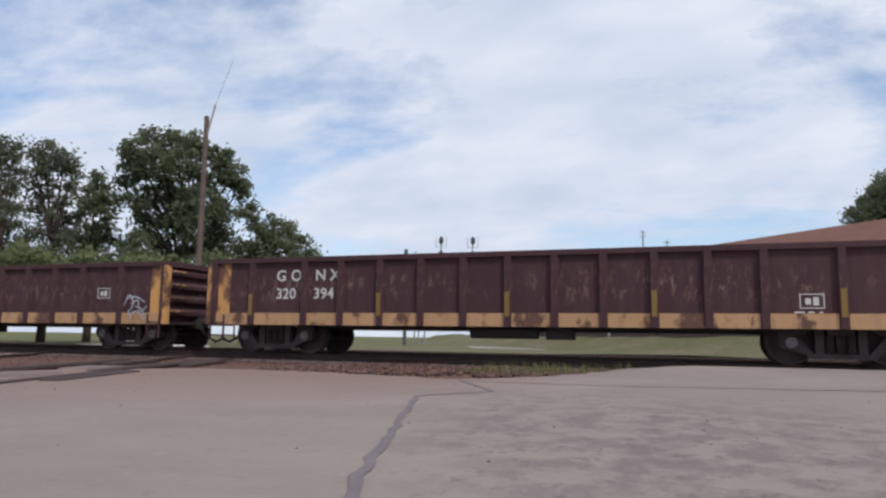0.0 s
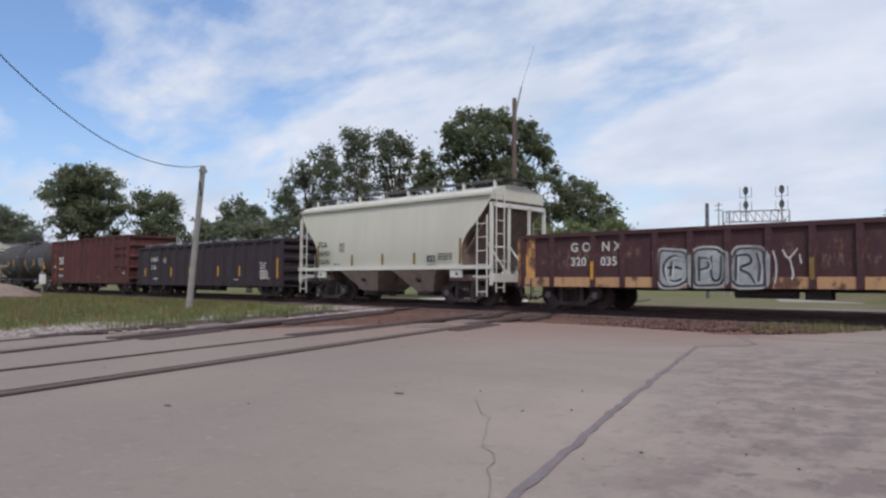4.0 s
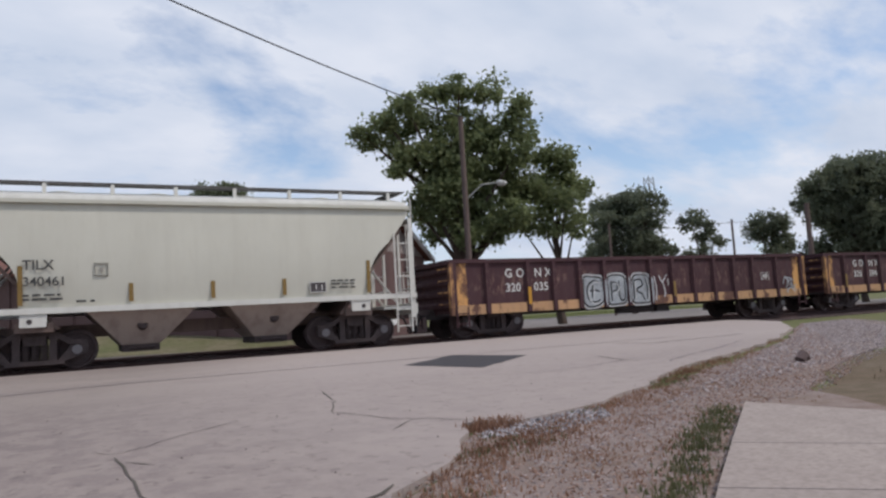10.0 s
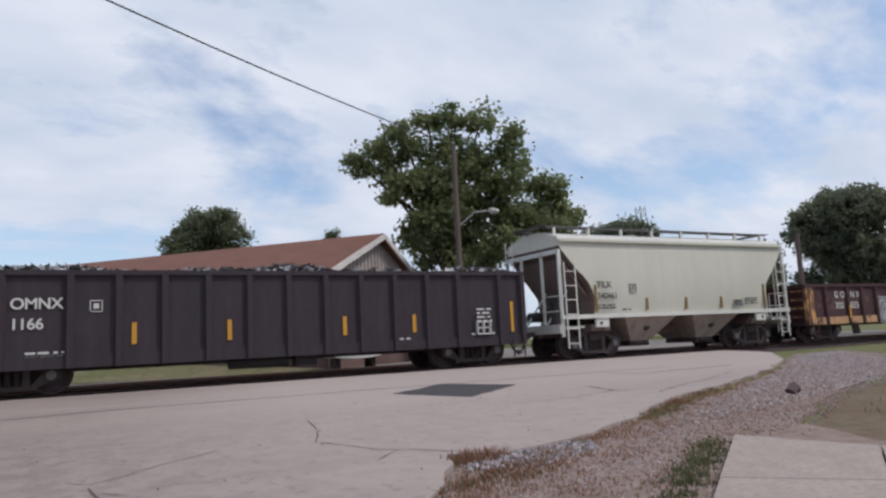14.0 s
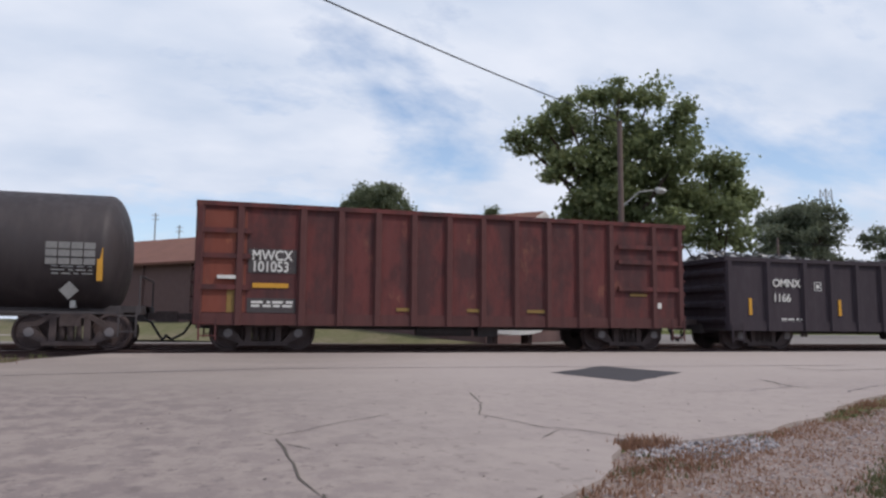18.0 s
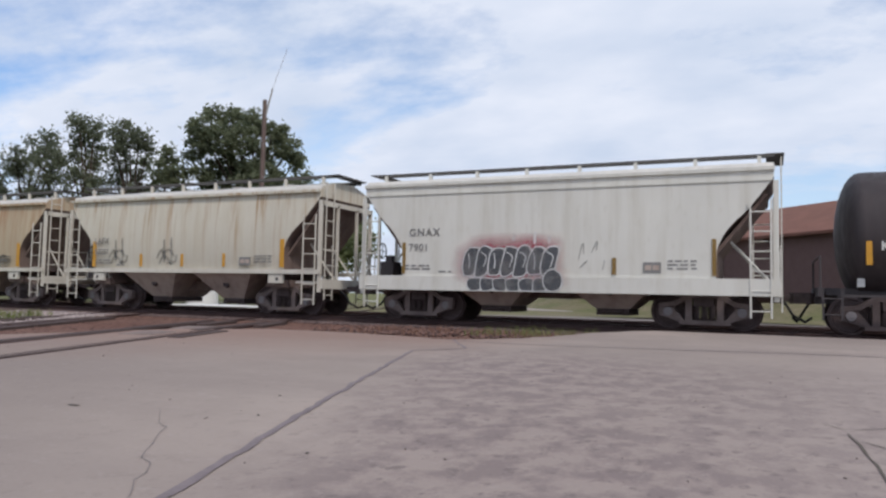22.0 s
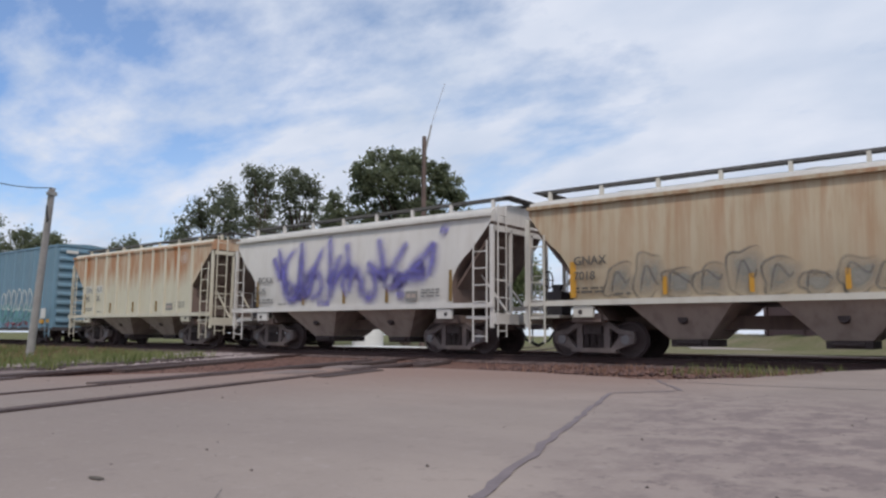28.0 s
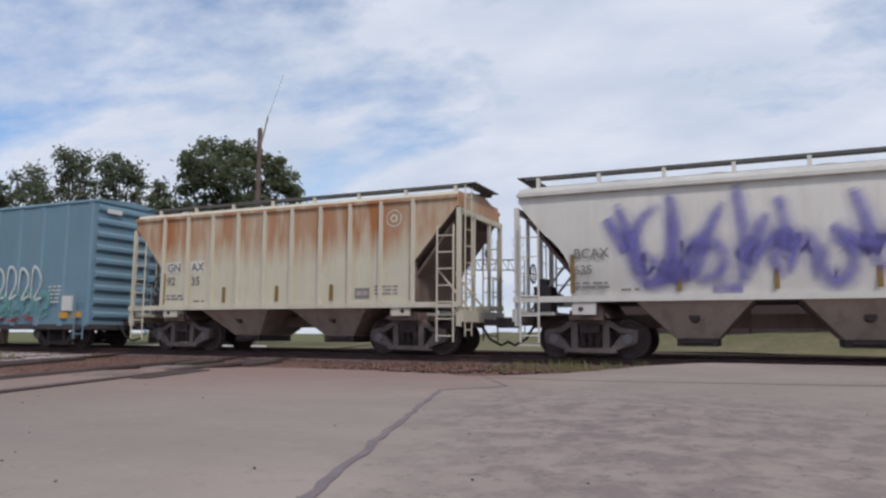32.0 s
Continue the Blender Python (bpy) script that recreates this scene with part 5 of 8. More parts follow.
# 1: two maroon gondolas
def gonx(label, s0, s1, number, tag):
    car, half, w = gondola("gondola_car", label, s0, s1, 2.42, 0.72, M["gonx"], [0.15, 1.33, 2.86] + [3.88 + 1.055 * k for k in range(10)] + [14.76, s1 - s0 - 0.15], M["gonx_sill"], M["gonx_yel"])
    for s in (-1, 1):
        bm = B()
        box(bm, s * (half - 0.05), s * (half - 0.62), -w - 0.012, -w + 0.01, 1.0, 2.3)
        part("corner_panel", bm, M["gonx_yel"], car, "peeling yellow corner panel")
        bm = B()
        box(bm, s * (half + 0.005), s * (half - 0.11), -w - 0.125, -w + 0.04, 0.72, 2.3)
        part("corner_post", bm, M["gonx_yel"], car, "peeling yellow corner post")
    x0 = -half + 2.02
    for k, ch in enumerate("GONX"):
        side_text(car, ch, x0 + (0, 0.42, 1.12, 1.54)[k], -w - 0.002, 1.83, 0.27, M["white"])
    side_text(car, number[:3], x0, -w - 0.002, 1.38, 0.26, M["white"], 1.05)
    side_text(car, number[3:], x0 + 1.08, -w - 0.002, 1.38, 0.26, M["white"], 1.05)
    for x in (2.86, 9.155) if tag else (1.33, 4.935, 8.1, 11.265, 14.76):
        bm = B()
        strip(bm, x - half, -w - 0.118, 0.95, 1.5, 0.11)
        part("reflector", bm, M["yellow"] if tag and x < 3 else M["amber"], car)
    bm = B()
    bx, bz = half - 2.5, (1.42 if tag else 1.12)
    for a, b, c, d in ((0, 0.44, 0, 0.02), (0, 0.44, 0.27, 0.29), (0, 0.02, 0, 0.29), (0.42, 0.44, 0, 0.29), (0.1, 0.2, 0.08, 0.2), (0.24, 0.34, 0.06, 0.22)):
        box(bm, bx + a, bx + b, -w - 0.006, -w + 0.01, bz + c, bz + d)
    if not tag:
        bars(bm, half - 2.6, half - 2.1, 1.06, -w - 0.004, 1, 0.03, 9)
    tagged(part("stencil", bm, M["white"], car), kind="stuff")
    if tag:
        y0 = -w - 0.114
        panels = [(-2.73, 1.27, 0.46, 0.53), (-1.68, 1.28, 0.47, 0.53), (-0.63, 1.26, 0.47, 0.53)]
        for layer, (grow, mat, lab) in enumerate(((0.07, "whitespray", "white rim of silver graffiti"), (0.02, "blackspray", "black outline of silver graffiti"), (-0.045, "silver", "silver graffiti letter"))):
            for k, (x, z, rx, rz) in enumerate(panels):
                blob("graffiti_letter", bubble(x, z, rx, rz, grow, 0.0, k + 3, lump=0.05, e=0.5), M[mat], car, -w - 0.054 - 0.002 * layer, lab)
        for x in (-2.21, -1.155, -0.10):
            blob("graffiti_patch", bubble(x, 1.24, 0.056, 0.46, 0, 0.0, int(x * -10), lump=0.1), M["silver"], car, y0, "silver paint on a side post")
        inner = [[(-2.45, 1.55), (-2.7, 1.62), (-2.95, 1.45), (-3.0, 1.2), (-2.9, 0.95), (-2.65, 0.9), (-2.45, 0.98)], [(-2.9, 1.28), (-2.65, 1.3), (-2.45, 1.25)], [(-2.75, 1.5), (-2.8, 1.05)],
                 [(-1.95, 0.9), (-1.95, 1.6)], [(-1.92, 1.55), (-1.72, 1.5), (-1.7, 1.3), (-1.92, 1.22)], [(-1.6, 1.6), (-1.6, 1.05), (-1.48, 0.92), (-1.36, 1.05), (-1.34, 1.6)],
                 [(-0.95, 0.9), (-0.93, 1.6)], [(-0.92, 1.58), (-0.62, 1.6), (-0.55, 1.4), (-0.85, 1.25), (-0.6, 1.1), (-0.45, 0.85)], [(-0.4, 1.65), (-0.32, 1.3), (-0.36, 0.9)]]
        spray("graffiti_line", inner, 0.075, M["blackspray"], car, -w - 0.062, "", 2)
        spray("graffiti_shine", [[(a + 0.07, b - 0.05) for a, b in q] for q in inner[::2]] + [[(0.02, 1.7), (0.1, 1.3), (0.06, 0.85)], [(0.25, 1.72), (0.4, 1.5), (0.62, 1.74)], [(0.42, 1.5), (0.5, 1.12), (0.46, 0.95)], [(0.66, 1.6), (0.7, 1.35)]], 0.05, M["whitespray"], car, -w - 0.07)
        tx = half - 1.42
        spray("graffiti_line", [[(tx + a * 0.8, b) for a, b in q] for q in ([(0, 1.2), (0.2, 1.5), (0.4, 1.3), (0.3, 1.1)], [(0.1, 1.4), (0.5, 1.45), (0.9, 1.3)], [(0.3, 1.25), (0.6, 1.35), (0.7, 1.05), (1.0, 1.2)], [(0.2, 1.1), (0.35, 0.85)], [(0.5, 1.2), (0.8, 1.1), (0.95, 0.9)], [(0.25, 0.95), (0.6, 1.05), (0.9, 0.85)])], 0.05, M["silver"], car, y0 - 0.012, "small scrawled silver graffiti", 3)
    return car


gonx("maroon-black mill gondola car with peeling yellow corners and white lettering", -14.65, 1.85, "320394", False)
gonx("maroon-black mill gondola car with peeling yellow corners and silver graffiti", -32.4, -16.0, "320035", True)

# 2: the clean grey hopper
hopper("covered_hopper_car", "pale grey two-bay covered hopper car with white sill", -45.05, -33.55, M["tilx"], M["tilx_sill"], ("TILX", "340461"), roof=M["tilx_sill"], dusty=False)

# 3: black gondola heaped with scrap
def omnx():
    car, half, w = gondola("scrap_gondola_car", "blue-black ribbed gondola car heaped with shredded scrap metal", -62.4, -46.45, 2.90, 0.60, M["omnx"], [0.15, 1.6] + [3.0 + 1.05 * k for k in range(11)] + [15.0, 15.85], M["omnx"], M["omnx"])
    for x in (0.94, 4.4, 6.68, 9.84, 12.0, 15.45):
        bm = B()
        strip(bm, -half + x, -w - 0.02, 1.1 if x < 14 else 1.0, 1.62 if x < 14 else 1.95, 0.11)
        part("reflector", bm, M["yellow"], car)
    side_text(car, "OMNX", -half + 1.78, -w - 0.03, 2.0, 0.25, M["white"], 0.95)
    side_text(car, "1166", -half + 1.78, -w - 0.03, 1.53, 0.25, M["white"], 0.95)
    bm = B()
    for x, z, n, wd in ((-half + 2.1, 1.0, 2, 1.0), (-half + 1.5, 1.05, 1, 0.3), (half - 2.0, 1.0, 1, 0.9), (-half + 4.5, 0.82, 1, 0.6), (-half + 7.2, 0.86, 1, 0.5), (-half + 6.6, 0.8, 1, 0.3), (half - 4.5, 0.95, 1, 0.4), (half - 0.9, 0.82, 1, 0.7)):
        bars(bm, x, x + wd, z, -w - 0.014, n, 0.05, int(x * 10))
    for a, b, c, d in ((0, 0.5, 0, 0.03), (0, 0.5, 0.37, 0.4), (0, 0.03, 0, 0.4), (0.47, 0.5, 0, 0.4), (0.235, 0.265, 0, 0.4), (0, 0.5, 0.19, 0.22)):
        box(bm, half - 1.85 + a, half - 1.85 + b, -w - 0.116, -w + 0.01, 0.95 + c, 0.95 + d)
    for k in range(4):
        bars(bm, half - 1.85, half - 1.3, 1.75 - k * 0.12, -w - 0.116, 1, 0.05, k)
    bx = -half + 3.42
    for a, b, c, d in ((0, 0.28, 0, 0.02), (0, 0.28, 0.26, 0.28), (0, 0.02, 0, 0.28), (0.26, 0.28, 0, 0.28), (0.08, 0.2, 0.08, 0.2)):
        box(bm, bx + a, bx + b, -w - 0.016, -w + 0.01, 1.9 + c, 1.9 + d)
    tagged(part("stencil", bm, M["white"], car), kind="stuff")
    # the load
    rnd = random.Random(5)
    vs, fs = [], []
    for _ in range(5200):
        x, y = rnd.uniform(-half + 0.3, half - 0.3), rnd.uniform(-w + 0.1, w - 0.1)
        hump = 0.16 + 0.10 * math.sin(x * 0.9 + 1) + 0.06 * math.sin(x * 2.3)
        z = 2.83 + hump * (1 - (y / w) ** 2) + rnd.uniform(-0.05, 0.07)
        a, s = rnd.uniform(0, 6.28), rnd.uniform(0.05, 0.22)
        u = Vector((math.cos(a), math.sin(a), rnd.uniform(-0.8, 0.8))).normalized() * s
        v = Vector((-math.sin(a), math.cos(a), rnd.uniform(-0.8, 0.8))).normalized() * s * rnd.uniform(0.2, 0.8)
        c, k = Vector((x, y, z)), len(vs)
        vs += [c - u, c + v * 0.7, c + u, c - v + Vector((0, 0, rnd.uniform(-0.05, 0.05)))]
        fs.append((k, k + 1, k + 2, k + 3))
    me = bpy.data.meshes.new("scrap")
    me.from_pydata([tuple(v) for v in vs], [], fs)
    me.materials.append(M["scrap"])
    tagged(shared("scrap", me, car), "heap of shredded silver-grey scrap metal", kind="stuff")
    bm = B()
    box(bm, -half + 0.2, half - 0.2, -w + 0.05, w - 0.05, 2.2, 2.79)
    part("scrap_core", bm, M["scrap"], car)


omnx()


# 4: tall red-brown gondola
def mwcx():
    car, half, w = gondola("tall_gondola_car", "tall red-brown rusty gondola car with heavy side posts", -78.0, -63.8, 3.81, 0.66, M["mwcx"], [0.1, 1.08] + [2.66 + 1.0 * k for k in range(10)] + [13.1, 14.0], M["mwcx_post"], M["mwcx"], M["mwcx_post"])
    for s in (-1, 1):
        for z in (1.55, 2.35, 3.0) if s < 0 else (1.75, 2.55, 3.0):
            a, b = (s * (half - 0.15), s * (half - 1.35)) if s < 0 else (s * (half - 0.15), s * (half - 2.3))
            bm = B()
            box(bm, a, b, -w - 0.09, -w + 0.01, z, z + 0.13)
            part("end_stiffener", bm, M["mwcx"], car)
    bm = B()
    box(bm, -half + 0.1, -half + 1.25, -w - 0.012, -w + 0.01, 0.98, 3.6)
    part("end_panel", bm, M["mwcx_end"], car, "orange rusted end panel")
    bm = B()
    box(bm, -half + 0.02, -half + 0.14, -w - 0.13, w, 0.7, 3.79)
    part("end_post", bm, M["mwcx"], car)
    bm = B()
    box(bm, -half + 1.3, -half + 2.52, -w - 0.014, -w + 0.01, 2.0, 2.62)
    part("number_panel", bm, M["black"], car)
    bm = B()
    box(bm, -half + 1.3, -half + 2.52, -w - 0.014, -w + 0.01, 0.98, 1.35)
    part("number_panel", bm, M["black"], car)
    side_text(car, "MWCX", -half + 1.38, -w - 0.016, 2.33, 0.265, M["white"], 1.0, 0.84)
    side_text(car, "101053", -half + 1.38, -w - 0.016, 2.04, 0.265, M["white"], 1.0, 0.84)
    marks = [(-half + 1.42, 0.9, 1.62, 0.12), (half - 1.9, 0.55, 1.60, 0.08), (-half + 0.8, 0.2, 0.98, 0.57)] + [(-half + x, 0.55, 1.06, 0.09) for x in (5.2, 7.2, 9.0)]
    for x, wd, z, hh in marks:
        bm = B()
        box(bm, x, x + wd, -w - 0.024, -w + 0.01, z, z + hh)
        part("reflector", bm, M["yellow"] if z > 1.61 else M["amber"], car)
    bm = B()
    bars(bm, -half + 1.4, -half + 2.45, 1.28, -w - 0.016, 2, 0.06, 2)
    box(bm, -half + 0.55, -half + 1.0, -w - 0.1, -w, 1.83, 1.92)
    box(bm, half - 0.98, half - 0.84, -w - 0.02, -w, 1.25, 1.42)
    tagged(part("stencil", bm, M["white"], car), kind="stuff")


mwcx()


# 5: black tank car
def tank():
    s0, s1 = -93.2, -79.2
    car = new_car("tank_car", "black tank car with white lettering and a railed top platform", s0, s1)
    half, r, cz = (s1 - s0) / 2, 1.56, 2.45
    L, seg = 6.55, 48
    prof = [(-L, 0.02)]
    for k in range(1, 9):
        a = math.pi / 2 * k / 8
        prof.append((-L + 0.55 * (1 - math.cos(a)), r * math.sin(a)))
    prof += [(-0.62, r), (-0.6, r + 0.012), (0.6, r + 0.012), (0.62, r)]
    prof += [(-x, q) for x, q in reversed(prof[:9])]
    bm = B()
    loft(bm, [[(x, q * math.cos(2 * math.pi * k / seg), cz + q * math.sin(2 * math.pi * k / seg)) for k in range(seg)] for x, q in prof])
    part("shell", bm, M["tank"], car, smooth=30)
    bm = B()
    for x in (0.12, 0.72):
        loft(bm, [[(x + d, -(r + 0.04) * math.cos(a), cz + (r + 0.04) * math.sin(a)) for d in (-0.1, 0.1)] + [(x + d, -(r + 0.005) * math.cos(a), cz + (r + 0.005) * math.sin(a)) for d in (0.1, -0.1)] for a in (math.radians(v) for v in range(-60, 95, 6))])
    part("shell_band", bm, M["tank"], car)
    bm = B()
    for s in (-1, 1):
        prism(bm, [(s * (half - 3.4), 0.95), (s * (half - 0.2), 0.95), (s * (half - 0.2), 1.12), (s * (half - 1.0), 1.12), (s * (half - 2.6), 1.30), (s * (half - 3.4), 1.15)], -0.68, 0.68)
        box(bm, s * (half - 0.0), s * (half - 1.0), -0.3, 0.3, 0.72, 1.1)
        box(bm, s * (half - 0.0), s * (half - 0.1), -1.5, 1.5, 0.9, 1.12)
    box(bm, -half + 0.4, half - 0.4, -1.46, -1.40, 0.90, 0.96)
    part("underframe", bm, M["black"], car)
    bm = B()
    tube(bm, [(-2.8, -0.8, 0.62), (-2.0, -0.8, 0.62)], 0.14, 10)
    tube(bm, [(-half + 2.6, -1.0, 0.86), (half - 2.6, -1.0, 0.86)], 0.03, 6)
    tube(bm, [(0, 0, 0.95), (0, 0, 0.5)], 0.22, 10)
    box(bm, -3.6, -3.0, -0.95, -0.5, 0.5, 0.85)
    for x in (-0.6, 0.6, 2.2, -2.2):
        box(bm, x - 0.04, x + 0.04, -1.42, -1.36, 0.45 if abs(x) < 1 else 0.7, 0.95)
    part("brake_gear", bm, M["black"], car)
    for s in (-1, 1):
        bm = B()
        ladder(bm, 0.42, s * -(r + 0.1), 0.5, cz + 0.4, 0.44, "x")
        part("ladder", bm, M["black"], car)
    for s in (-1, 1):
        bm = B()
        tube(bm, [(s * (half - 0.05), -1.45, 0.9), (s * (half - 0.05), -1.45, 1.85), (s * (half - 0.05), 1.45, 1.85), (s * (half - 0.05), 1.45, 0.9)], 0.025, 6)
        part("end_rail", bm, M["black"], car)
        bm = B()
        ladder(bm, s * (half - 0.3), -1.5, 0.35, 1.1, 0.4, "x", 2)
        part("step", bm, M["black"], car)
    def shift(ob, dx):
        ob.matrix_basis = pose(dx, 0, 0)
        return ob

    zt = cz + r
    bm = B()
    box(bm, -1.7, 1.25, -1.0, 1.0, zt + 0.03, zt + 0.06)
    for x in (-1.6, -0.2, 1.2):
        for y in (-0.95, 0.95):
            box(bm, x - 0.03, x + 0.03, y - 0.03, y + 0.03, zt - 0.35, zt + 0.06)
    pf = shift(part("platform", bm, M["galv"], car, "grey grating platform"), 0.5)
    bm = B()
    for y in (-0.98, 0.98):
        tube(bm, [(-1.7, y, zt + 0.1), (-1.7, y, zt + 0.72), (-0.35, y, zt + 0.72), (-0.28, y, zt + 0.62), (-0.28, y, zt + 0.45), (0.1, y, zt + 0.45), (0.14, y, zt + 0.1)], 0.024, 6)
        tube(bm, [(0.42, y, zt + 0.45), (0.55, y, zt + 0.72), (0.95, y, zt + 0.72), (1.25, y, zt + 0.45)], 0.024, 6)
        for x in (-1.3, -0.75, 0.72, 1.0):
            tube(bm, [(x, y, zt + 0.1), (x, y, zt + 0.72)], 0.022, 6)
    tube(bm, [(-1.7, -0.98, zt + 0.72), (-1.7, 0.98, zt + 0.72)], 0.024, 6)
    part("railing", bm, M["black"], pf)
    bm = B()
    tube(bm, [(-0.95, 0, zt - 0.1), (-0.95, 0, zt + 0.5)], 0.42, 20)
    tube(bm, [(-0.95, 0, zt + 0.5), (-0.95, 0, zt + 0.55)], 0.45, 20)
    shift(part("dome", bm, M["tank"], car, smooth=40), 0.5)
    bm = B()
    tube(bm, [(0.6, 0, zt), (0.6, 0, zt + 0.2)], 0.3, 14)
    shift(part("valve", bm, M["black"], car), 0.5)
    bm = B()
    tube(bm, [(-2.1, -0.3, zt - 0.1), (-2.1, -0.3, zt + 0.2)], 0.1, 10)
    shift(part("valve", bm, M["black"], car), 0.5)

    def yat(z):
        return -math.sqrt(max(0.05, r * r - (z - cz) ** 2)) - 0.012
    for x, z0, z1 in ((-5.95, 1.65, 2.5), (-3.19, 2.1, 2.55), (-1.67, 2.1, 2.55), (1.54, 2.1, 2.55), (3.77, 2.1, 2.55), (6.02, 1.7, 2.5)):
        bm = B()
        box(bm, x - 0.06, x + 0.06, yat((z0 + z1) / 2) - 0.01, yat((z0 + z1) / 2) + 0.1, z0, z1)
        part("reflector", bm, M["yellow"], car)
    side_text(car, "KLRX", -5.72, yat(2.12), 1.99, 0.21, M["white"], 1.1)
    side_text(car, "205124", -4.66, yat(2.12), 1.99, 0.22, M["white"], 1.25)
    bm = B()
    for x, z, n, wd in ((-5.3, 1.88, 2, 1.2), (-4.6, 1.62, 3, 1.1), (-2.3, 1.98, 4, 0.65), (1.25, 1.98, 6, 0.8), (2.7, 2.05, 2, 0.8), (-1.2, 2.9, 2, 0.55), (1.3, 3.35, 2, 0.5), (4.95, 2.05, 3, 0.9)):
        for k in range(n):
            zz = z - k * 0.085
            bars(bm, x, x + wd, zz, yat(zz - 0.02) + 0.004, 1, 0.028, int(z * 90) + k)
    tagged(part("stencil", bm, M["galv"], car), kind="stuff")
    bm = B()
    for j in range(3):
        zz = 2.62 - j * 0.19
        for k in range(4):
            box(bm, 4.82 + k * 0.28, 5.07 + k * 0.28, yat(zz - 0.08), yat(zz - 0.08) + 0.05, zz - 0.16, zz)
    tagged(part("test_table", bm, M["ink_pale"], car, "pale grey stencilled test table"), "pale grey stencilled test table", kind="stuff")
    bm = B()
    z0 = 1.46
    prism(bm, [(5.35, z0 - 0.22), (5.57, z0), (5.35, z0 + 0.22), (5.13, z0)], -1.435, -1.415)
    box(bm, 5.3, 5.4, -1.42, yat(z0) + 0.05, z0 - 0.05, z0 + 0.05)
    part("placard", bm, M["ink_pale"], car, "grey diamond placard")
    for x0, x1, z0, z1 in ((-6.15, -6.0, 1.15, 1.35), (5.3, 5.42, 1.05, 1.25)):
        bm = B()
        box(bm, x0, x1, yat(z0 + 0.15) - 0.02, yat(z0 + 0.15) + 0.2, z0, z1)
        part("tag", bm, M["white"], car)
    truck(car, -5.4)
    truck(car, 5.36)
    couplers(car, half, 0.5)


tank()


# 6: four dusty hoppers
def wavy(half, x0, x1, z0, z1, n, seed):
    rnd = random.Random(seed)
    out = []
    for k in range(n):
        x = x0 + (x1 - x0) * (k + 0.5) / n
        d = (x1 - x0) / n
        out.append([(x - d * 0.4, z0 + rnd.uniform(0, 0.2)), (x - d * 0.3, z1 - rnd.uniform(0, 0.3)), (x + d * 0.2, z1 - rnd.uniform(0, 0.2)), (x + d * 0.35, (z0 + z1) / 2), (x - d * 0.1, z0 + rnd.uniform(0, 0.15)), (x + d * 0.45, z0 + rnd.uniform(0, 0.2))])
    return out


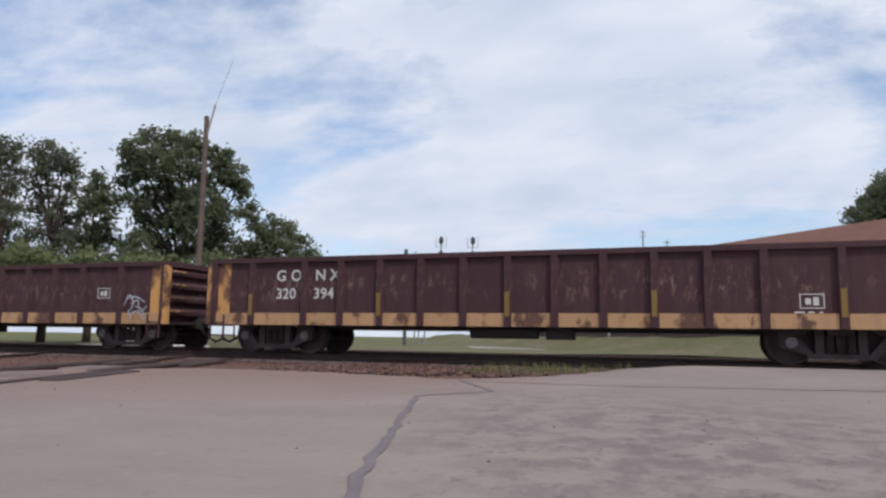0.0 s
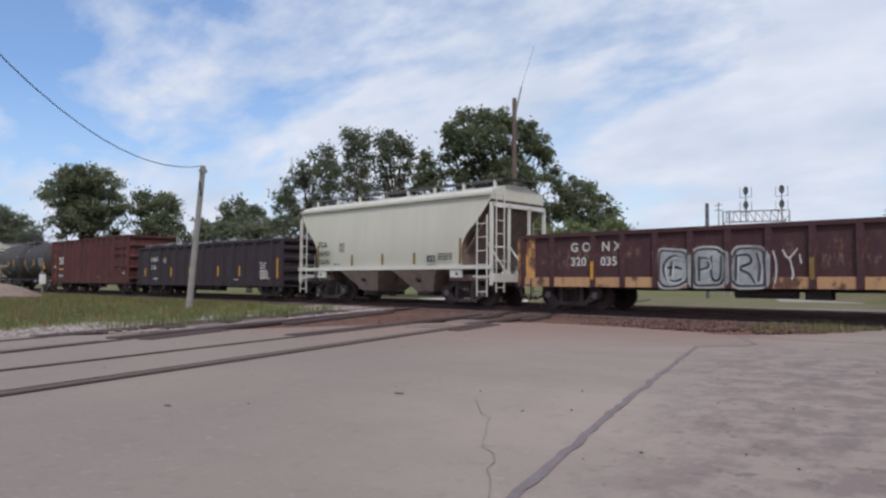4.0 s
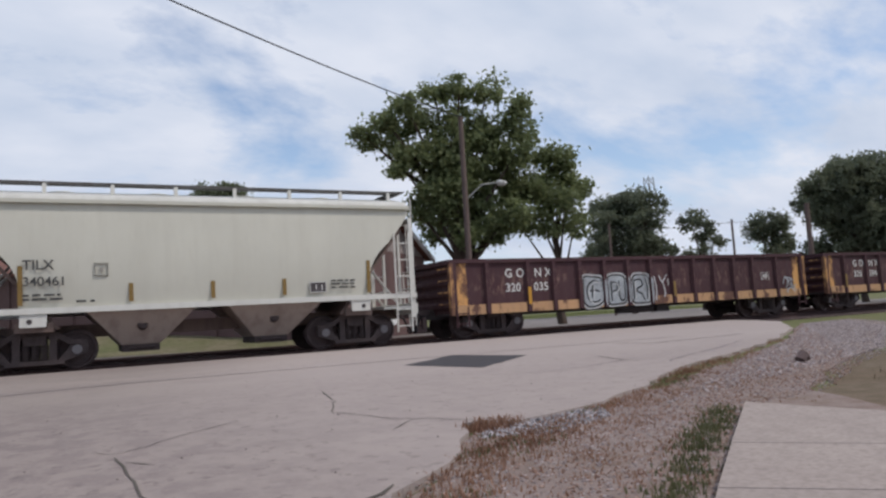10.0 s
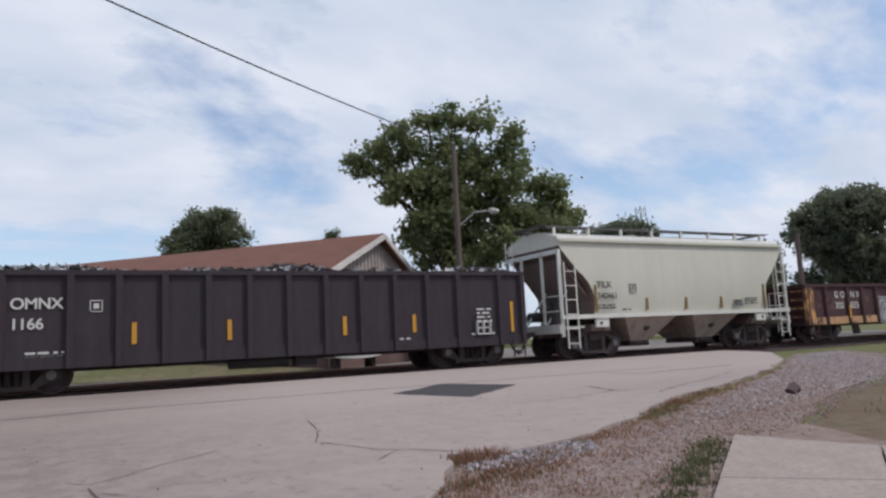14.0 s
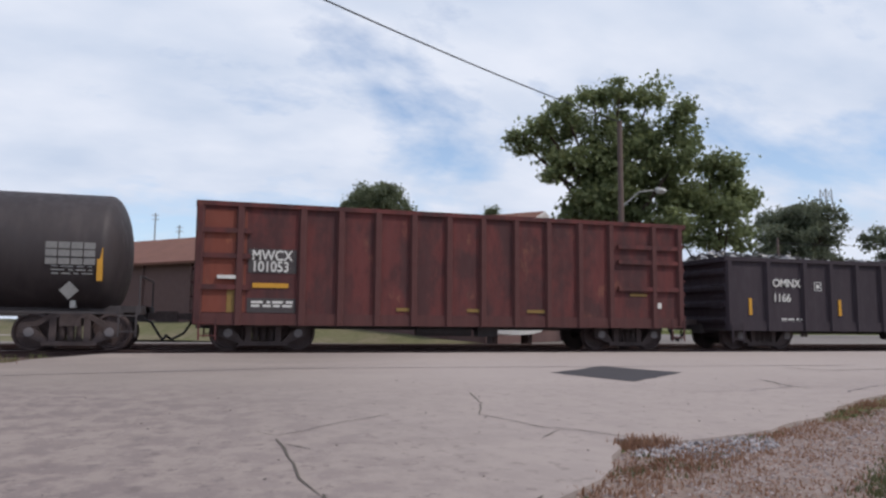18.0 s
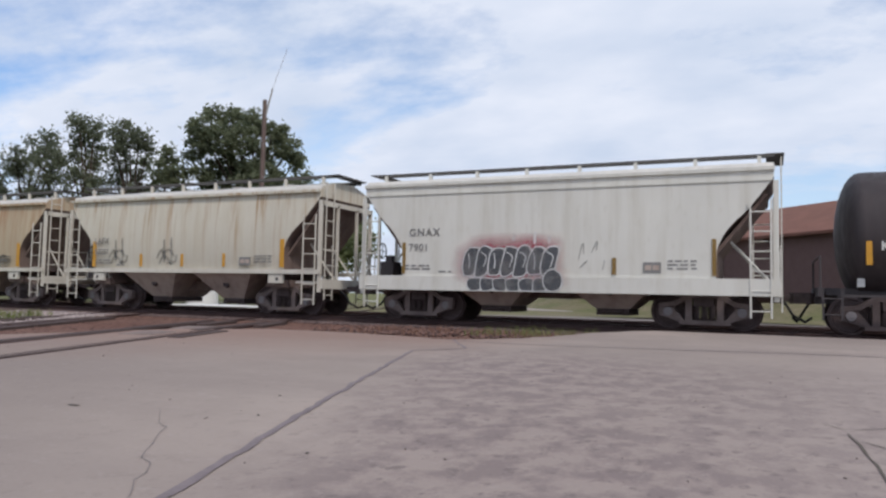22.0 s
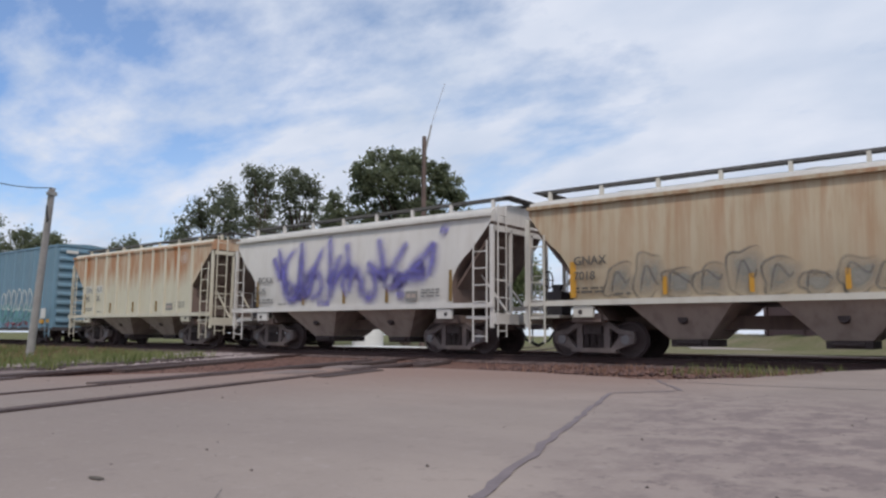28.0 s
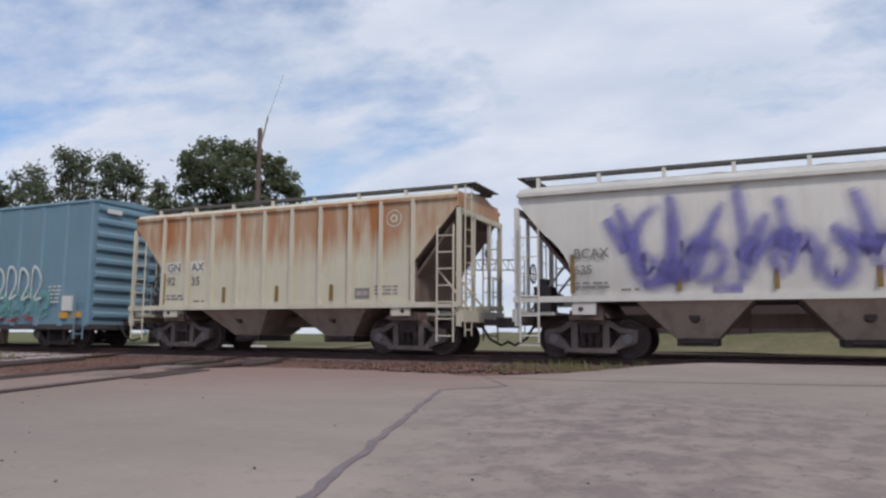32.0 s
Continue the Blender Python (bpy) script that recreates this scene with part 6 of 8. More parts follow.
def four_hoppers():
    car, half, edge, zs, ze, w = hopper("covered_hopper_car", "light grey covered hopper car with red and black graffiti", -105.6, -94.0, M["gnax"], M["gnax"], ("GNAX", "7901"), deep_sill=True, curved=False, ink=M["ink_pale"], strips="amber", roof=M["hopper_roof"])
    bm = B()
    for s in (-1, 1):
        box(bm, -half + 0.15, half - 0.15, s * (w + 0.0), s * (w + 0.03), ze - 0.30, ze - 0.24)
    part("side_seam", bm, M["gnax"], car)
    gx = -half + 3.42
    blob("graffiti_background", bubble(gx + 1.4, 1.72, 1.72, 0.80, 0, 0.0, 5, 44, 0.05, 0.5), M["pink"], car, -w - 0.068, "soft-edged red spray-painted background")
    xs = [0.22 + 0.385 * k for k in range(7)]
    for layer, (grow, mat, lab) in enumerate(((0.045, "whitespray", "white graffiti outline"), (0.0, "greyspray", "dark grey bubble graffiti letter"))):
        for k, x in enumerate(xs):
            h = 0.40 + 0.03 * math.sin(k * 2.1)
            blob("graffiti_letter", bubble(gx + x, 1.72, 0.20, h, grow, 0.22, k), M[mat], car, -w - 0.071 - 0.003 * k - 0.0015 * layer, lab)
            if k < 6:
                blob("graffiti_letter", bubble(gx + x + 0.12, 1.08, 0.20, 0.17, grow * 0.7, 0.0, k + 20), M[mat], car, -w - 0.071 - 0.003 * k - 0.0015 * layer, lab)
        blob("graffiti_letter", bubble(gx + 2.62, 1.2, 0.26, 0.29, grow, 0.0, 40, e=1.0, lump=0.02), M[mat], car, -w - 0.094 - 0.0015 * layer, lab)
    spray("graffiti_line", [[(gx + x - 0.06, 1.95), (gx + x - 0.02, 1.7), (gx + x - 0.05, 1.5)] for x in (xs[0], xs[2], xs[5])] + [[(gx + x - 0.08, 1.98), (gx + x + 0.1, 1.85), (gx + x + 0.02, 1.55)] for x in (xs[1], xs[3], xs[4], xs[6])], 0.035, M["whitespray"], car, -w - 0.096)
    spray("graffiti_drip", [[(gx + 1.5, 2.25), (gx + 1.52, 2.48)], [(gx + 2.1, 2.2), (gx + 2.12, 2.52)], [(gx + 2.5, 2.2), (gx + 2.52, 2.4)]], 0.07, M["whitespray"], car, -w - 0.072)
    spray("graffiti_tag", [[(gx + 3.3, 1.75), (gx + 3.42, 2.2), (gx + 3.45, 1.9)], [(gx + 3.65, 1.95), (gx + 3.8, 2.25), (gx + 3.78, 2.0)], [(gx + 3.35, 1.55), (gx + 3.55, 1.75)], [(gx + 3.95, 1.5), (gx + 4.0, 1.75)]], 0.05, M["smoke"], car, -w - 0.02)

    car, half, edge, zs, ze, w = hopper("covered_hopper_car", "dusty beige covered hopper car with yellow reflectors", -118.5, -107.05, M["lafx"], M["lafx_sill"], ("LAFX", "50251"), strips="yellow", ink=M["ink_pale"], roof=M["hopper_roof"])
    def side(z):
        t = min(max((z - zs) / (ze - zs), 0), 1)
        return -(w + 0.10 * math.sin(math.pi * t ** 0.8) - 0.06) - 0.012
    for cx in (-half + 2.55, -half + 4.9):
        spray("graffiti_tag", [[(cx + a, zs + b) for a, b in q] for q in ([(-0.35, 0.45), (-0.1, 0.75), (0.05, 0.4)], [(-0.25, 0.25), (0.0, 0.55), (0.3, 0.3)], [(0.0, 0.3), (0.02, 0.7), (0.0, 1.15)], [(0.3, 0.2), (0.35, 0.6), (0.33, 1.2)], [(-0.1, 0.6), (0.25, 0.75), (0.5, 0.5)], [(0.1, 0.3), (0.5, 0.35), (0.6, 0.6)])], 0.15, M["smoke"], car, side, "faded grey graffiti scribble", 4)

    car, half, edge, zs, ze, w = hopper("covered_hopper_car", "tan rust-stained covered hopper car with grey graffiti", -131.5, -119.8, M["g7018"], M["lafx_sill"], ("GNAX", "7018"), strips="yellow", ink=M["ink_dull"], roof=M["hopper_roof"])
    x0 = -half + 2.35
    rnd = random.Random(12)
    for k in range(10):
        cx, h = x0 + 0.42 + 0.74 * k, 0.42 + 0.12 * math.sin(k * 1.9)
        if k > 5:
            h *= 0.75
        rim = bubble(cx, zs + 0.12 + h, 0.40, h, 0, 0.15, k + 50, lump=0.12, e=0.75)
        blob("graffiti_letter", rim, M["palespray"], car, lambda z: side(z) - 0.003, "pale grey graffiti letter")
        spray("graffiti_line", [rim[4:26]], 0.10, M["smoke"], car, lambda z: side(z) - 0.008, "dark graffiti outline", k)
        q = [(cx - 0.25, zs + 0.2), (cx - 0.1 + rnd.uniform(-0.1, 0.1), zs + 0.35 + h), (cx + 0.15, zs + 0.5), (cx + 0.25, zs + 0.2 + h * rnd.uniform(0.2, 1.4))]
        spray("graffiti_line", [q], 0.085, M["smoke"], car, lambda z: side(z) - 0.011, "dark graffiti outline", k)

    car, half, edge, zs, ze, w = hopper("covered_hopper_car", "grey-white covered hopper car with large violet graffiti", -144.25, -132.5, M["bcax"], M["bcax"], ("BCAX", "635"), ink=M["ink_pale"], roof=M["hopper_roof"])
    first = [[(-3.57, 3.27), (-3.13, 2.44)], [(-3.35, 3.6), (-2.91, 2.43), (-2.76, 1.89)], [(-2.33, 3.51), (-2.76, 3.21), (-2.98, 2.57), (-2.76, 1.83), (-2.36, 1.86), (-2.16, 2.42), (-2.1, 3.67)], [(-2.16, 3.77), (-2.05, 2.95), (-2.02, 1.73)], [(-1.01, 3.49), (-1.49, 2.6), (-2.05, 1.99), (-2.76, 2.43)], [(-1.91, 2.52), (-1.35, 2.66), (-1.05, 2.33), (-1.15, 1.91), (-1.63, 1.73)], [(-0.74, 3.86), (-0.61, 2.64), (-0.67, 1.63)], [(-0.12, 3.2), (-0.44, 2.58), (-0.74, 2.2)], [(-0.57, 1.73), (-0.3, 2.38), (0.11, 2.69), (0.39, 2.59), (-0.02, 2.25), (0.14, 1.73)], [(0.24, 1.83), (0.37, 2.37), (0.62, 2.61), (0.77, 2.34), (0.75, 1.68)], [(0.09, 3.56), (0.19, 2.87), (0.14, 2.38)], [(0.94, 2.48), (0.87, 2.0), (1.12, 1.68), (1.44, 1.99), (1.37, 2.45), (0.97, 2.56)]]
    second = [[(1.49, 3.62), (1.73, 2.83), (1.85, 1.96)], [(1.59, 2.45), (2.21, 2.46), (2.47, 2.26), (2.21, 2.03), (1.83, 1.99)], [(2.74, 3.38), (2.33, 2.81), (2.07, 2.44)], [(2.09, 1.99), (2.79, 2.42), (3.47, 2.96), (3.78, 3.33)], [(3.78, 3.33), (3.72, 2.77), (3.58, 2.26)], [(3.58, 2.26), (2.91, 2.26), (2.31, 2.2)], [(3.98, 3.72), (4.26, 3.57)], [(2.31, 1.8), (2.63, 1.77)], [(-2.76, 1.7), (-1.77, 1.86)], [(-1.28, 1.56), (-0.67, 1.56)], [(3.36, 2.78), (3.02, 2.5), (3.47, 2.43)], [(-1.77, 1.76), (-1.49, 2.28), (-1.42, 2.6)], [(1.06, 2.85), (1.49, 2.53), (1.97, 2.34)]]
    strokes = first + second
    spray("graffiti_mist", strokes, 0.7, M["purple_mist"], car, lambda z: side(z) - 0.002, "soft violet overspray")
    spray("graffiti", strokes, 0.36, M["purple"], car, lambda z: side(z) - 0.018, "large sprayed violet graffiti stroke")

    car, half, edge, zs, ze, w = hopper("ribbed_hopper_car", "cream ribbed covered hopper car streaked with orange rust", -157.1, -145.65, M["g9235"], M["g9235_trim"], ("GNAX", "9235"), cut="straight", ribs=True, curved=False, roof=M["g9235_trim"], ink=M["ink_pale"])
    bm = B()
    for r0, r1 in ((0.23, 0.205), (0.11, 0.06)):
        n = 24
        a = [bm.verts.new((3.77 + r0 * math.cos(6.2832 * k / n), -w - 0.012, 3.62 + r0 * math.sin(6.2832 * k / n))) for k in range(n)]
        b = [bm.verts.new((3.77 + r1 * math.cos(6.2832 * k / n), -w - 0.012, 3.62 + r1 * math.sin(6.2832 * k / n))) for k in range(n)]
        for k in range(n):
            bm.faces.new((a[k], a[(k + 1) % n], b[(k + 1) % n], b[k]))
    part("emblem", bm, M["gnax"], car, "pale round emblem")


four_hoppers()


# 7: blue box cars
def boxcar(s0, s1, graffiti):
    car = new_car("box_car", "faded blue high box car with corrugated ends" + (" and graffiti" if graffiti else ""), s0, s1)
    half, w, z0, z1 = (s1 - s0) / 2, 1.5, 0.75, 4.92
    bm = B()
    box(bm, -half + 0.05, half - 0.05, -w, w, z0, z1)
    prism(bm, [(-w - 0.05, z1), (w + 0.05, z1), (w, z1 + 0.08), (0, z1 + 0.2), (-w, z1 + 0.08)], -half, half, "x")
    part("body", bm, M["blue"], car)
    n = 15
    me = None
    for k in range(n):
        x = -half + 0.25 + (2 * half - 0.5) * k / (n - 1)
        if abs(x) < 1.6:
            continue
        if me is None:
            bm = B()
            prism(bm, [(-0.14, 0), (0.14, 0), (0.08, 0.06), (-0.08, 0.06)], z0, z1 - 0.05)
            for v in bm.verts:
                v.co.y, v.co.z = v.co.z, v.co.y
            me = mesh("side_post", bm, M["blue"])
        for s in (-1, 1):
            shared("side_post", me, car, pose(x, s * w, 0, 0, 0, 0 if s > 0 else 180))
    bm = B()
    box(bm, -1.55, 1.55, -w - 0.09, -w, z0 + 0.1, z1 - 0.15)
    d = part("door", bm, M["blue"], car)
    for k in range(6):
        bm = B()
        box(bm, -1.5, 1.5, -w - 0.12, -w - 0.088, z0 + 0.3 + k * 0.62, z0 + 0.42 + k * 0.62)
        part("door_rib", bm, M["blue"], d)
    for x in (-0.8, 0.8):
        bm = B()
        tube(bm, [(x, -w - 0.15, z0), (x, -w - 0.15, z1 - 0.2)], 0.03, 6)
        part("locking_bar", bm, M["galv"], d)
    for s in (-1, 1):
        for k in range(9):
            z = z0 + 0.2 + k * 0.45
            bm = B()
            prism(bm, [(s * (half - 0.06), z), (s * (half + 0.04), z + 0.1), (s * (half + 0.04), z + 0.2), (s * (half - 0.06), z + 0.3)], -w + 0.1, w - 0.1)
            part("end_rib", bm, M["blue"], car)
    bm = B()
    box(bm, half + 0.01, half + 0.06, -1.1, -0.5, z1 - 0.35, z1 - 0.2)
    part("sign_plate", bm, M["white"], car)
    for x in (half - 0.55, half - 1.2, -half + 0.5):
        bm = B()
        box(bm, x - 0.18, x + 0.18, -w - 0.075, -w, z0 + 0.25, z0 + 0.45)
        part("reflector", bm, M["yellow"], car)
    for s in (-1, 1):
        bm = B()
        ladder(bm, s * (half - 0.4), -w - 0.1, 0.3, 1.9, 0.42, "x")
        part("ladder", bm, M["blue"], car)
        bm = B()
        ladder(bm, s * (half + 0.05), 1.0, 0.4, z1, 0.42, "y")
        part("ladder", bm, M["blue"], car)
    bm = B()
    bars(bm, half - 2.0, half - 1.4, 2.1, -w - 0.066, 5, 0.05, 3, 0.13)
    box(bm, half - 1.3, half - 0.85, -w - 0.07, -w, 1.25, 1.75)
    tagged(part("stencil", bm, M["white"], car), kind="stuff")
    bm = B()
    box(bm, -half + 0.1, half - 0.1, -0.3, 0.3, 0.7, 0.95)
    box(bm, -half + 0.02, half - 0.02, -w - 0.02, w + 0.02, z0 - 0.12, z0 + 0.05)
    part("underframe", bm, M["black"], car)
    if graffiti:
        spray("graffiti", wavy(half, half - 6.2, half - 1.9, z0 + 0.3, z0 + 1.2, 6, 3), 0.34, M["turq"], car, -w - 0.068, "turquoise and pale graffiti along the lower side")
        spray("graffiti_outline", wavy(half, half - 6.2, half - 2.3, z0 + 0.9, z0 + 2.0, 6, 5), 0.11, M["whitespray"], car, -w - 0.07)
        spray("graffiti_shadow", wavy(half, half - 5.6, half - 2.6, z0 + 0.1, z0 + 0.4, 4, 6), 0.12, M["pink"], car, -w - 0.072)
    truck(car, -(half - 2.1))
    truck(car, half - 2.1)
    couplers(car, half, 0.7)


boxcar(-176.0, -158.95, True)
boxcar(-193.6, -177.5, False)
# ---- poles, wires, building, signals ----
def sky_point(az, el, dist, eye=(0.0, 0.0, 0.911)):
    """The point at a bearing (degrees left of +y), an elevation and a ground distance from the eye."""
    a = radians(az)
    return Vector((eye[0] - math.sin(a) * dist, eye[1] + math.cos(a) * dist, eye[2] + dist * math.tan(radians(el))))


def pole(name, base, top, r0, r1, mat, label, extras=None, group=""):
    t = thing(name, label, "pole", group)
    bm = B()
    b, tp = Vector(base), Vector(top)
    tube(bm, [b.lerp(tp, k / 6) for k in range(7)], r0, 10, r1)
    part("shaft", bm, mat, t, smooth=40)
    if extras:
        extras(t, tp)
    return t


def wire(a, b, sag, r, label):
    a, b = Vector(a), Vector(b)
    bm = B()
    tube(bm, [a.lerp(b, k / 24) - Vector((0, 0, sag * 4 * (k / 24) * (1 - k / 24))) for k in range(25)], r, 6)
    return tagged(new("overhead_cable", mesh("overhead_cable", bm, M["cable"], True)), label, "cable", "overhead cables")


def lean_extras(t, tp):
    bm = B()
    box(bm, tp.x - 0.05, tp.x + 0.05, tp.y - 0.13, tp.y + 0.13, tp.z - 0.22, tp.z - 0.12)
    part("bracket", bm, M["galv"], t)
    bm = B()
    tube(bm, [tp + Vector((0.02, -0.12, -0.55)), tp + Vector((0.16, -0.18, -0.75)), tp + Vector((0.18, -0.14, -0.95)), tp + Vector((0.02, -0.1, -1.0))], 0.03, 6)
    part("cable_loop", bm, M["cable"], t)


LEAN_TOP = (-22.8, 11.59, 4.82)
pole("leaning_pole", (-24.2, 11.9, BASE - 0.1), LEAN_TOP, 0.12, 0.09, M["grey_pole"], "weathered silver-grey pole leaning over the grass", lean_extras)
wire(LEAN_TOP, (-10.5, -4.5, 13.74), 3.44, 0.013, "black cable sagging from the leaning pole")


def mast_extras(t, tp):
    bm = B()
    d = Vector((0.62, 0.2, 0))
    tube(bm, [tp + Vector((0.1, 0, -1.0)), tp + d * 0.7 + Vector((0, 0, 0.7))], 0.05, 6)
    tube(bm, [tp + d * 0.7 + Vector((0, 0, 0.7)), tp + d * 2.0 + Vector((0, 0, 3.2))], 0.014, 5)
    tube(bm, [tp + Vector((0, 0, -0.8)), tp + d * 0.55 + Vector((0, 0, 0.2))], 0.03, 5)
    part("antenna", bm, M["grey_pole"], t)


PM = sky_point(38.65, 14.55, 45.2)
pole("antenna_pole", (PM.x, PM.y, BASE - 0.1), PM, 0.17, 0.13, M["wood_pole"], "tall brown wooden pole with a slanted whip antenna", mast_extras)


def lamp_extras(t, tp):
    bm = B()
    h = sky_point(-33.0, 10.2, 36.6)
    a = Vector((tp.x, tp.y, h.z - 0.9))
    tube(bm, [a, a.lerp(h, 0.5) + Vector((0, 0, 0.35)), h], 0.045, 6)
    arm = part("arm", bm, M["galv"], t)
    bm = B()
    loft(bm, [[(h.x + dx + s * math.cos(k), h.y + s * math.sin(k), h.z + dz) for k in (j * math.pi / 4 for j in range(8))] for dx, s, dz in ((0, 0.1, 0.12), (0.1, 0.26, 0.05), (0.15, 0.28, -0.05), (0.15, 0.18, -0.15))])
    part("lamp_head", bm, M["white"], arm, "white lamp head")


PL = sky_point(-30.2, 15.5, 36)
pole("street_lamp_pole", (PL.x, PL.y, BASE - 0.1), PL, 0.17, 0.12, M["wood_pole"], "brown utility pole carrying a curved lamp arm", lamp_extras)
wire(PL, (-30, -5, 10.57), 1.25, 0.026, "thick black cable crossing the sky")
for az, el, d, r in ((-55.15, 6.4, 62, 0.22), (-50.1, 5.8, 70, 0.12), (-41.2, 6.3, 66, 0.12)):
    p = sky_point(az, el, d)
    pole("utility_pole", (p.x, p.y, BASE - 0.1), p, r, r * 0.8, M["wood_pole"], "weathered brown wooden utility pole", None, "distant utility poles")
w0, w1, w2 = sky_point(-41.2, 6.0, 66), sky_point(-50.1, 5.6, 70), sky_point(-55.15, 6.1, 62)
wire(w0, w1, 0.3, 0.02, "thin wire between distant poles")
wire(w1, w2, 0.3, 0.02, "thin wire between distant poles")
p = sky_point(24.0, 6.15, 58)
pole("steel_post", (p.x, p.y, BASE - 0.1), p, 0.14, 0.14, M["signal"], "dark steel post beyond the tracks")
p = sky_point(23.1, 6.2, 75)


def cross_extras(t, tp):
    bm = B()
    for k in range(2):
        box(bm, tp.x - 0.4, tp.x + 0.4, tp.y - 0.03, tp.y + 0.03, tp.z - 0.3 - k * 0.5, tp.z - 0.22 - k * 0.5)
    part("crossarm", bm, M["lattice"], t)


pole("line_post", (p.x, p.y, BASE - 0.1), p, 0.08, 0.06, M["lattice"], "grey post with short cross arms", cross_extras)
for az, el in ((5.9, 7.9), (4.2, 7.1)):
    p = sky_point(az, el, 90)
    pole("line_post", (p.x, p.y, BASE - 0.1), p, 0.1, 0.08, M["lattice"], "grey post with short cross arms", cross_extras)


def signal_bridge():
    d = 70.0
    a, b = sky_point(22.6, 5.5, d), sky_point(18.6, 5.5, d)
    t = thing("signal_bridge", "grey lattice signal bridge with two tall signal masts", "signal")
    up = Vector((0, 0, 1))
    for q in (a, b):
        bm = B()
        for dx in (-0.3, 0.3):
            tube(bm, [Vector((q.x + dx, q.y, BASE)), Vector((q.x + dx, q.y, q.z))], 0.07, 6)
        for k in range(6):
            z = BASE + (q.z - BASE) * k / 6
            tube(bm, [Vector((q.x - 0.3, q.y, z)), Vector((q.x + 0.3, q.y, z + 0.9))], 0.04, 4)
        part("tower_leg", bm, M["lattice"], t)
    bm = B()
    for dz in (0, -0.95):
        tube(bm, [a + up * dz, b + up * dz], 0.06, 6)
    for k in range(8):
        p0, p1 = a.lerp(b, k / 8), a.lerp(b, (k + 1) / 8)
        tube(bm, [p0, p1 - up * 0.95], 0.035, 4)
        tube(bm, [p0, p0 - up * 0.95], 0.035, 4)
    part("girder", bm, M["lattice"], t)
    bm = B()
    for k in range(9):
        p0 = a.lerp(b, k / 8)
        tube(bm, [p0, p0 + up * 0.0 + Vector((0, -0.8, 0.0))], 0.03, 4)
    part("walkway", bm, M["lattice"], t)
    for az in (21.25, 18.85):
        q = sky_point(az, 7.3, d - 0.5)
        bm = B()
        tube(bm, [Vector((q.x, q.y, a.z - 0.9)), q], 0.06, 6)
        mast = part("signal_mast", bm, M["lattice"], t)
        for el in (7.0, 5.95):
            c = sky_point(az, el, d - 0.9)
            bm = B()
            ring = [(0.22 * math.cos(k * math.pi / 8), 0.38 * math.sin(k * math.pi / 8)) for k in range(16)]
            prism(bm, [(c.x + x, c.z + z) for x, z in ring], c.y - 0.03, c.y + 0.03)
            for dz in (-0.3, 0, 0.3):
                tube(bm, [Vector((c.x, c.y - 0.05, c.z + dz * 0.6)), Vector((c.x, c.y - 0.28, c.z + dz * 0.6))], 0.09, 10)
            part("signal_head", bm, M["signal"], mast)
            bm = B()
            for s in (-1, 1):
                tube(bm, [Vector((c.x + s * 0.5, c.y, c.z - 0.6)), Vector((c.x + s * 0.5, c.y, c.z + 0.3))], 0.03, 4)
            tube(bm, [Vector((c.x - 0.5, c.y, c.z - 0.6)), Vector((c.x + 0.5, c.y, c.z - 0.6))], 0.03, 4)
            part("head_cage", bm, M["lattice"], mast)


signal_bridge()


def lattice_tower():
    p = sky_point(-44.4, 9.6, 120)
    t = thing("lattice_tower", "distant pale lattice tower above the trees", "tower")
    bm = B()
    h0, w0, w1 = BASE, 1.6, 0.5
    for k in range(12):
        za, zb = h0 + (p.z - h0) * k / 12, h0 + (p.z - h0) * (k + 1) / 12
        wa, wb = w0 + (w1 - w0) * k / 12, w0 + (w1 - w0) * (k + 1) / 12
        for s in (-1, 1):
            for q in (-1, 1):
                tube(bm, [(p.x + s * wa, p.y + q * wa, za), (p.x + s * wb, p.y + q * wb, zb)], 0.08, 4)
            tube(bm, [(p.x - s * wa, p.y - wa, za), (p.x + s * wb, p.y - wb, zb)], 0.05, 4)
            tube(bm, [(p.x - wa, p.y - s * wa, za), (p.x - wb, p.y + s * wb, zb)], 0.05, 4)
        tube(bm, [(p.x - wa, p.y - wa, za), (p.x + wa, p.y - wa, za)], 0.05, 4)
    part("lattice", bm, M["lattice"], t)


lattice_tower()


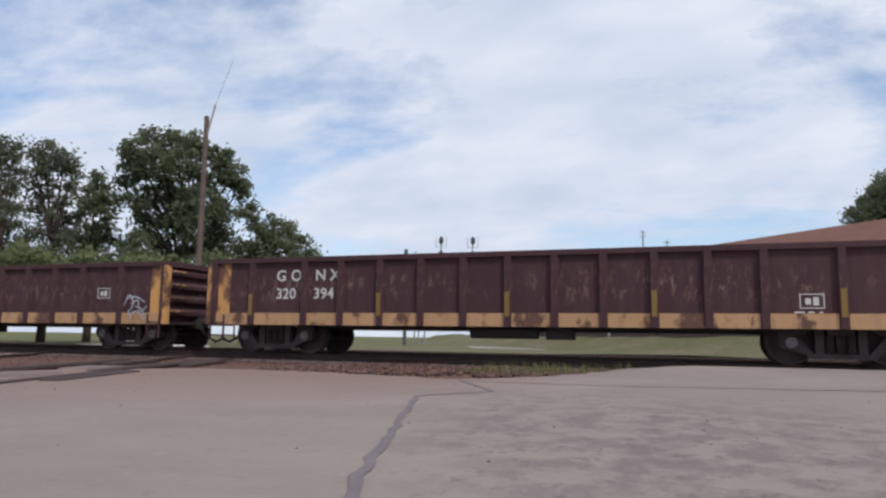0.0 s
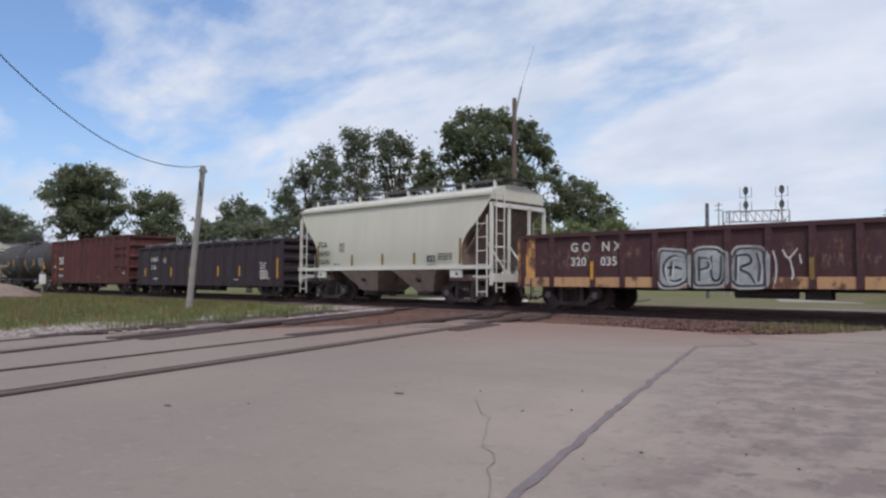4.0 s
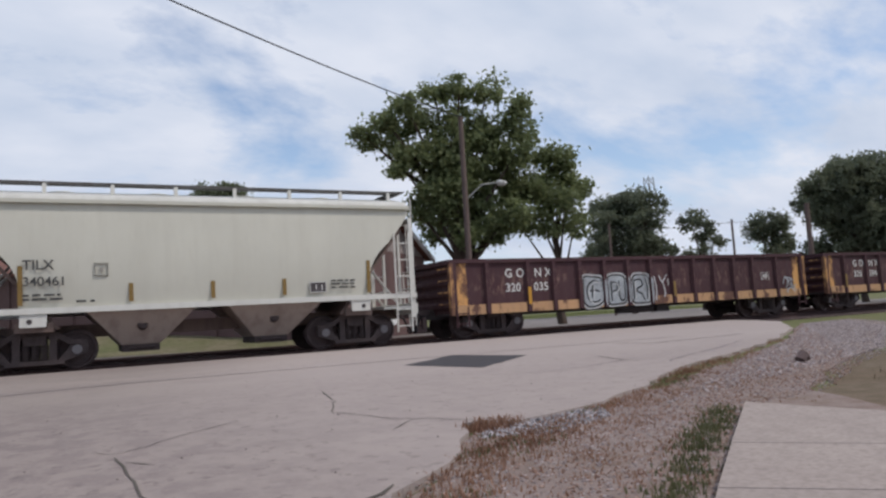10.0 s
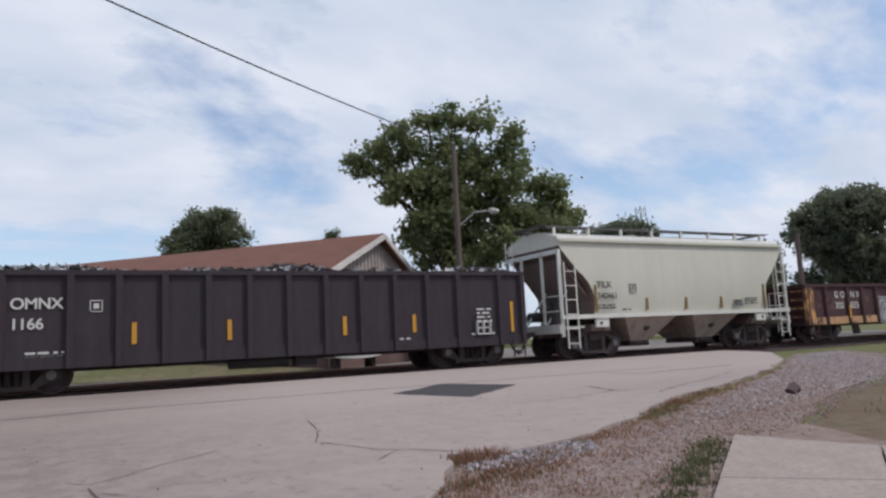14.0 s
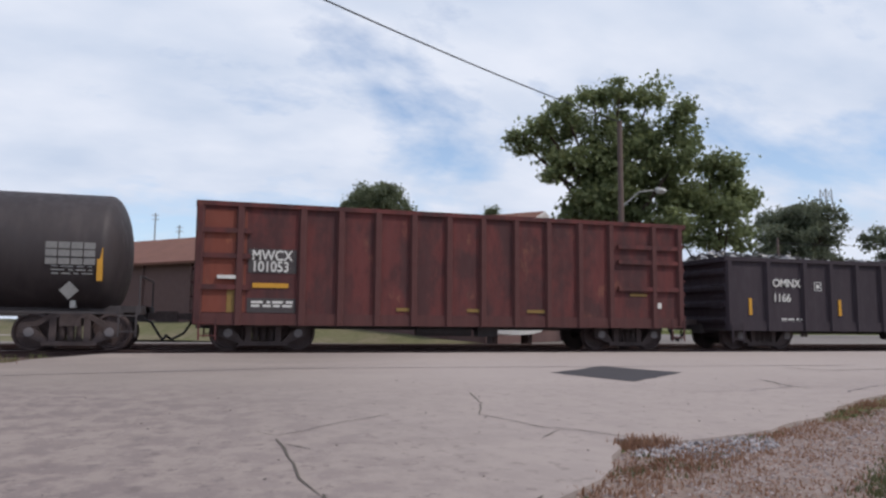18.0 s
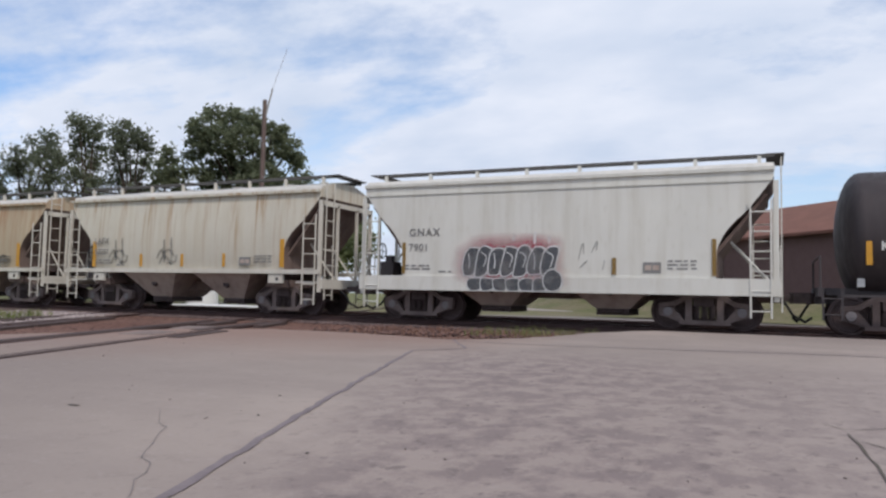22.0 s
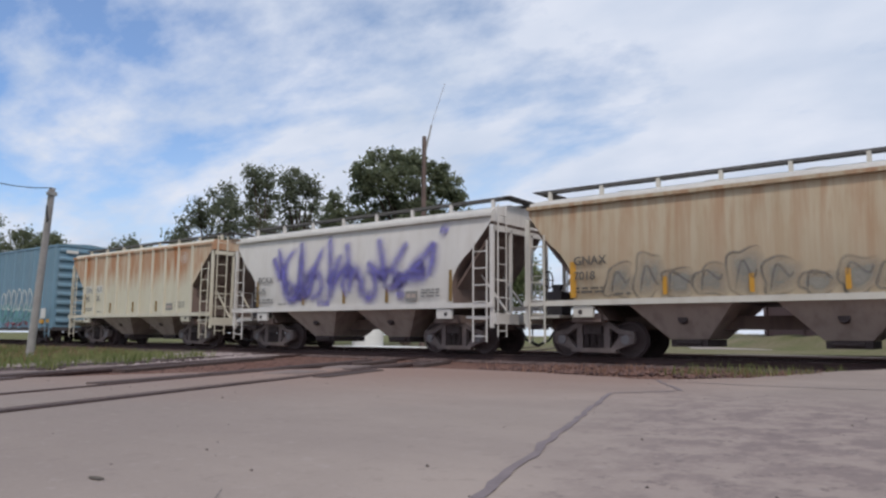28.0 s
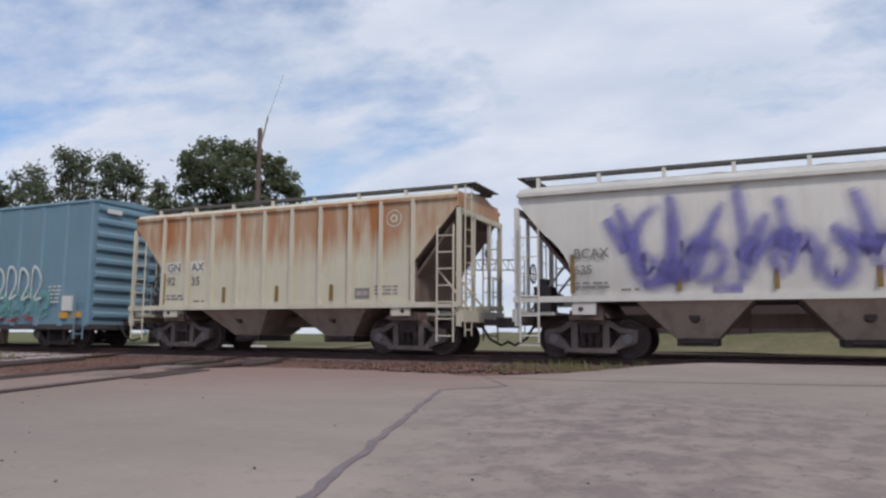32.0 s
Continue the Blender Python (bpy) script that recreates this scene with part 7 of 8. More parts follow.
def building():
    P1, P2 = Vector((14.8, 33.9)), Vector((-10.2, 60.0))
    d = (P2 - P1).normalized()
    L, hw, ze, zr = (P2 - P1).length, 5.66, 4.45, 6.55
    # local: x along the ridge away from the gable, y to its left
    m = Matrix.Translation((P1.x, P1.y, BASE)) @ Matrix.Rotation(math.atan2(d.y, d.x), 4, "Z")
    t = thing("long_building", "long low building with a brown shingle roof and grey gable", "building", m=m)
    bm = B()
    prism(bm, [(-hw, 0), (hw, 0), (hw, ze), (-hw, ze)], 0.15, L - 0.15, "x")
    part("wall", bm, M["siding"], t)
    for x0, x1, nm in ((0.0, 0.14, "gable"), (L - 0.14, L, "gable")):
        bm = B()
        prism(bm, [(-hw, ze - 0.02), (hw, ze - 0.02), (0, zr - 0.08)], x0, x1, "x")
        g = part(nm, bm, M["gable"], t, "grey weathered gable boards")
        bm = B()
        prism(bm, [(-hw, 0), (hw, 0), (hw, ze - 0.03), (-hw, ze - 0.03)], x0, x1, "x")
        part("end_wall", bm, M["siding"], t)
    for s in (-1, 1):
        bm = B()
        prism(bm, [(s * (hw + 0.5), ze - 0.25), (0, zr), (0, zr + 0.14), (s * (hw + 0.5), ze - 0.10)], -0.45, L + 0.45, "x")
        part("roof", bm, M["roof"], t)
        bm = B()
        prism(bm, [(s * (hw + 0.52), ze - 0.42), (s * 0.0, zr - 0.17), (s * 0.0, zr + 0.10), (s * (hw + 0.52), ze - 0.13)], -0.55, -0.46, "x")
        part("verge_board", bm, M["trim"], t, "pale verge board")
    for k in range(26):
        bm = B()
        y = -hw + 0.2 + k * (2 * hw - 0.4) / 25
        top = ze + (zr - ze) * (1 - abs(y) / hw) - 0.25
        box(bm, -0.03, 0.0, y - 0.03, y + 0.03, ze, max(top, ze + 0.05))
        part("batten", bm, M["gable"], t)
    for k in range(9):
        x = 2.0 + k * 4.2
        bm = B()
        box(bm, x, x + 0.18, hw + 0.0, hw + 0.12, 0, ze - 0.1)
        part("wall_post", bm, M["trim"] if k == 6 else M["siding"], t)


building()


def grass_bank():
    """A low grassy bank along the foot of the long building."""
    a, b = Vector((10.7, 30.0)), Vector((-26.0, 72.0))
    d = (b - a).normalized()
    n = Vector((-d.y, d.x))           # towards the tracks
    if n.y > 0:
        n = -n
    rnd = random.Random(41)
    bm, rows = B(), []
    for k in range(41):
        f = k / 40
        h = 0.95 * min(1.0, max(0.03, (f + 0.02) * 4.5)) * rnd.uniform(0.9, 1.1)
        p = a.lerp(b, f)
        reach = 1.0 + 4.5 * min(1.0, f * 5)
        rows.append([bm.verts.new((*(p + n * o), BASE + z)) for o, z in ((reach + 0.4, -0.03), (reach * 0.7, h * 0.35), (reach * 0.42, h * 0.85), (0.5, h), (-0.1, h), (-0.1, -0.1))])
    for p, q in zip(rows, rows[1:]):
        for i in range(5):
            bm.faces.new((p[i], p[i + 1], q[i + 1], q[i]))
    tagged(new("grass_bank", mesh("grass_bank", bm, M["rough_grass"], 60)), "low rough grass bank before the long building", "bank", kind="structure")


grass_bank()


def dome_tank():
    c = sky_point(42.7, 3.35, 47)
    t = thing("domed_tank", "white tank with a rounded top beyond the tracks", "tank")
    bm = B()
    r, seg = 0.95, 24
    prof = [(BASE, r), (c.z - 0.35, r)] + [(c.z - 0.35 + 0.9 * math.sin(a), r * math.cos(a)) for a in (radians(10 * k) for k in range(1, 9))]
    rings = [[(c.x + q * math.cos(2 * math.pi * k / seg), c.y + q * math.sin(2 * math.pi * k / seg), z) for k in range(seg)] for z, q in prof]
    loft(bm, rings)
    part("tank_shell", bm, M["whitewall"], t, smooth=40)


dome_tank()

# ---- trees ----
def tree(x, y, height, clumps, label, mat="leaf", seed=0, trunk=0.3, leaf=0.3, per=150, name="tree", group="trees round the crossing", spread=1.0, bare=0.25):
    """clumps: ellipsoids (dx, dy, z, rx, rz) of the crown; leaves gather in small tufts inside them."""
    rnd = np.random.default_rng(seed)
    t = thing(name, label, "tree", group, pose(x, y, BASE))
    bm = B()
    top = Vector((rnd.uniform(-0.4, 0.4), rnd.uniform(-0.4, 0.4), height * 0.62))
    mids = [Vector((0, 0, -0.1)).lerp(top, k / 5) + Vector((rnd.uniform(-0.15, 0.15), rnd.uniform(-0.15, 0.15), 0)) * (k > 0) for k in range(6)]
    tube(bm, mids, trunk, 9, trunk * 0.4)
    tufts = []
    for dx, dy, z, rx, rz in clumps:
        c = Vector((dx, dy, z))
        a = mids[min(4, max(2, int(z / height * 5)))]
        tube(bm, [a, a.lerp(c, 0.5) + Vector((0, 0, -0.1 * rz)), c], trunk * 0.35, 6, trunk * 0.08)
        n = max(7, int(11 * rx ** 1.7 * spread))
        for _ in range(n):
            v = rnd.normal(size=3)
            v /= np.linalg.norm(v)
            q = rnd.uniform(0.45, 1.0) ** 0.6
            p = c + Vector((v[0] * rx * q, v[1] * rx * q, v[2] * rz * q))
            tufts.append(p)
            if rnd.random() < 0.3:
                tube(bm, [c, c.lerp(p, 0.6) + Vector((0, 0, -0.1)), p], 0.05, 4, 0.015)
    part("trunk", bm, M["bark"], t, smooth=40)
    n = len(tufts) * per
    cen = np.repeat(np.array([tuple(p) for p in tufts]), per, axis=0)
    rad = np.repeat(rnd.uniform(0.3, 0.7, len(tufts)), per)[:, None]
    off = rnd.normal(size=(n, 3)) * rad * np.array([0.62, 0.62, 0.45])
    pos = cen + off
    u = rnd.normal(size=(n, 3)); u /= np.linalg.norm(u, axis=1)[:, None]
    v = np.cross(u, rnd.normal(size=(n, 3))); v /= np.linalg.norm(v, axis=1)[:, None]
    s = rnd.uniform(0.6, 1.3, n)[:, None] * leaf * 0.5
    co = np.stack([pos - u * s, pos + v * s * 0.55, pos + u * s, pos - v * s * 0.55], 1).reshape(-1, 3)
    me = bpy.data.meshes.new("crown")
    me.from_pydata(co.tolist(), [], np.arange(4 * n).reshape(-1, 4).tolist())
    me.materials.append(M[mat])
    shared("crown", me, t)
    return t


def grove(label, mat, dist, blobs, seed, trunk=0.3, leaf=0.32, per=70, name="tree", spread=1.0, tall=0.95):
    """A tree whose crown fills the given blobs: bearing, elevation and radius, all in degrees, as seen from the road."""
    rnd = random.Random(seed)
    az = sum(b[0] for b in blobs) / len(blobs)
    mid = sky_point(az, 0, dist)
    out, zt = [], 0
    for a, e, r in blobs:
        p = sky_point(a, e, dist + rnd.uniform(-1, 1) * 0.03 * dist)
        rr = dist * math.tan(radians(r))
        zt = max(zt, p.z)
        out.append((p.x - mid.x, p.y - mid.y, p.z - BASE, rr / max(tall, 0.95) ** 0.5, rr * tall))
    return tree(mid.x, mid.y, zt, out, label, mat, seed, trunk, leaf, per, name, spread=spread)


def puff(az0, az1, el, el_low, n, seed):
    """Blobs for a plain rounded crown between two bearings."""
    rnd = random.Random(seed)
    c, hw = (az0 + az1) / 2, abs(az1 - az0) / 2
    out = []
    for k in range(n):
        f = (k + 0.5) / n
        e = el_low + (el - el_low) * f
        reach = hw * math.sqrt(max(0.08, 1 - (abs(f - 0.4) / 0.66) ** 2))
        r = min(hw * rnd.uniform(0.26, 0.42), reach, (el - el_low) * 0.4)
        out.append((c + rnd.uniform(-1, 1) * max(0, reach - r * 0.9), min(e, el - r * 0.8), r))
    return out


# left of the crossing
grove("large broad-crowned green tree behind the tracks", "leaf", 58, [(43.4, 12.0, 1.0), (42.2, 12.9, 0.9), (40.6, 13.1, 0.9), (39.2, 12.9, 0.9), (37.9, 12.2, 1.0), (36.7, 11.0, 1.0), (36.3, 9.9, 0.8),
      (43.6, 10.6, 1.0), (42.0, 11.2, 1.2), (40.2, 11.3, 1.2), (38.4, 10.4, 1.2), (43.0, 9.0, 1.0), (41.2, 9.2, 1.2), (39.2, 8.9, 1.2), (37.4, 8.6, 1.0), (42.0, 7.2, 1.2), (39.8, 7.0, 1.2), (37.8, 6.8, 1.1), (40.6, 5.4, 1.3), (43, 5.4, 1.2), (41.8, 4.2, 1.3), (39.2, 4.4, 1.3), (38.0, 5.6, 1.2), (37.2, 4.2, 1.1)], 1, 0.45, spread=1.2)
grove("small rounded green tree beside a larger one", "leaf", 60, [(45.6, 9.7, 0.7), (46.3, 8.7, 0.7), (45.0, 8.6, 0.8), (45.7, 7.4, 1.0), (44.8, 6.4, 0.9), (46.2, 6.0, 1.0), (45.4, 4.6, 1.2)], 2)
grove("low spreading dark green tree", "leaf", 64, [(35.4, 8.2, 0.9), (34.2, 7.7, 0.9), (33.0, 7.0, 0.9), (31.9, 6.2, 0.8), (30.9, 5.2, 0.7), (34.8, 6.4, 1.1), (33.2, 5.6, 1.1), (35.8, 5.2, 1.2), (32.0, 4.6, 1.1), (34.0, 4.2, 1.3), (30.4, 4.2, 0.6)], 3)
grove("tall narrow green tree with upright branches", "leaf_dark", 57, [(48.8, 11.4, 0.55), (47.6, 11.0, 0.55), (49.3, 10.4, 0.6), (48.2, 10.2, 0.7), (47.1, 9.7, 0.6), (48.8, 9.0, 0.8), (47.5, 8.6, 0.8), (49.0, 7.6, 0.9), (47.4, 7.2, 0.9), (48.2, 5.9, 1.1), (47.0, 5.0, 1.0), (49.2, 4.8, 1.0)], 4, leaf=0.26, tall=1.5, spread=1.45)
grove("tall narrow green tree with upright branches", "leaf_dark", 58, [(51.6, 11.5, 0.5), (50.6, 11.3, 0.5), (51.2, 10.5, 0.7), (50.4, 9.7, 0.6), (51.7, 9.4, 0.6), (51.0, 8.5, 0.8), (51.6, 7.3, 0.9), (50.3, 6.9, 0.9), (51.0, 5.6, 1.1), (51.8, 4.6, 1.0)], 5, leaf=0.26, tall=1.5, spread=1.45)
grove("broad green tree in a row behind the tracks", "leaf_dark", 59, [(53.5, 9.9, 0.6), (54.4, 9.3, 0.6), (52.8, 9.0, 0.6), (55.4, 8.5, 0.6), (53.6, 8.3, 0.9), (56.2, 7.4, 0.7), (54.8, 7.2, 0.9), (52.9, 7.0, 0.9), (56.9, 6.2, 0.6), (55.6, 5.8, 1.0), (53.8, 5.4, 1.1), (56.8, 4.6, 0.9), (52.8, 4.6, 1.1)], 6, leaf=0.26, tall=1.4, spread=1.4)
grove("low dark green tree in the distance", "leaf_dark", 72, puff(61.8, 57.2, 6.2, 2.5, 10, 7), 7)
grove("rounded green tree in the distance", "leaf", 78, puff(68.2, 63.4, 6.6, 3.0, 14, 8), 8, spread=0.7)
grove("large green tree in the distance", "leaf", 78, puff(74.0, 67.4, 8.0, 3.4, 18, 9), 9, spread=0.7)
grove("low dark green trees in the distance", "leaf_dark", 95, puff(80.5, 73.0, 4.9, 1.5, 12, 10), 10)
grove("overgrown green bushes behind the tracks", "leaf_light", 50, [(a, 3.3 + 0.7 * math.sin(a * 2.1), 1.35) for a in range(31, 50, 1)], 11, 0.1, name="bush")
grove("overgrown dark bushes behind the tracks", "leaf_dark", 54, [(a, 3.2 + 0.6 * math.sin(a * 1.7), 1.4) for a in range(46, 64, 1)], 23, 0.1, name="bush")
# right of the crossing
grove("large broad-crowned leafy tree near the street", "leaf_light", 41, [(-30.2, 17.7, 1.1), (-28.2, 17.2, 1.1), (-32.4, 17.0, 1.1), (-26.0, 16.3, 1.1), (-24.0, 15.7, 0.9), (-34.2, 15.8, 1.1), (-22.5, 14.2, 0.9), (-24.6, 13.9, 1.2),
      (-27.2, 14.8, 1.4), (-30.2, 15.2, 1.5), (-33.0, 14.4, 1.4), (-35.2, 13.6, 1.0), (-25.2, 11.9, 1.1), (-28.0, 12.4, 1.5), (-31.0, 12.4, 1.5), (-34.0, 11.8, 1.3), (-27.0, 10.2, 1.2), (-32.4, 9.9, 1.3), (-29.4, 9.8, 1.3), (-35.0, 9.8, 1.1), (-26.4, 8.4, 1.0), (-28.6, 7.9, 1.2), (-31.0, 7.8, 1.3), (-33.6, 7.6, 1.3), (-29.6, 11.2, 1.4), (-32.6, 11.4, 1.3), (-30.4, 8.9, 1.4), (-28.0, 9.2, 1.3), (-33.8, 9.4, 1.3), (-27.4, 6.9, 1.0), (-30.0, 6.6, 1.2), (-32.6, 6.4, 1.2), (-26.2, 12.9, 1.2), (-29.2, 13.6, 1.4), (-31.6, 13.8, 1.3), (-34.6, 12.6, 1.1)], 12, 0.5, 0.3, 105)
grove("leafy spreading tree beside a larger one", "leaf_light", 43, [(-36.6, 12.0, 1.0), (-38.4, 11.4, 0.9), (-37.6, 10.2, 1.2), (-39.0, 9.2, 0.8), (-36.2, 9.2, 1.2), (-38.0, 7.9, 1.1), (-36.0, 7.0, 1.2), (-34.4, 6.6, 1.1), (-38.6, 6.4, 1.0)], 13, 0.3, 0.3, 105)
grove("rounded green tree behind the long building", "leaf", 80, puff(-6.0, -14.6, 10.9, 5.0, 16, 14), 14)
grove("small green treetop behind the roof", "leaf", 85, puff(-18.8, -21.2, 9.1, 5.0, 6, 15), 15)
grove("dark green tree beyond the tracks", "leaf_dark", 72, puff(-38.8, -46.6, 8.5, 2.0, 20, 16), 16)
grove("slender dark green tree beyond the tracks", "leaf_dark", 72, puff(-45.6, -49.6, 6.6, 2.0, 8, 17), 17, spread=0.7)
grove("small rounded dark green tree", "leaf_dark", 74, puff(-50.6, -54.8, 6.0, 2.0, 10, 18), 18)
grove("large domed dark green tree", "leaf_dark", 68, puff(-53.9, -62.2, 9.2, 1.8, 26, 19), 19)
grove("large dark green tree at the end of the street", "leaf_dark", 72, puff(-61.8, -69.5, 8.4, 2.0, 18, 20), 20, spread=0.8)
grove("tall dark green tree at the end of the street", "leaf_dark", 74, puff(-68.0, -78.0, 8.7, 2.0, 16, 21), 21)
grove("small green shrubby trees behind the roof", "leaf", 88, puff(12.5, 8.0, 5.6, 2.0, 8, 22), 22)


def white_boat():
    t = thing("boat_hull", "white boat hull resting on low timber blocks beyond the tracks", "boat", m=pose(11.4, 28.9, BASE, 0, 0, 3))
    bm = B()
    rings = []
    for k in range(17):
        x = -1.65 + 3.3 * k / 16
        f = 1 - (abs(k - 8) / 8) ** 2.2
        w, d = 0.75 * math.sqrt(max(f, 0.02)), 0.38 * max(f, 0.0) ** 0.6 + 0.05
        rings.append([(x, -w, 0.92), (x, -w * 0.98, 0.92 - d), (x, 0, 0.92 - d - 0.03), (x, w * 0.98, 0.92 - d), (x, w, 0.92), (x, w * 0.85, 0.96), (x, -w * 0.85, 0.96)])
    loft(bm, rings)
    part("hull", bm, M["whitewall"], t, smooth=40)
    for x in (-0.8, 0.8):
        bm = B()
        box(bm, x - 0.1, x + 0.1, -0.35, 0.35, -0.02, 0.56)
        part("block", bm, M["tie"], t)


white_boat()
# ---- loose stones and weeds ----
def inside(poly, x, y):
    hit = False
    for (x0, y0), (x1, y1) in zip(poly, poly[1:] + poly[:1]):
        if (y0 > y) != (y1 > y) and x < (x1 - x0) * (y - y0) / (y1 - y0) + x0:
            hit = not hit
    return hit


def scatter(poly, n, rnd, keep=None):
    xs, ys = [p[0] for p in poly], [p[1] for p in poly]
    out = []
    for _ in range(n * 12):
        x, y = rnd.uniform(min(xs), max(xs)), rnd.uniform(min(ys), max(ys))
        if inside(poly, x, y) and (keep is None or keep(x, y)):
            out.append((x, y))
            if len(out) >= n:
                break
    return out


def stones(name, poly, n, lo, hi, mat, z, label, seed, keep=None):
    rnd = random.Random(seed)
    vs, fs = [], []
    base = [(1, 0, 0), (-1, 0, 0), (0, 1, 0), (0, -1, 0), (0, 0, 1), (0, 0, -1)]
    tri = [(0, 2, 4), (2, 1, 4), (1, 3, 4), (3, 0, 4), (2, 0, 5), (1, 2, 5), (3, 1, 5), (0, 3, 5)]
    for x, y in scatter(poly, n, rnd, keep):
        r, a = rnd.uniform(lo, hi), rnd.uniform(0, 6.28)
        k = len(vs)
        for bx, by, bz in base:
            q = r * rnd.uniform(0.7, 1.2)
            px, py = bx * q, by * q * 0.8
            vs.append((x + px * math.cos(a) - py * math.sin(a), y + px * math.sin(a) + py * math.cos(a), z + bz * q * 0.55 + 0.2 * r))
        fs += [(k + i, k + j, k + l) for i, j, l in tri]
    me = bpy.data.meshes.new(name)
    me.from_pydata(vs, [], fs)
    me.materials.append(mat)
    return tagged(new(name, me), label, "stones", kind="stuff")


def blades(name, spots, mat, z, label, seed, h=(0.05, 0.16), per=7, spread=0.05):
    rnd = random.Random(seed)
    vs, fs = [], []
    for x, y in spots:
        for _ in range(per):
            a, l = rnd.uniform(0, 6.28), rnd.uniform(*h)
            px, py = x + rnd.gauss(0, spread), y + rnd.gauss(0, spread)
            dx, dy = math.cos(a) * l * rnd.uniform(0.2, 0.7), math.sin(a) * l * rnd.uniform(0.2, 0.7)
            w = 0.004 + 0.03 * l
            nx, ny = -math.sin(a) * w, math.cos(a) * w
            k = len(vs)
            vs += [(px - nx, py - ny, z), (px + nx, py + ny, z), (px + dx * 0.5 + nx * 0.7, py + dy * 0.5 + ny * 0.7, z + l * 0.6), (px + dx * 0.5 - nx * 0.7, py + dy * 0.5 - ny * 0.7, z + l * 0.6), (px + dx, py + dy, z + l)]
            fs += [(k, k + 1, k + 2, k + 3), (k + 3, k + 2, k + 4)]
    me = bpy.data.meshes.new(name)
    me.from_pydata(vs, [], fs)
    me.materials.append(mat)
    return tagged(new(name, me), label, "grass", kind="stuff")


def stone_mat(name, a, b):
    m = Mat(name, 0.9)
    return m.done(m.mix(m.island(), a, b))


M["stone"] = stone_mat("verge_stones", (0.17, 0.135, 0.132), (0.42, 0.36, 0.345))
M["weed"] = leaves("dull_weeds", (0.115, 0.095, 0.055), (0.19, 0.145, 0.095))
M["weed_green"] = leaves("dull_green_weeds", (0.105, 0.115, 0.052), (0.19, 0.175, 0.095))
M["stone_grey"] = stone_mat("grey_rubble", (0.10, 0.092, 0.10), (0.40, 0.37, 0.375))
M["stone_brown"] = stone_mat("brown_litter", (0.18, 0.098, 0.076), (0.38, 0.265, 0.215))
M["stone_dark"] = stone_mat("ballast_stones", (0.055, 0.040, 0.040), (0.165, 0.118, 0.110))
M["cinder"] = stone_mat("dark_red_cinders", (0.05, 0.03, 0.028), (0.165, 0.095, 0.077))
M["stone_speck"] = stone_mat("dark_specks", (0.06, 0.05, 0.045), (0.17, 0.14, 0.13))
M["drygrass"] = leaves("dry_blades", (0.25, 0.128, 0.082), (0.38, 0.235, 0.16))
NEAR = [(1.0, 1.0), (1.6, 3.4), (3.1, 5.1), (6.0, 6.0), (14.2, 10.5), (21.0, 15.2), (24, 15.5), (20, 11.0), (13, 7.3), (9.4, 5.9), (6.8, 4.6), (5.6, 4.4), (2.0, 1.4)]
off_walk = lambda x, y: not any(inside(s, x, y) for s in SLABS)
def clumps(line, n, wide, rnd, size=0.12, per=9):
    """Tufts gathered in clumps along a line of points, thinning out from it."""
    out = []
    for _ in range(n):
        k = rnd.randrange(len(line) - 1)
        t = rnd.random()
        cx = line[k][0] + (line[k + 1][0] - line[k][0]) * t + rnd.gauss(0, wide)
        cy = line[k][1] + (line[k + 1][1] - line[k][1]) * t + rnd.gauss(0, wide)
        out += [(cx + rnd.gauss(0, size), cy + rnd.gauss(0, size)) for _ in range(rnd.randrange(2, per))]
    return [p for p in out if off_walk(*p) and not inside(ROAD, *p)]


stones("verge_stones", NEAR, 15000, 0.005, 0.018, M["stone"], BASE + 0.03, "loose grey and pink gravel stones", 1, off_walk)
stones("coarse_stones", [(5, 5), (9, 7.4), (14.2, 10.5), (21, 15), (23, 15), (18, 10.4), (12, 7.1)], 6000, 0.012, 0.034, M["stone"], BASE + 0.03, "coarse grey gravel stones", 2, off_walk)
stones("brown_litter", NEAR[:6] + NEAR[-4:], 11000, 0.004, 0.016, M["stone_brown"], BASE + 0.033, "small brown litter and clods in the gravel", 3, off_walk)
stones("edge_rubble", [(2.9, 4.75), (3.25, 5.2), (4.6, 5.35), (4.2, 4.8), (3.4, 4.5)], 900, 0.008, 0.035, M["stone_grey"], BASE + 0.03, "broken rubble at the pavement edge", 4)
stones("shoulder_stones", LGRAV, 3500, 0.02, 0.06, M["stone"], BASE + 0.04, "pale gravel stones beside the spur", 5)
stones("ballast_stones", [(-60, TRACK_Y - 2.5), (40, TRACK_Y - 2.5), (40, TRACK_Y - 0.95), (-60, TRACK_Y - 0.95)], 14000, 0.025, 0.06, M["stone_dark"], -0.045, "dark brown ballast stones along the main track", 6,
       lambda x, y: not (-2.6 < x < 21.6 and y < 18.7))
stones("ballast_stones_inner", [(-40, TRACK_Y - 0.68), (30, TRACK_Y - 0.68), (30, TRACK_Y + 0.68), (-40, TRACK_Y + 0.68)], 5000, 0.025, 0.055, M["stone_dark"], -0.045, "dark ballast between the rails", 7)
stones("cinders", RED, 6000, 0.01, 0.03, M["cinder"], -0.05, "rust-red cinders round the crossing", 8)
rnd = random.Random(9)
EDGE = [(1.05, 1.4), (1.8, 3.3), (2.7, 4.3), (3.7, 4.75), (5.4, 5.75), (7.6, 7.1), (9.5, 8.1), (13.5, 10.3)]
blades("dry_grass", clumps(EDGE, 210, 0.09, rnd), M["drygrass"], BASE + 0.03, "dry orange-brown grass along the pavement edge", 9, (0.012, 0.05), 5, 0.04)
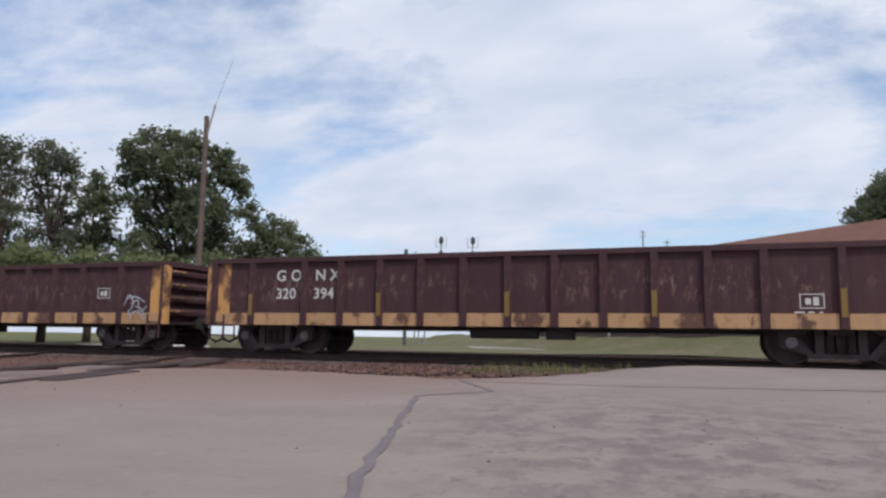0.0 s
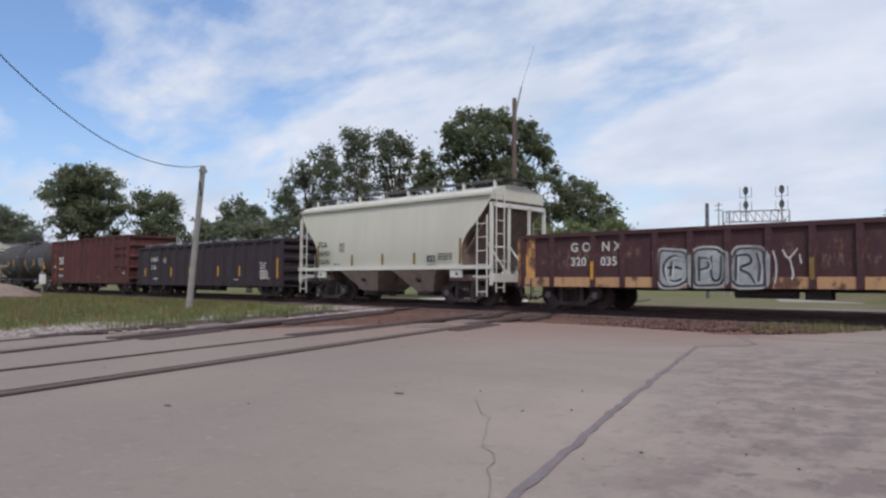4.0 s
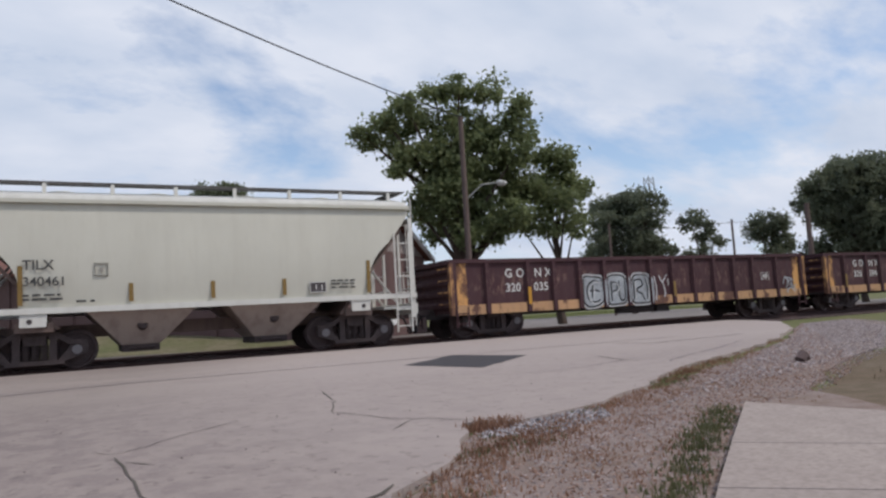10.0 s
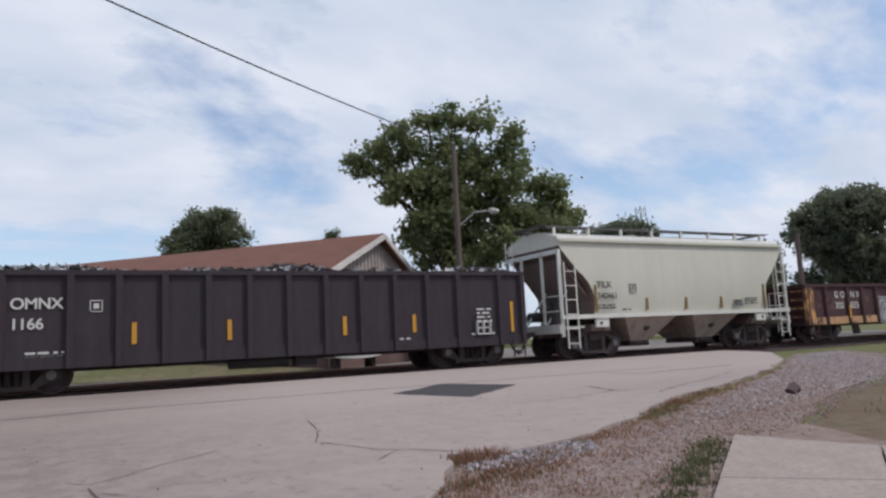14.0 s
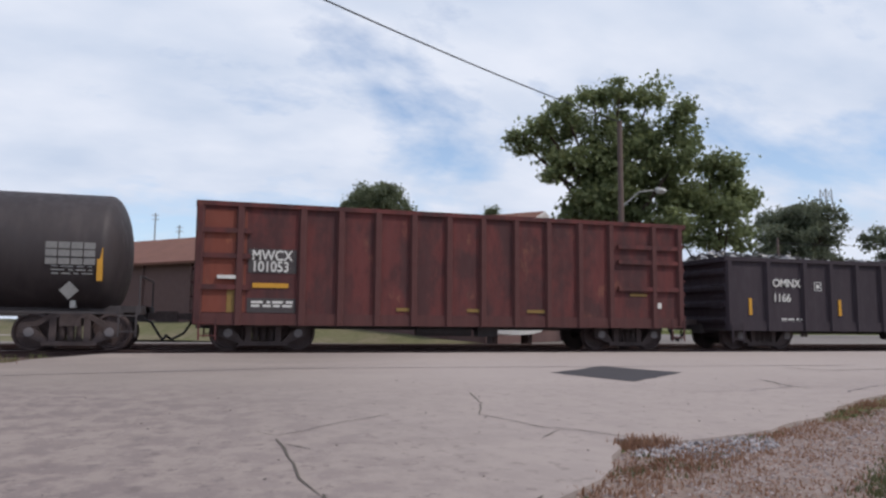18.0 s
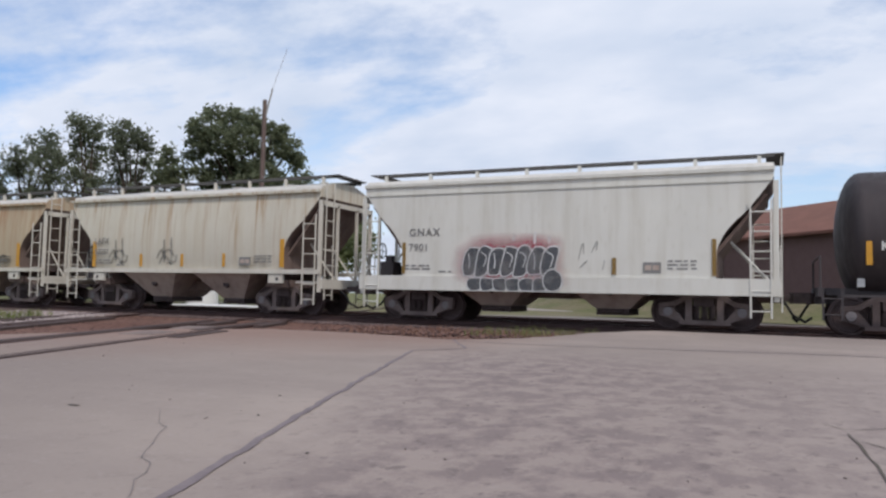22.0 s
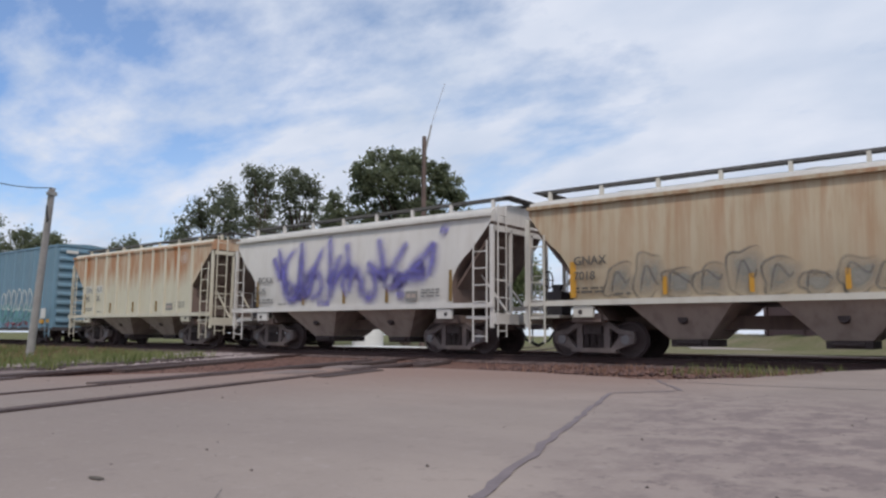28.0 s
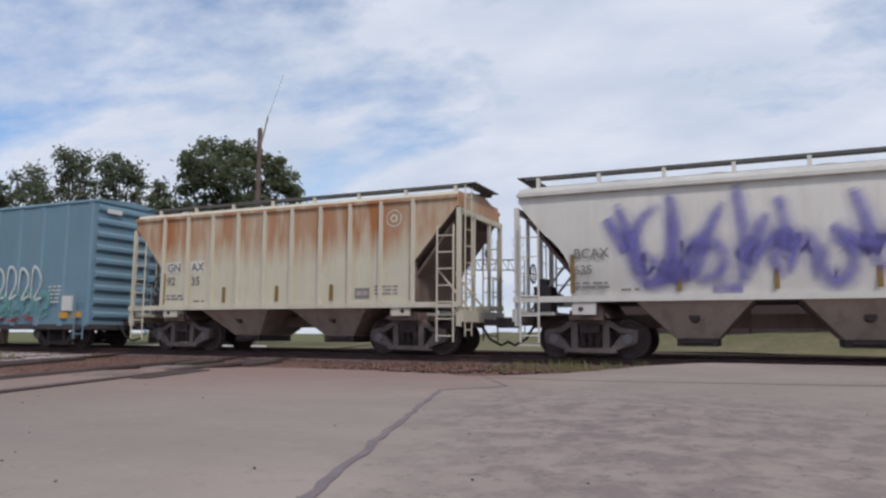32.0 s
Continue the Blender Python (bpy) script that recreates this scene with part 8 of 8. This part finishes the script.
blades("verge_dry_tufts", clumps([(1.4, 1.2), (2.6, 3.2), (4.6, 4.8), (7.5, 6.2)], 130, 0.42, rnd), M["drygrass"], BASE + 0.03, "sparse dry tufts in the gravel verge", 22, (0.01, 0.035), 4, 0.05)
blades("edge_green", clumps(EDGE, 55, 0.07, rnd), M["weed_green"], BASE + 0.03, "green weeds along the pavement edge", 23, (0.015, 0.05), 5, 0.04)
blades("verge_weeds", clumps([(1.1, 1.1), (1.8, 1.85), (2.78, 2.66), (3.68, 3.36), (4.4, 3.88), (5.1, 4.4)], 150, 0.04, rnd, 0.06), M["weed_green"], BASE + 0.03, "low dull green weeds beside the sidewalk", 10, (0.012, 0.042), 5, 0.04)
blades("lawn_grass", scatter([(6.6, 2.0), (7.8, 4.6), (13, 7.0), (20, 10.7), (26, 14), (26, 6), (10, 1.0)], 4200, rnd), M["weed"], BASE + 0.01, "patchy short grass beyond the sidewalk", 11, (0.02, 0.07), 6, 0.14)
blades("corner_tuft", scatter([(2.95, 5.0), (3.2, 5.35), (3.55, 5.2), (3.4, 4.9)], 60, rnd), M["drygrass"], BASE + 0.03, "tuft of dry grass in a broken corner of the pavement", 12, (0.03, 0.09), 7, 0.06)
blades("slab_tuft", scatter([(4.35, 2.42), (4.52, 2.05), (4.4, 1.3), (3.4, 1.6), (3.6, 1.9)], 170, rnd), M["weed"], BASE + 0.055, "weeds growing between the sidewalk slabs", 13, (0.03, 0.09), 7, 0.06)
blades("track_weeds", scatter([(-6.6, 15.4), (-4.4, 15.6), (-3.4, 17.5), (-6.0, 17.6)], 46, rnd), M["blade"], BASE + 0.02, "green weeds between road and track", 14, (0.06, 0.26), 9, 0.16)
blades("dead_weeds", scatter([(-9.5, 14.6), (-4.0, 15.0), (-3.0, 17.6), (-9.0, 17.8)], 90, rnd), M["drygrass"], BASE + 0.02, "dead brown weeds between road and track", 19, (0.04, 0.18), 6, 0.14)
stones("crossing_debris", [(-10, 14.4), (-4.2, 14.9), (-3.0, 17.8), (-10, 18.0)], 900, 0.02, 0.09, M["cinder"], BASE + 0.03, "brown debris and broken ties beside the track", 20)
stones("road_specks", [(-13, 1.2), (5, 4.5), (9, 8.5), (12, 12.5), (-4, 13), (-12, 11)], 260, 0.004, 0.015, M["stone_speck"], 0.001, "small dark specks and chips on the pavement", 21, lambda x, y: inside(ROAD, x, y) and y < 12.4)
LEFT = [(-15.9, 3.4), (-18.0, 6.2), (-18.0, 7.9), (-18.8, 9.4), (-20.6, 11.7), (-23.2, 14.2), (-27, 17.0), (-40, 17.4), (-70, 17.5), (-70, 6), (-30, 2)]
blades("left_grass", scatter(LEFT, 8500, rnd), M["blade"], BASE - 0.01, "rough green grass round the leaning pole", 15, (0.05, 0.26), 6, 0.2)
blades("left_dry_grass", scatter(LEFT, 2500, rnd), M["drygrass"], BASE - 0.01, "dry stalks in the rough grass", 24, (0.08, 0.3), 4, 0.15)
blades("shoulder_weeds", scatter([(-14.6, 5.2), (-15.4, 9.0), (-18.5, 13.6), (-21, 16), (-22, 14), (-18, 9), (-16.6, 5.4)], 260, rnd), M["blade"], BASE + 0.02, "weeds in the gravel shoulder", 16, (0.08, 0.3), 8, 0.1)
blades("far_grass", scatter([(42, 64), (75, 65), (90, 90), (40, 90)], 2500, rnd), M["blade"], BASE - 0.01, "unmown grass beyond the tracks", 17, (0.1, 0.35), 5, 0.3)
bm = B()
for x, y, r in ((9.26, 6.63, 0.11),):
    tube(bm, [(x - r, y, BASE + 0.05), (x - r * 0.3, y, BASE + 0.13), (x + r, y + 0.05, BASE + 0.08)], r * 0.7, 7, r * 0.5)
tagged(new("clod", mesh("clod", bm, M["stone_dark"], True)), "dark brown clod lying on the gravel", "clod")

# low gravel mound and a white marker box beside the main line
rnd = random.Random(31)
bm = B()
rows = []
for k in range(7):
    f = k / 6
    rows.append([bm.verts.new((-47.5 + 3.6 * (1 - f) * math.cos(a) * rnd.uniform(0.92, 1.08), 12.0 + 2.4 * (1 - f) * math.sin(a) * rnd.uniform(0.92, 1.08), BASE - 0.02 + 0.85 * math.sin(f * math.pi / 2))) for a in (j * math.pi / 10 for j in range(20))])
for a, b in zip(rows, rows[1:]):
    for k in range(20):
        bm.faces.new((a[k], a[(k + 1) % 20], b[(k + 1) % 20], b[k]))
tagged(new("gravel_mound", mesh("gravel_mound", bm, M["gravel"], 60)), "low mound of pale grey gravel in the grass", "mound")
post = thing("marker_post", "white metal marker box on a short post beside the track", "marker", m=pose(-59.8, 18.1, BASE))
bm = B()
box(bm, -0.05, 0.05, -0.05, 0.05, -0.05, 0.75)
part("post", bm, M["galv"], post)
bm = B()
box(bm, -0.28, 0.28, -0.15, 0.15, 0.74, 1.5)
bmesh.ops.bevel(bm, geom=bm.edges[:], offset=0.02, segments=2, affect="EDGES")
part("box", bm, M["whitewall"], post, "white painted metal box")


# ---- what moves ----
def motions():
    end = 32.0
    for car, s in CARS:
        walk(car, [(t, pose(s + SPEED * t, TRACK_Y, RAIL_Z)) for t in (0.0, 8.0, 16.0, 24.0, end)])
    turn = math.degrees(SPEED / WHEEL_R)
    step = 4 / FPS
    for w, x in WHEELSETS:
        walk(w, [(step * k, pose(x, 0, WHEEL_R, 0, turn * step * k, 0)) for k in range(int(end / step) + 1)])


motions()
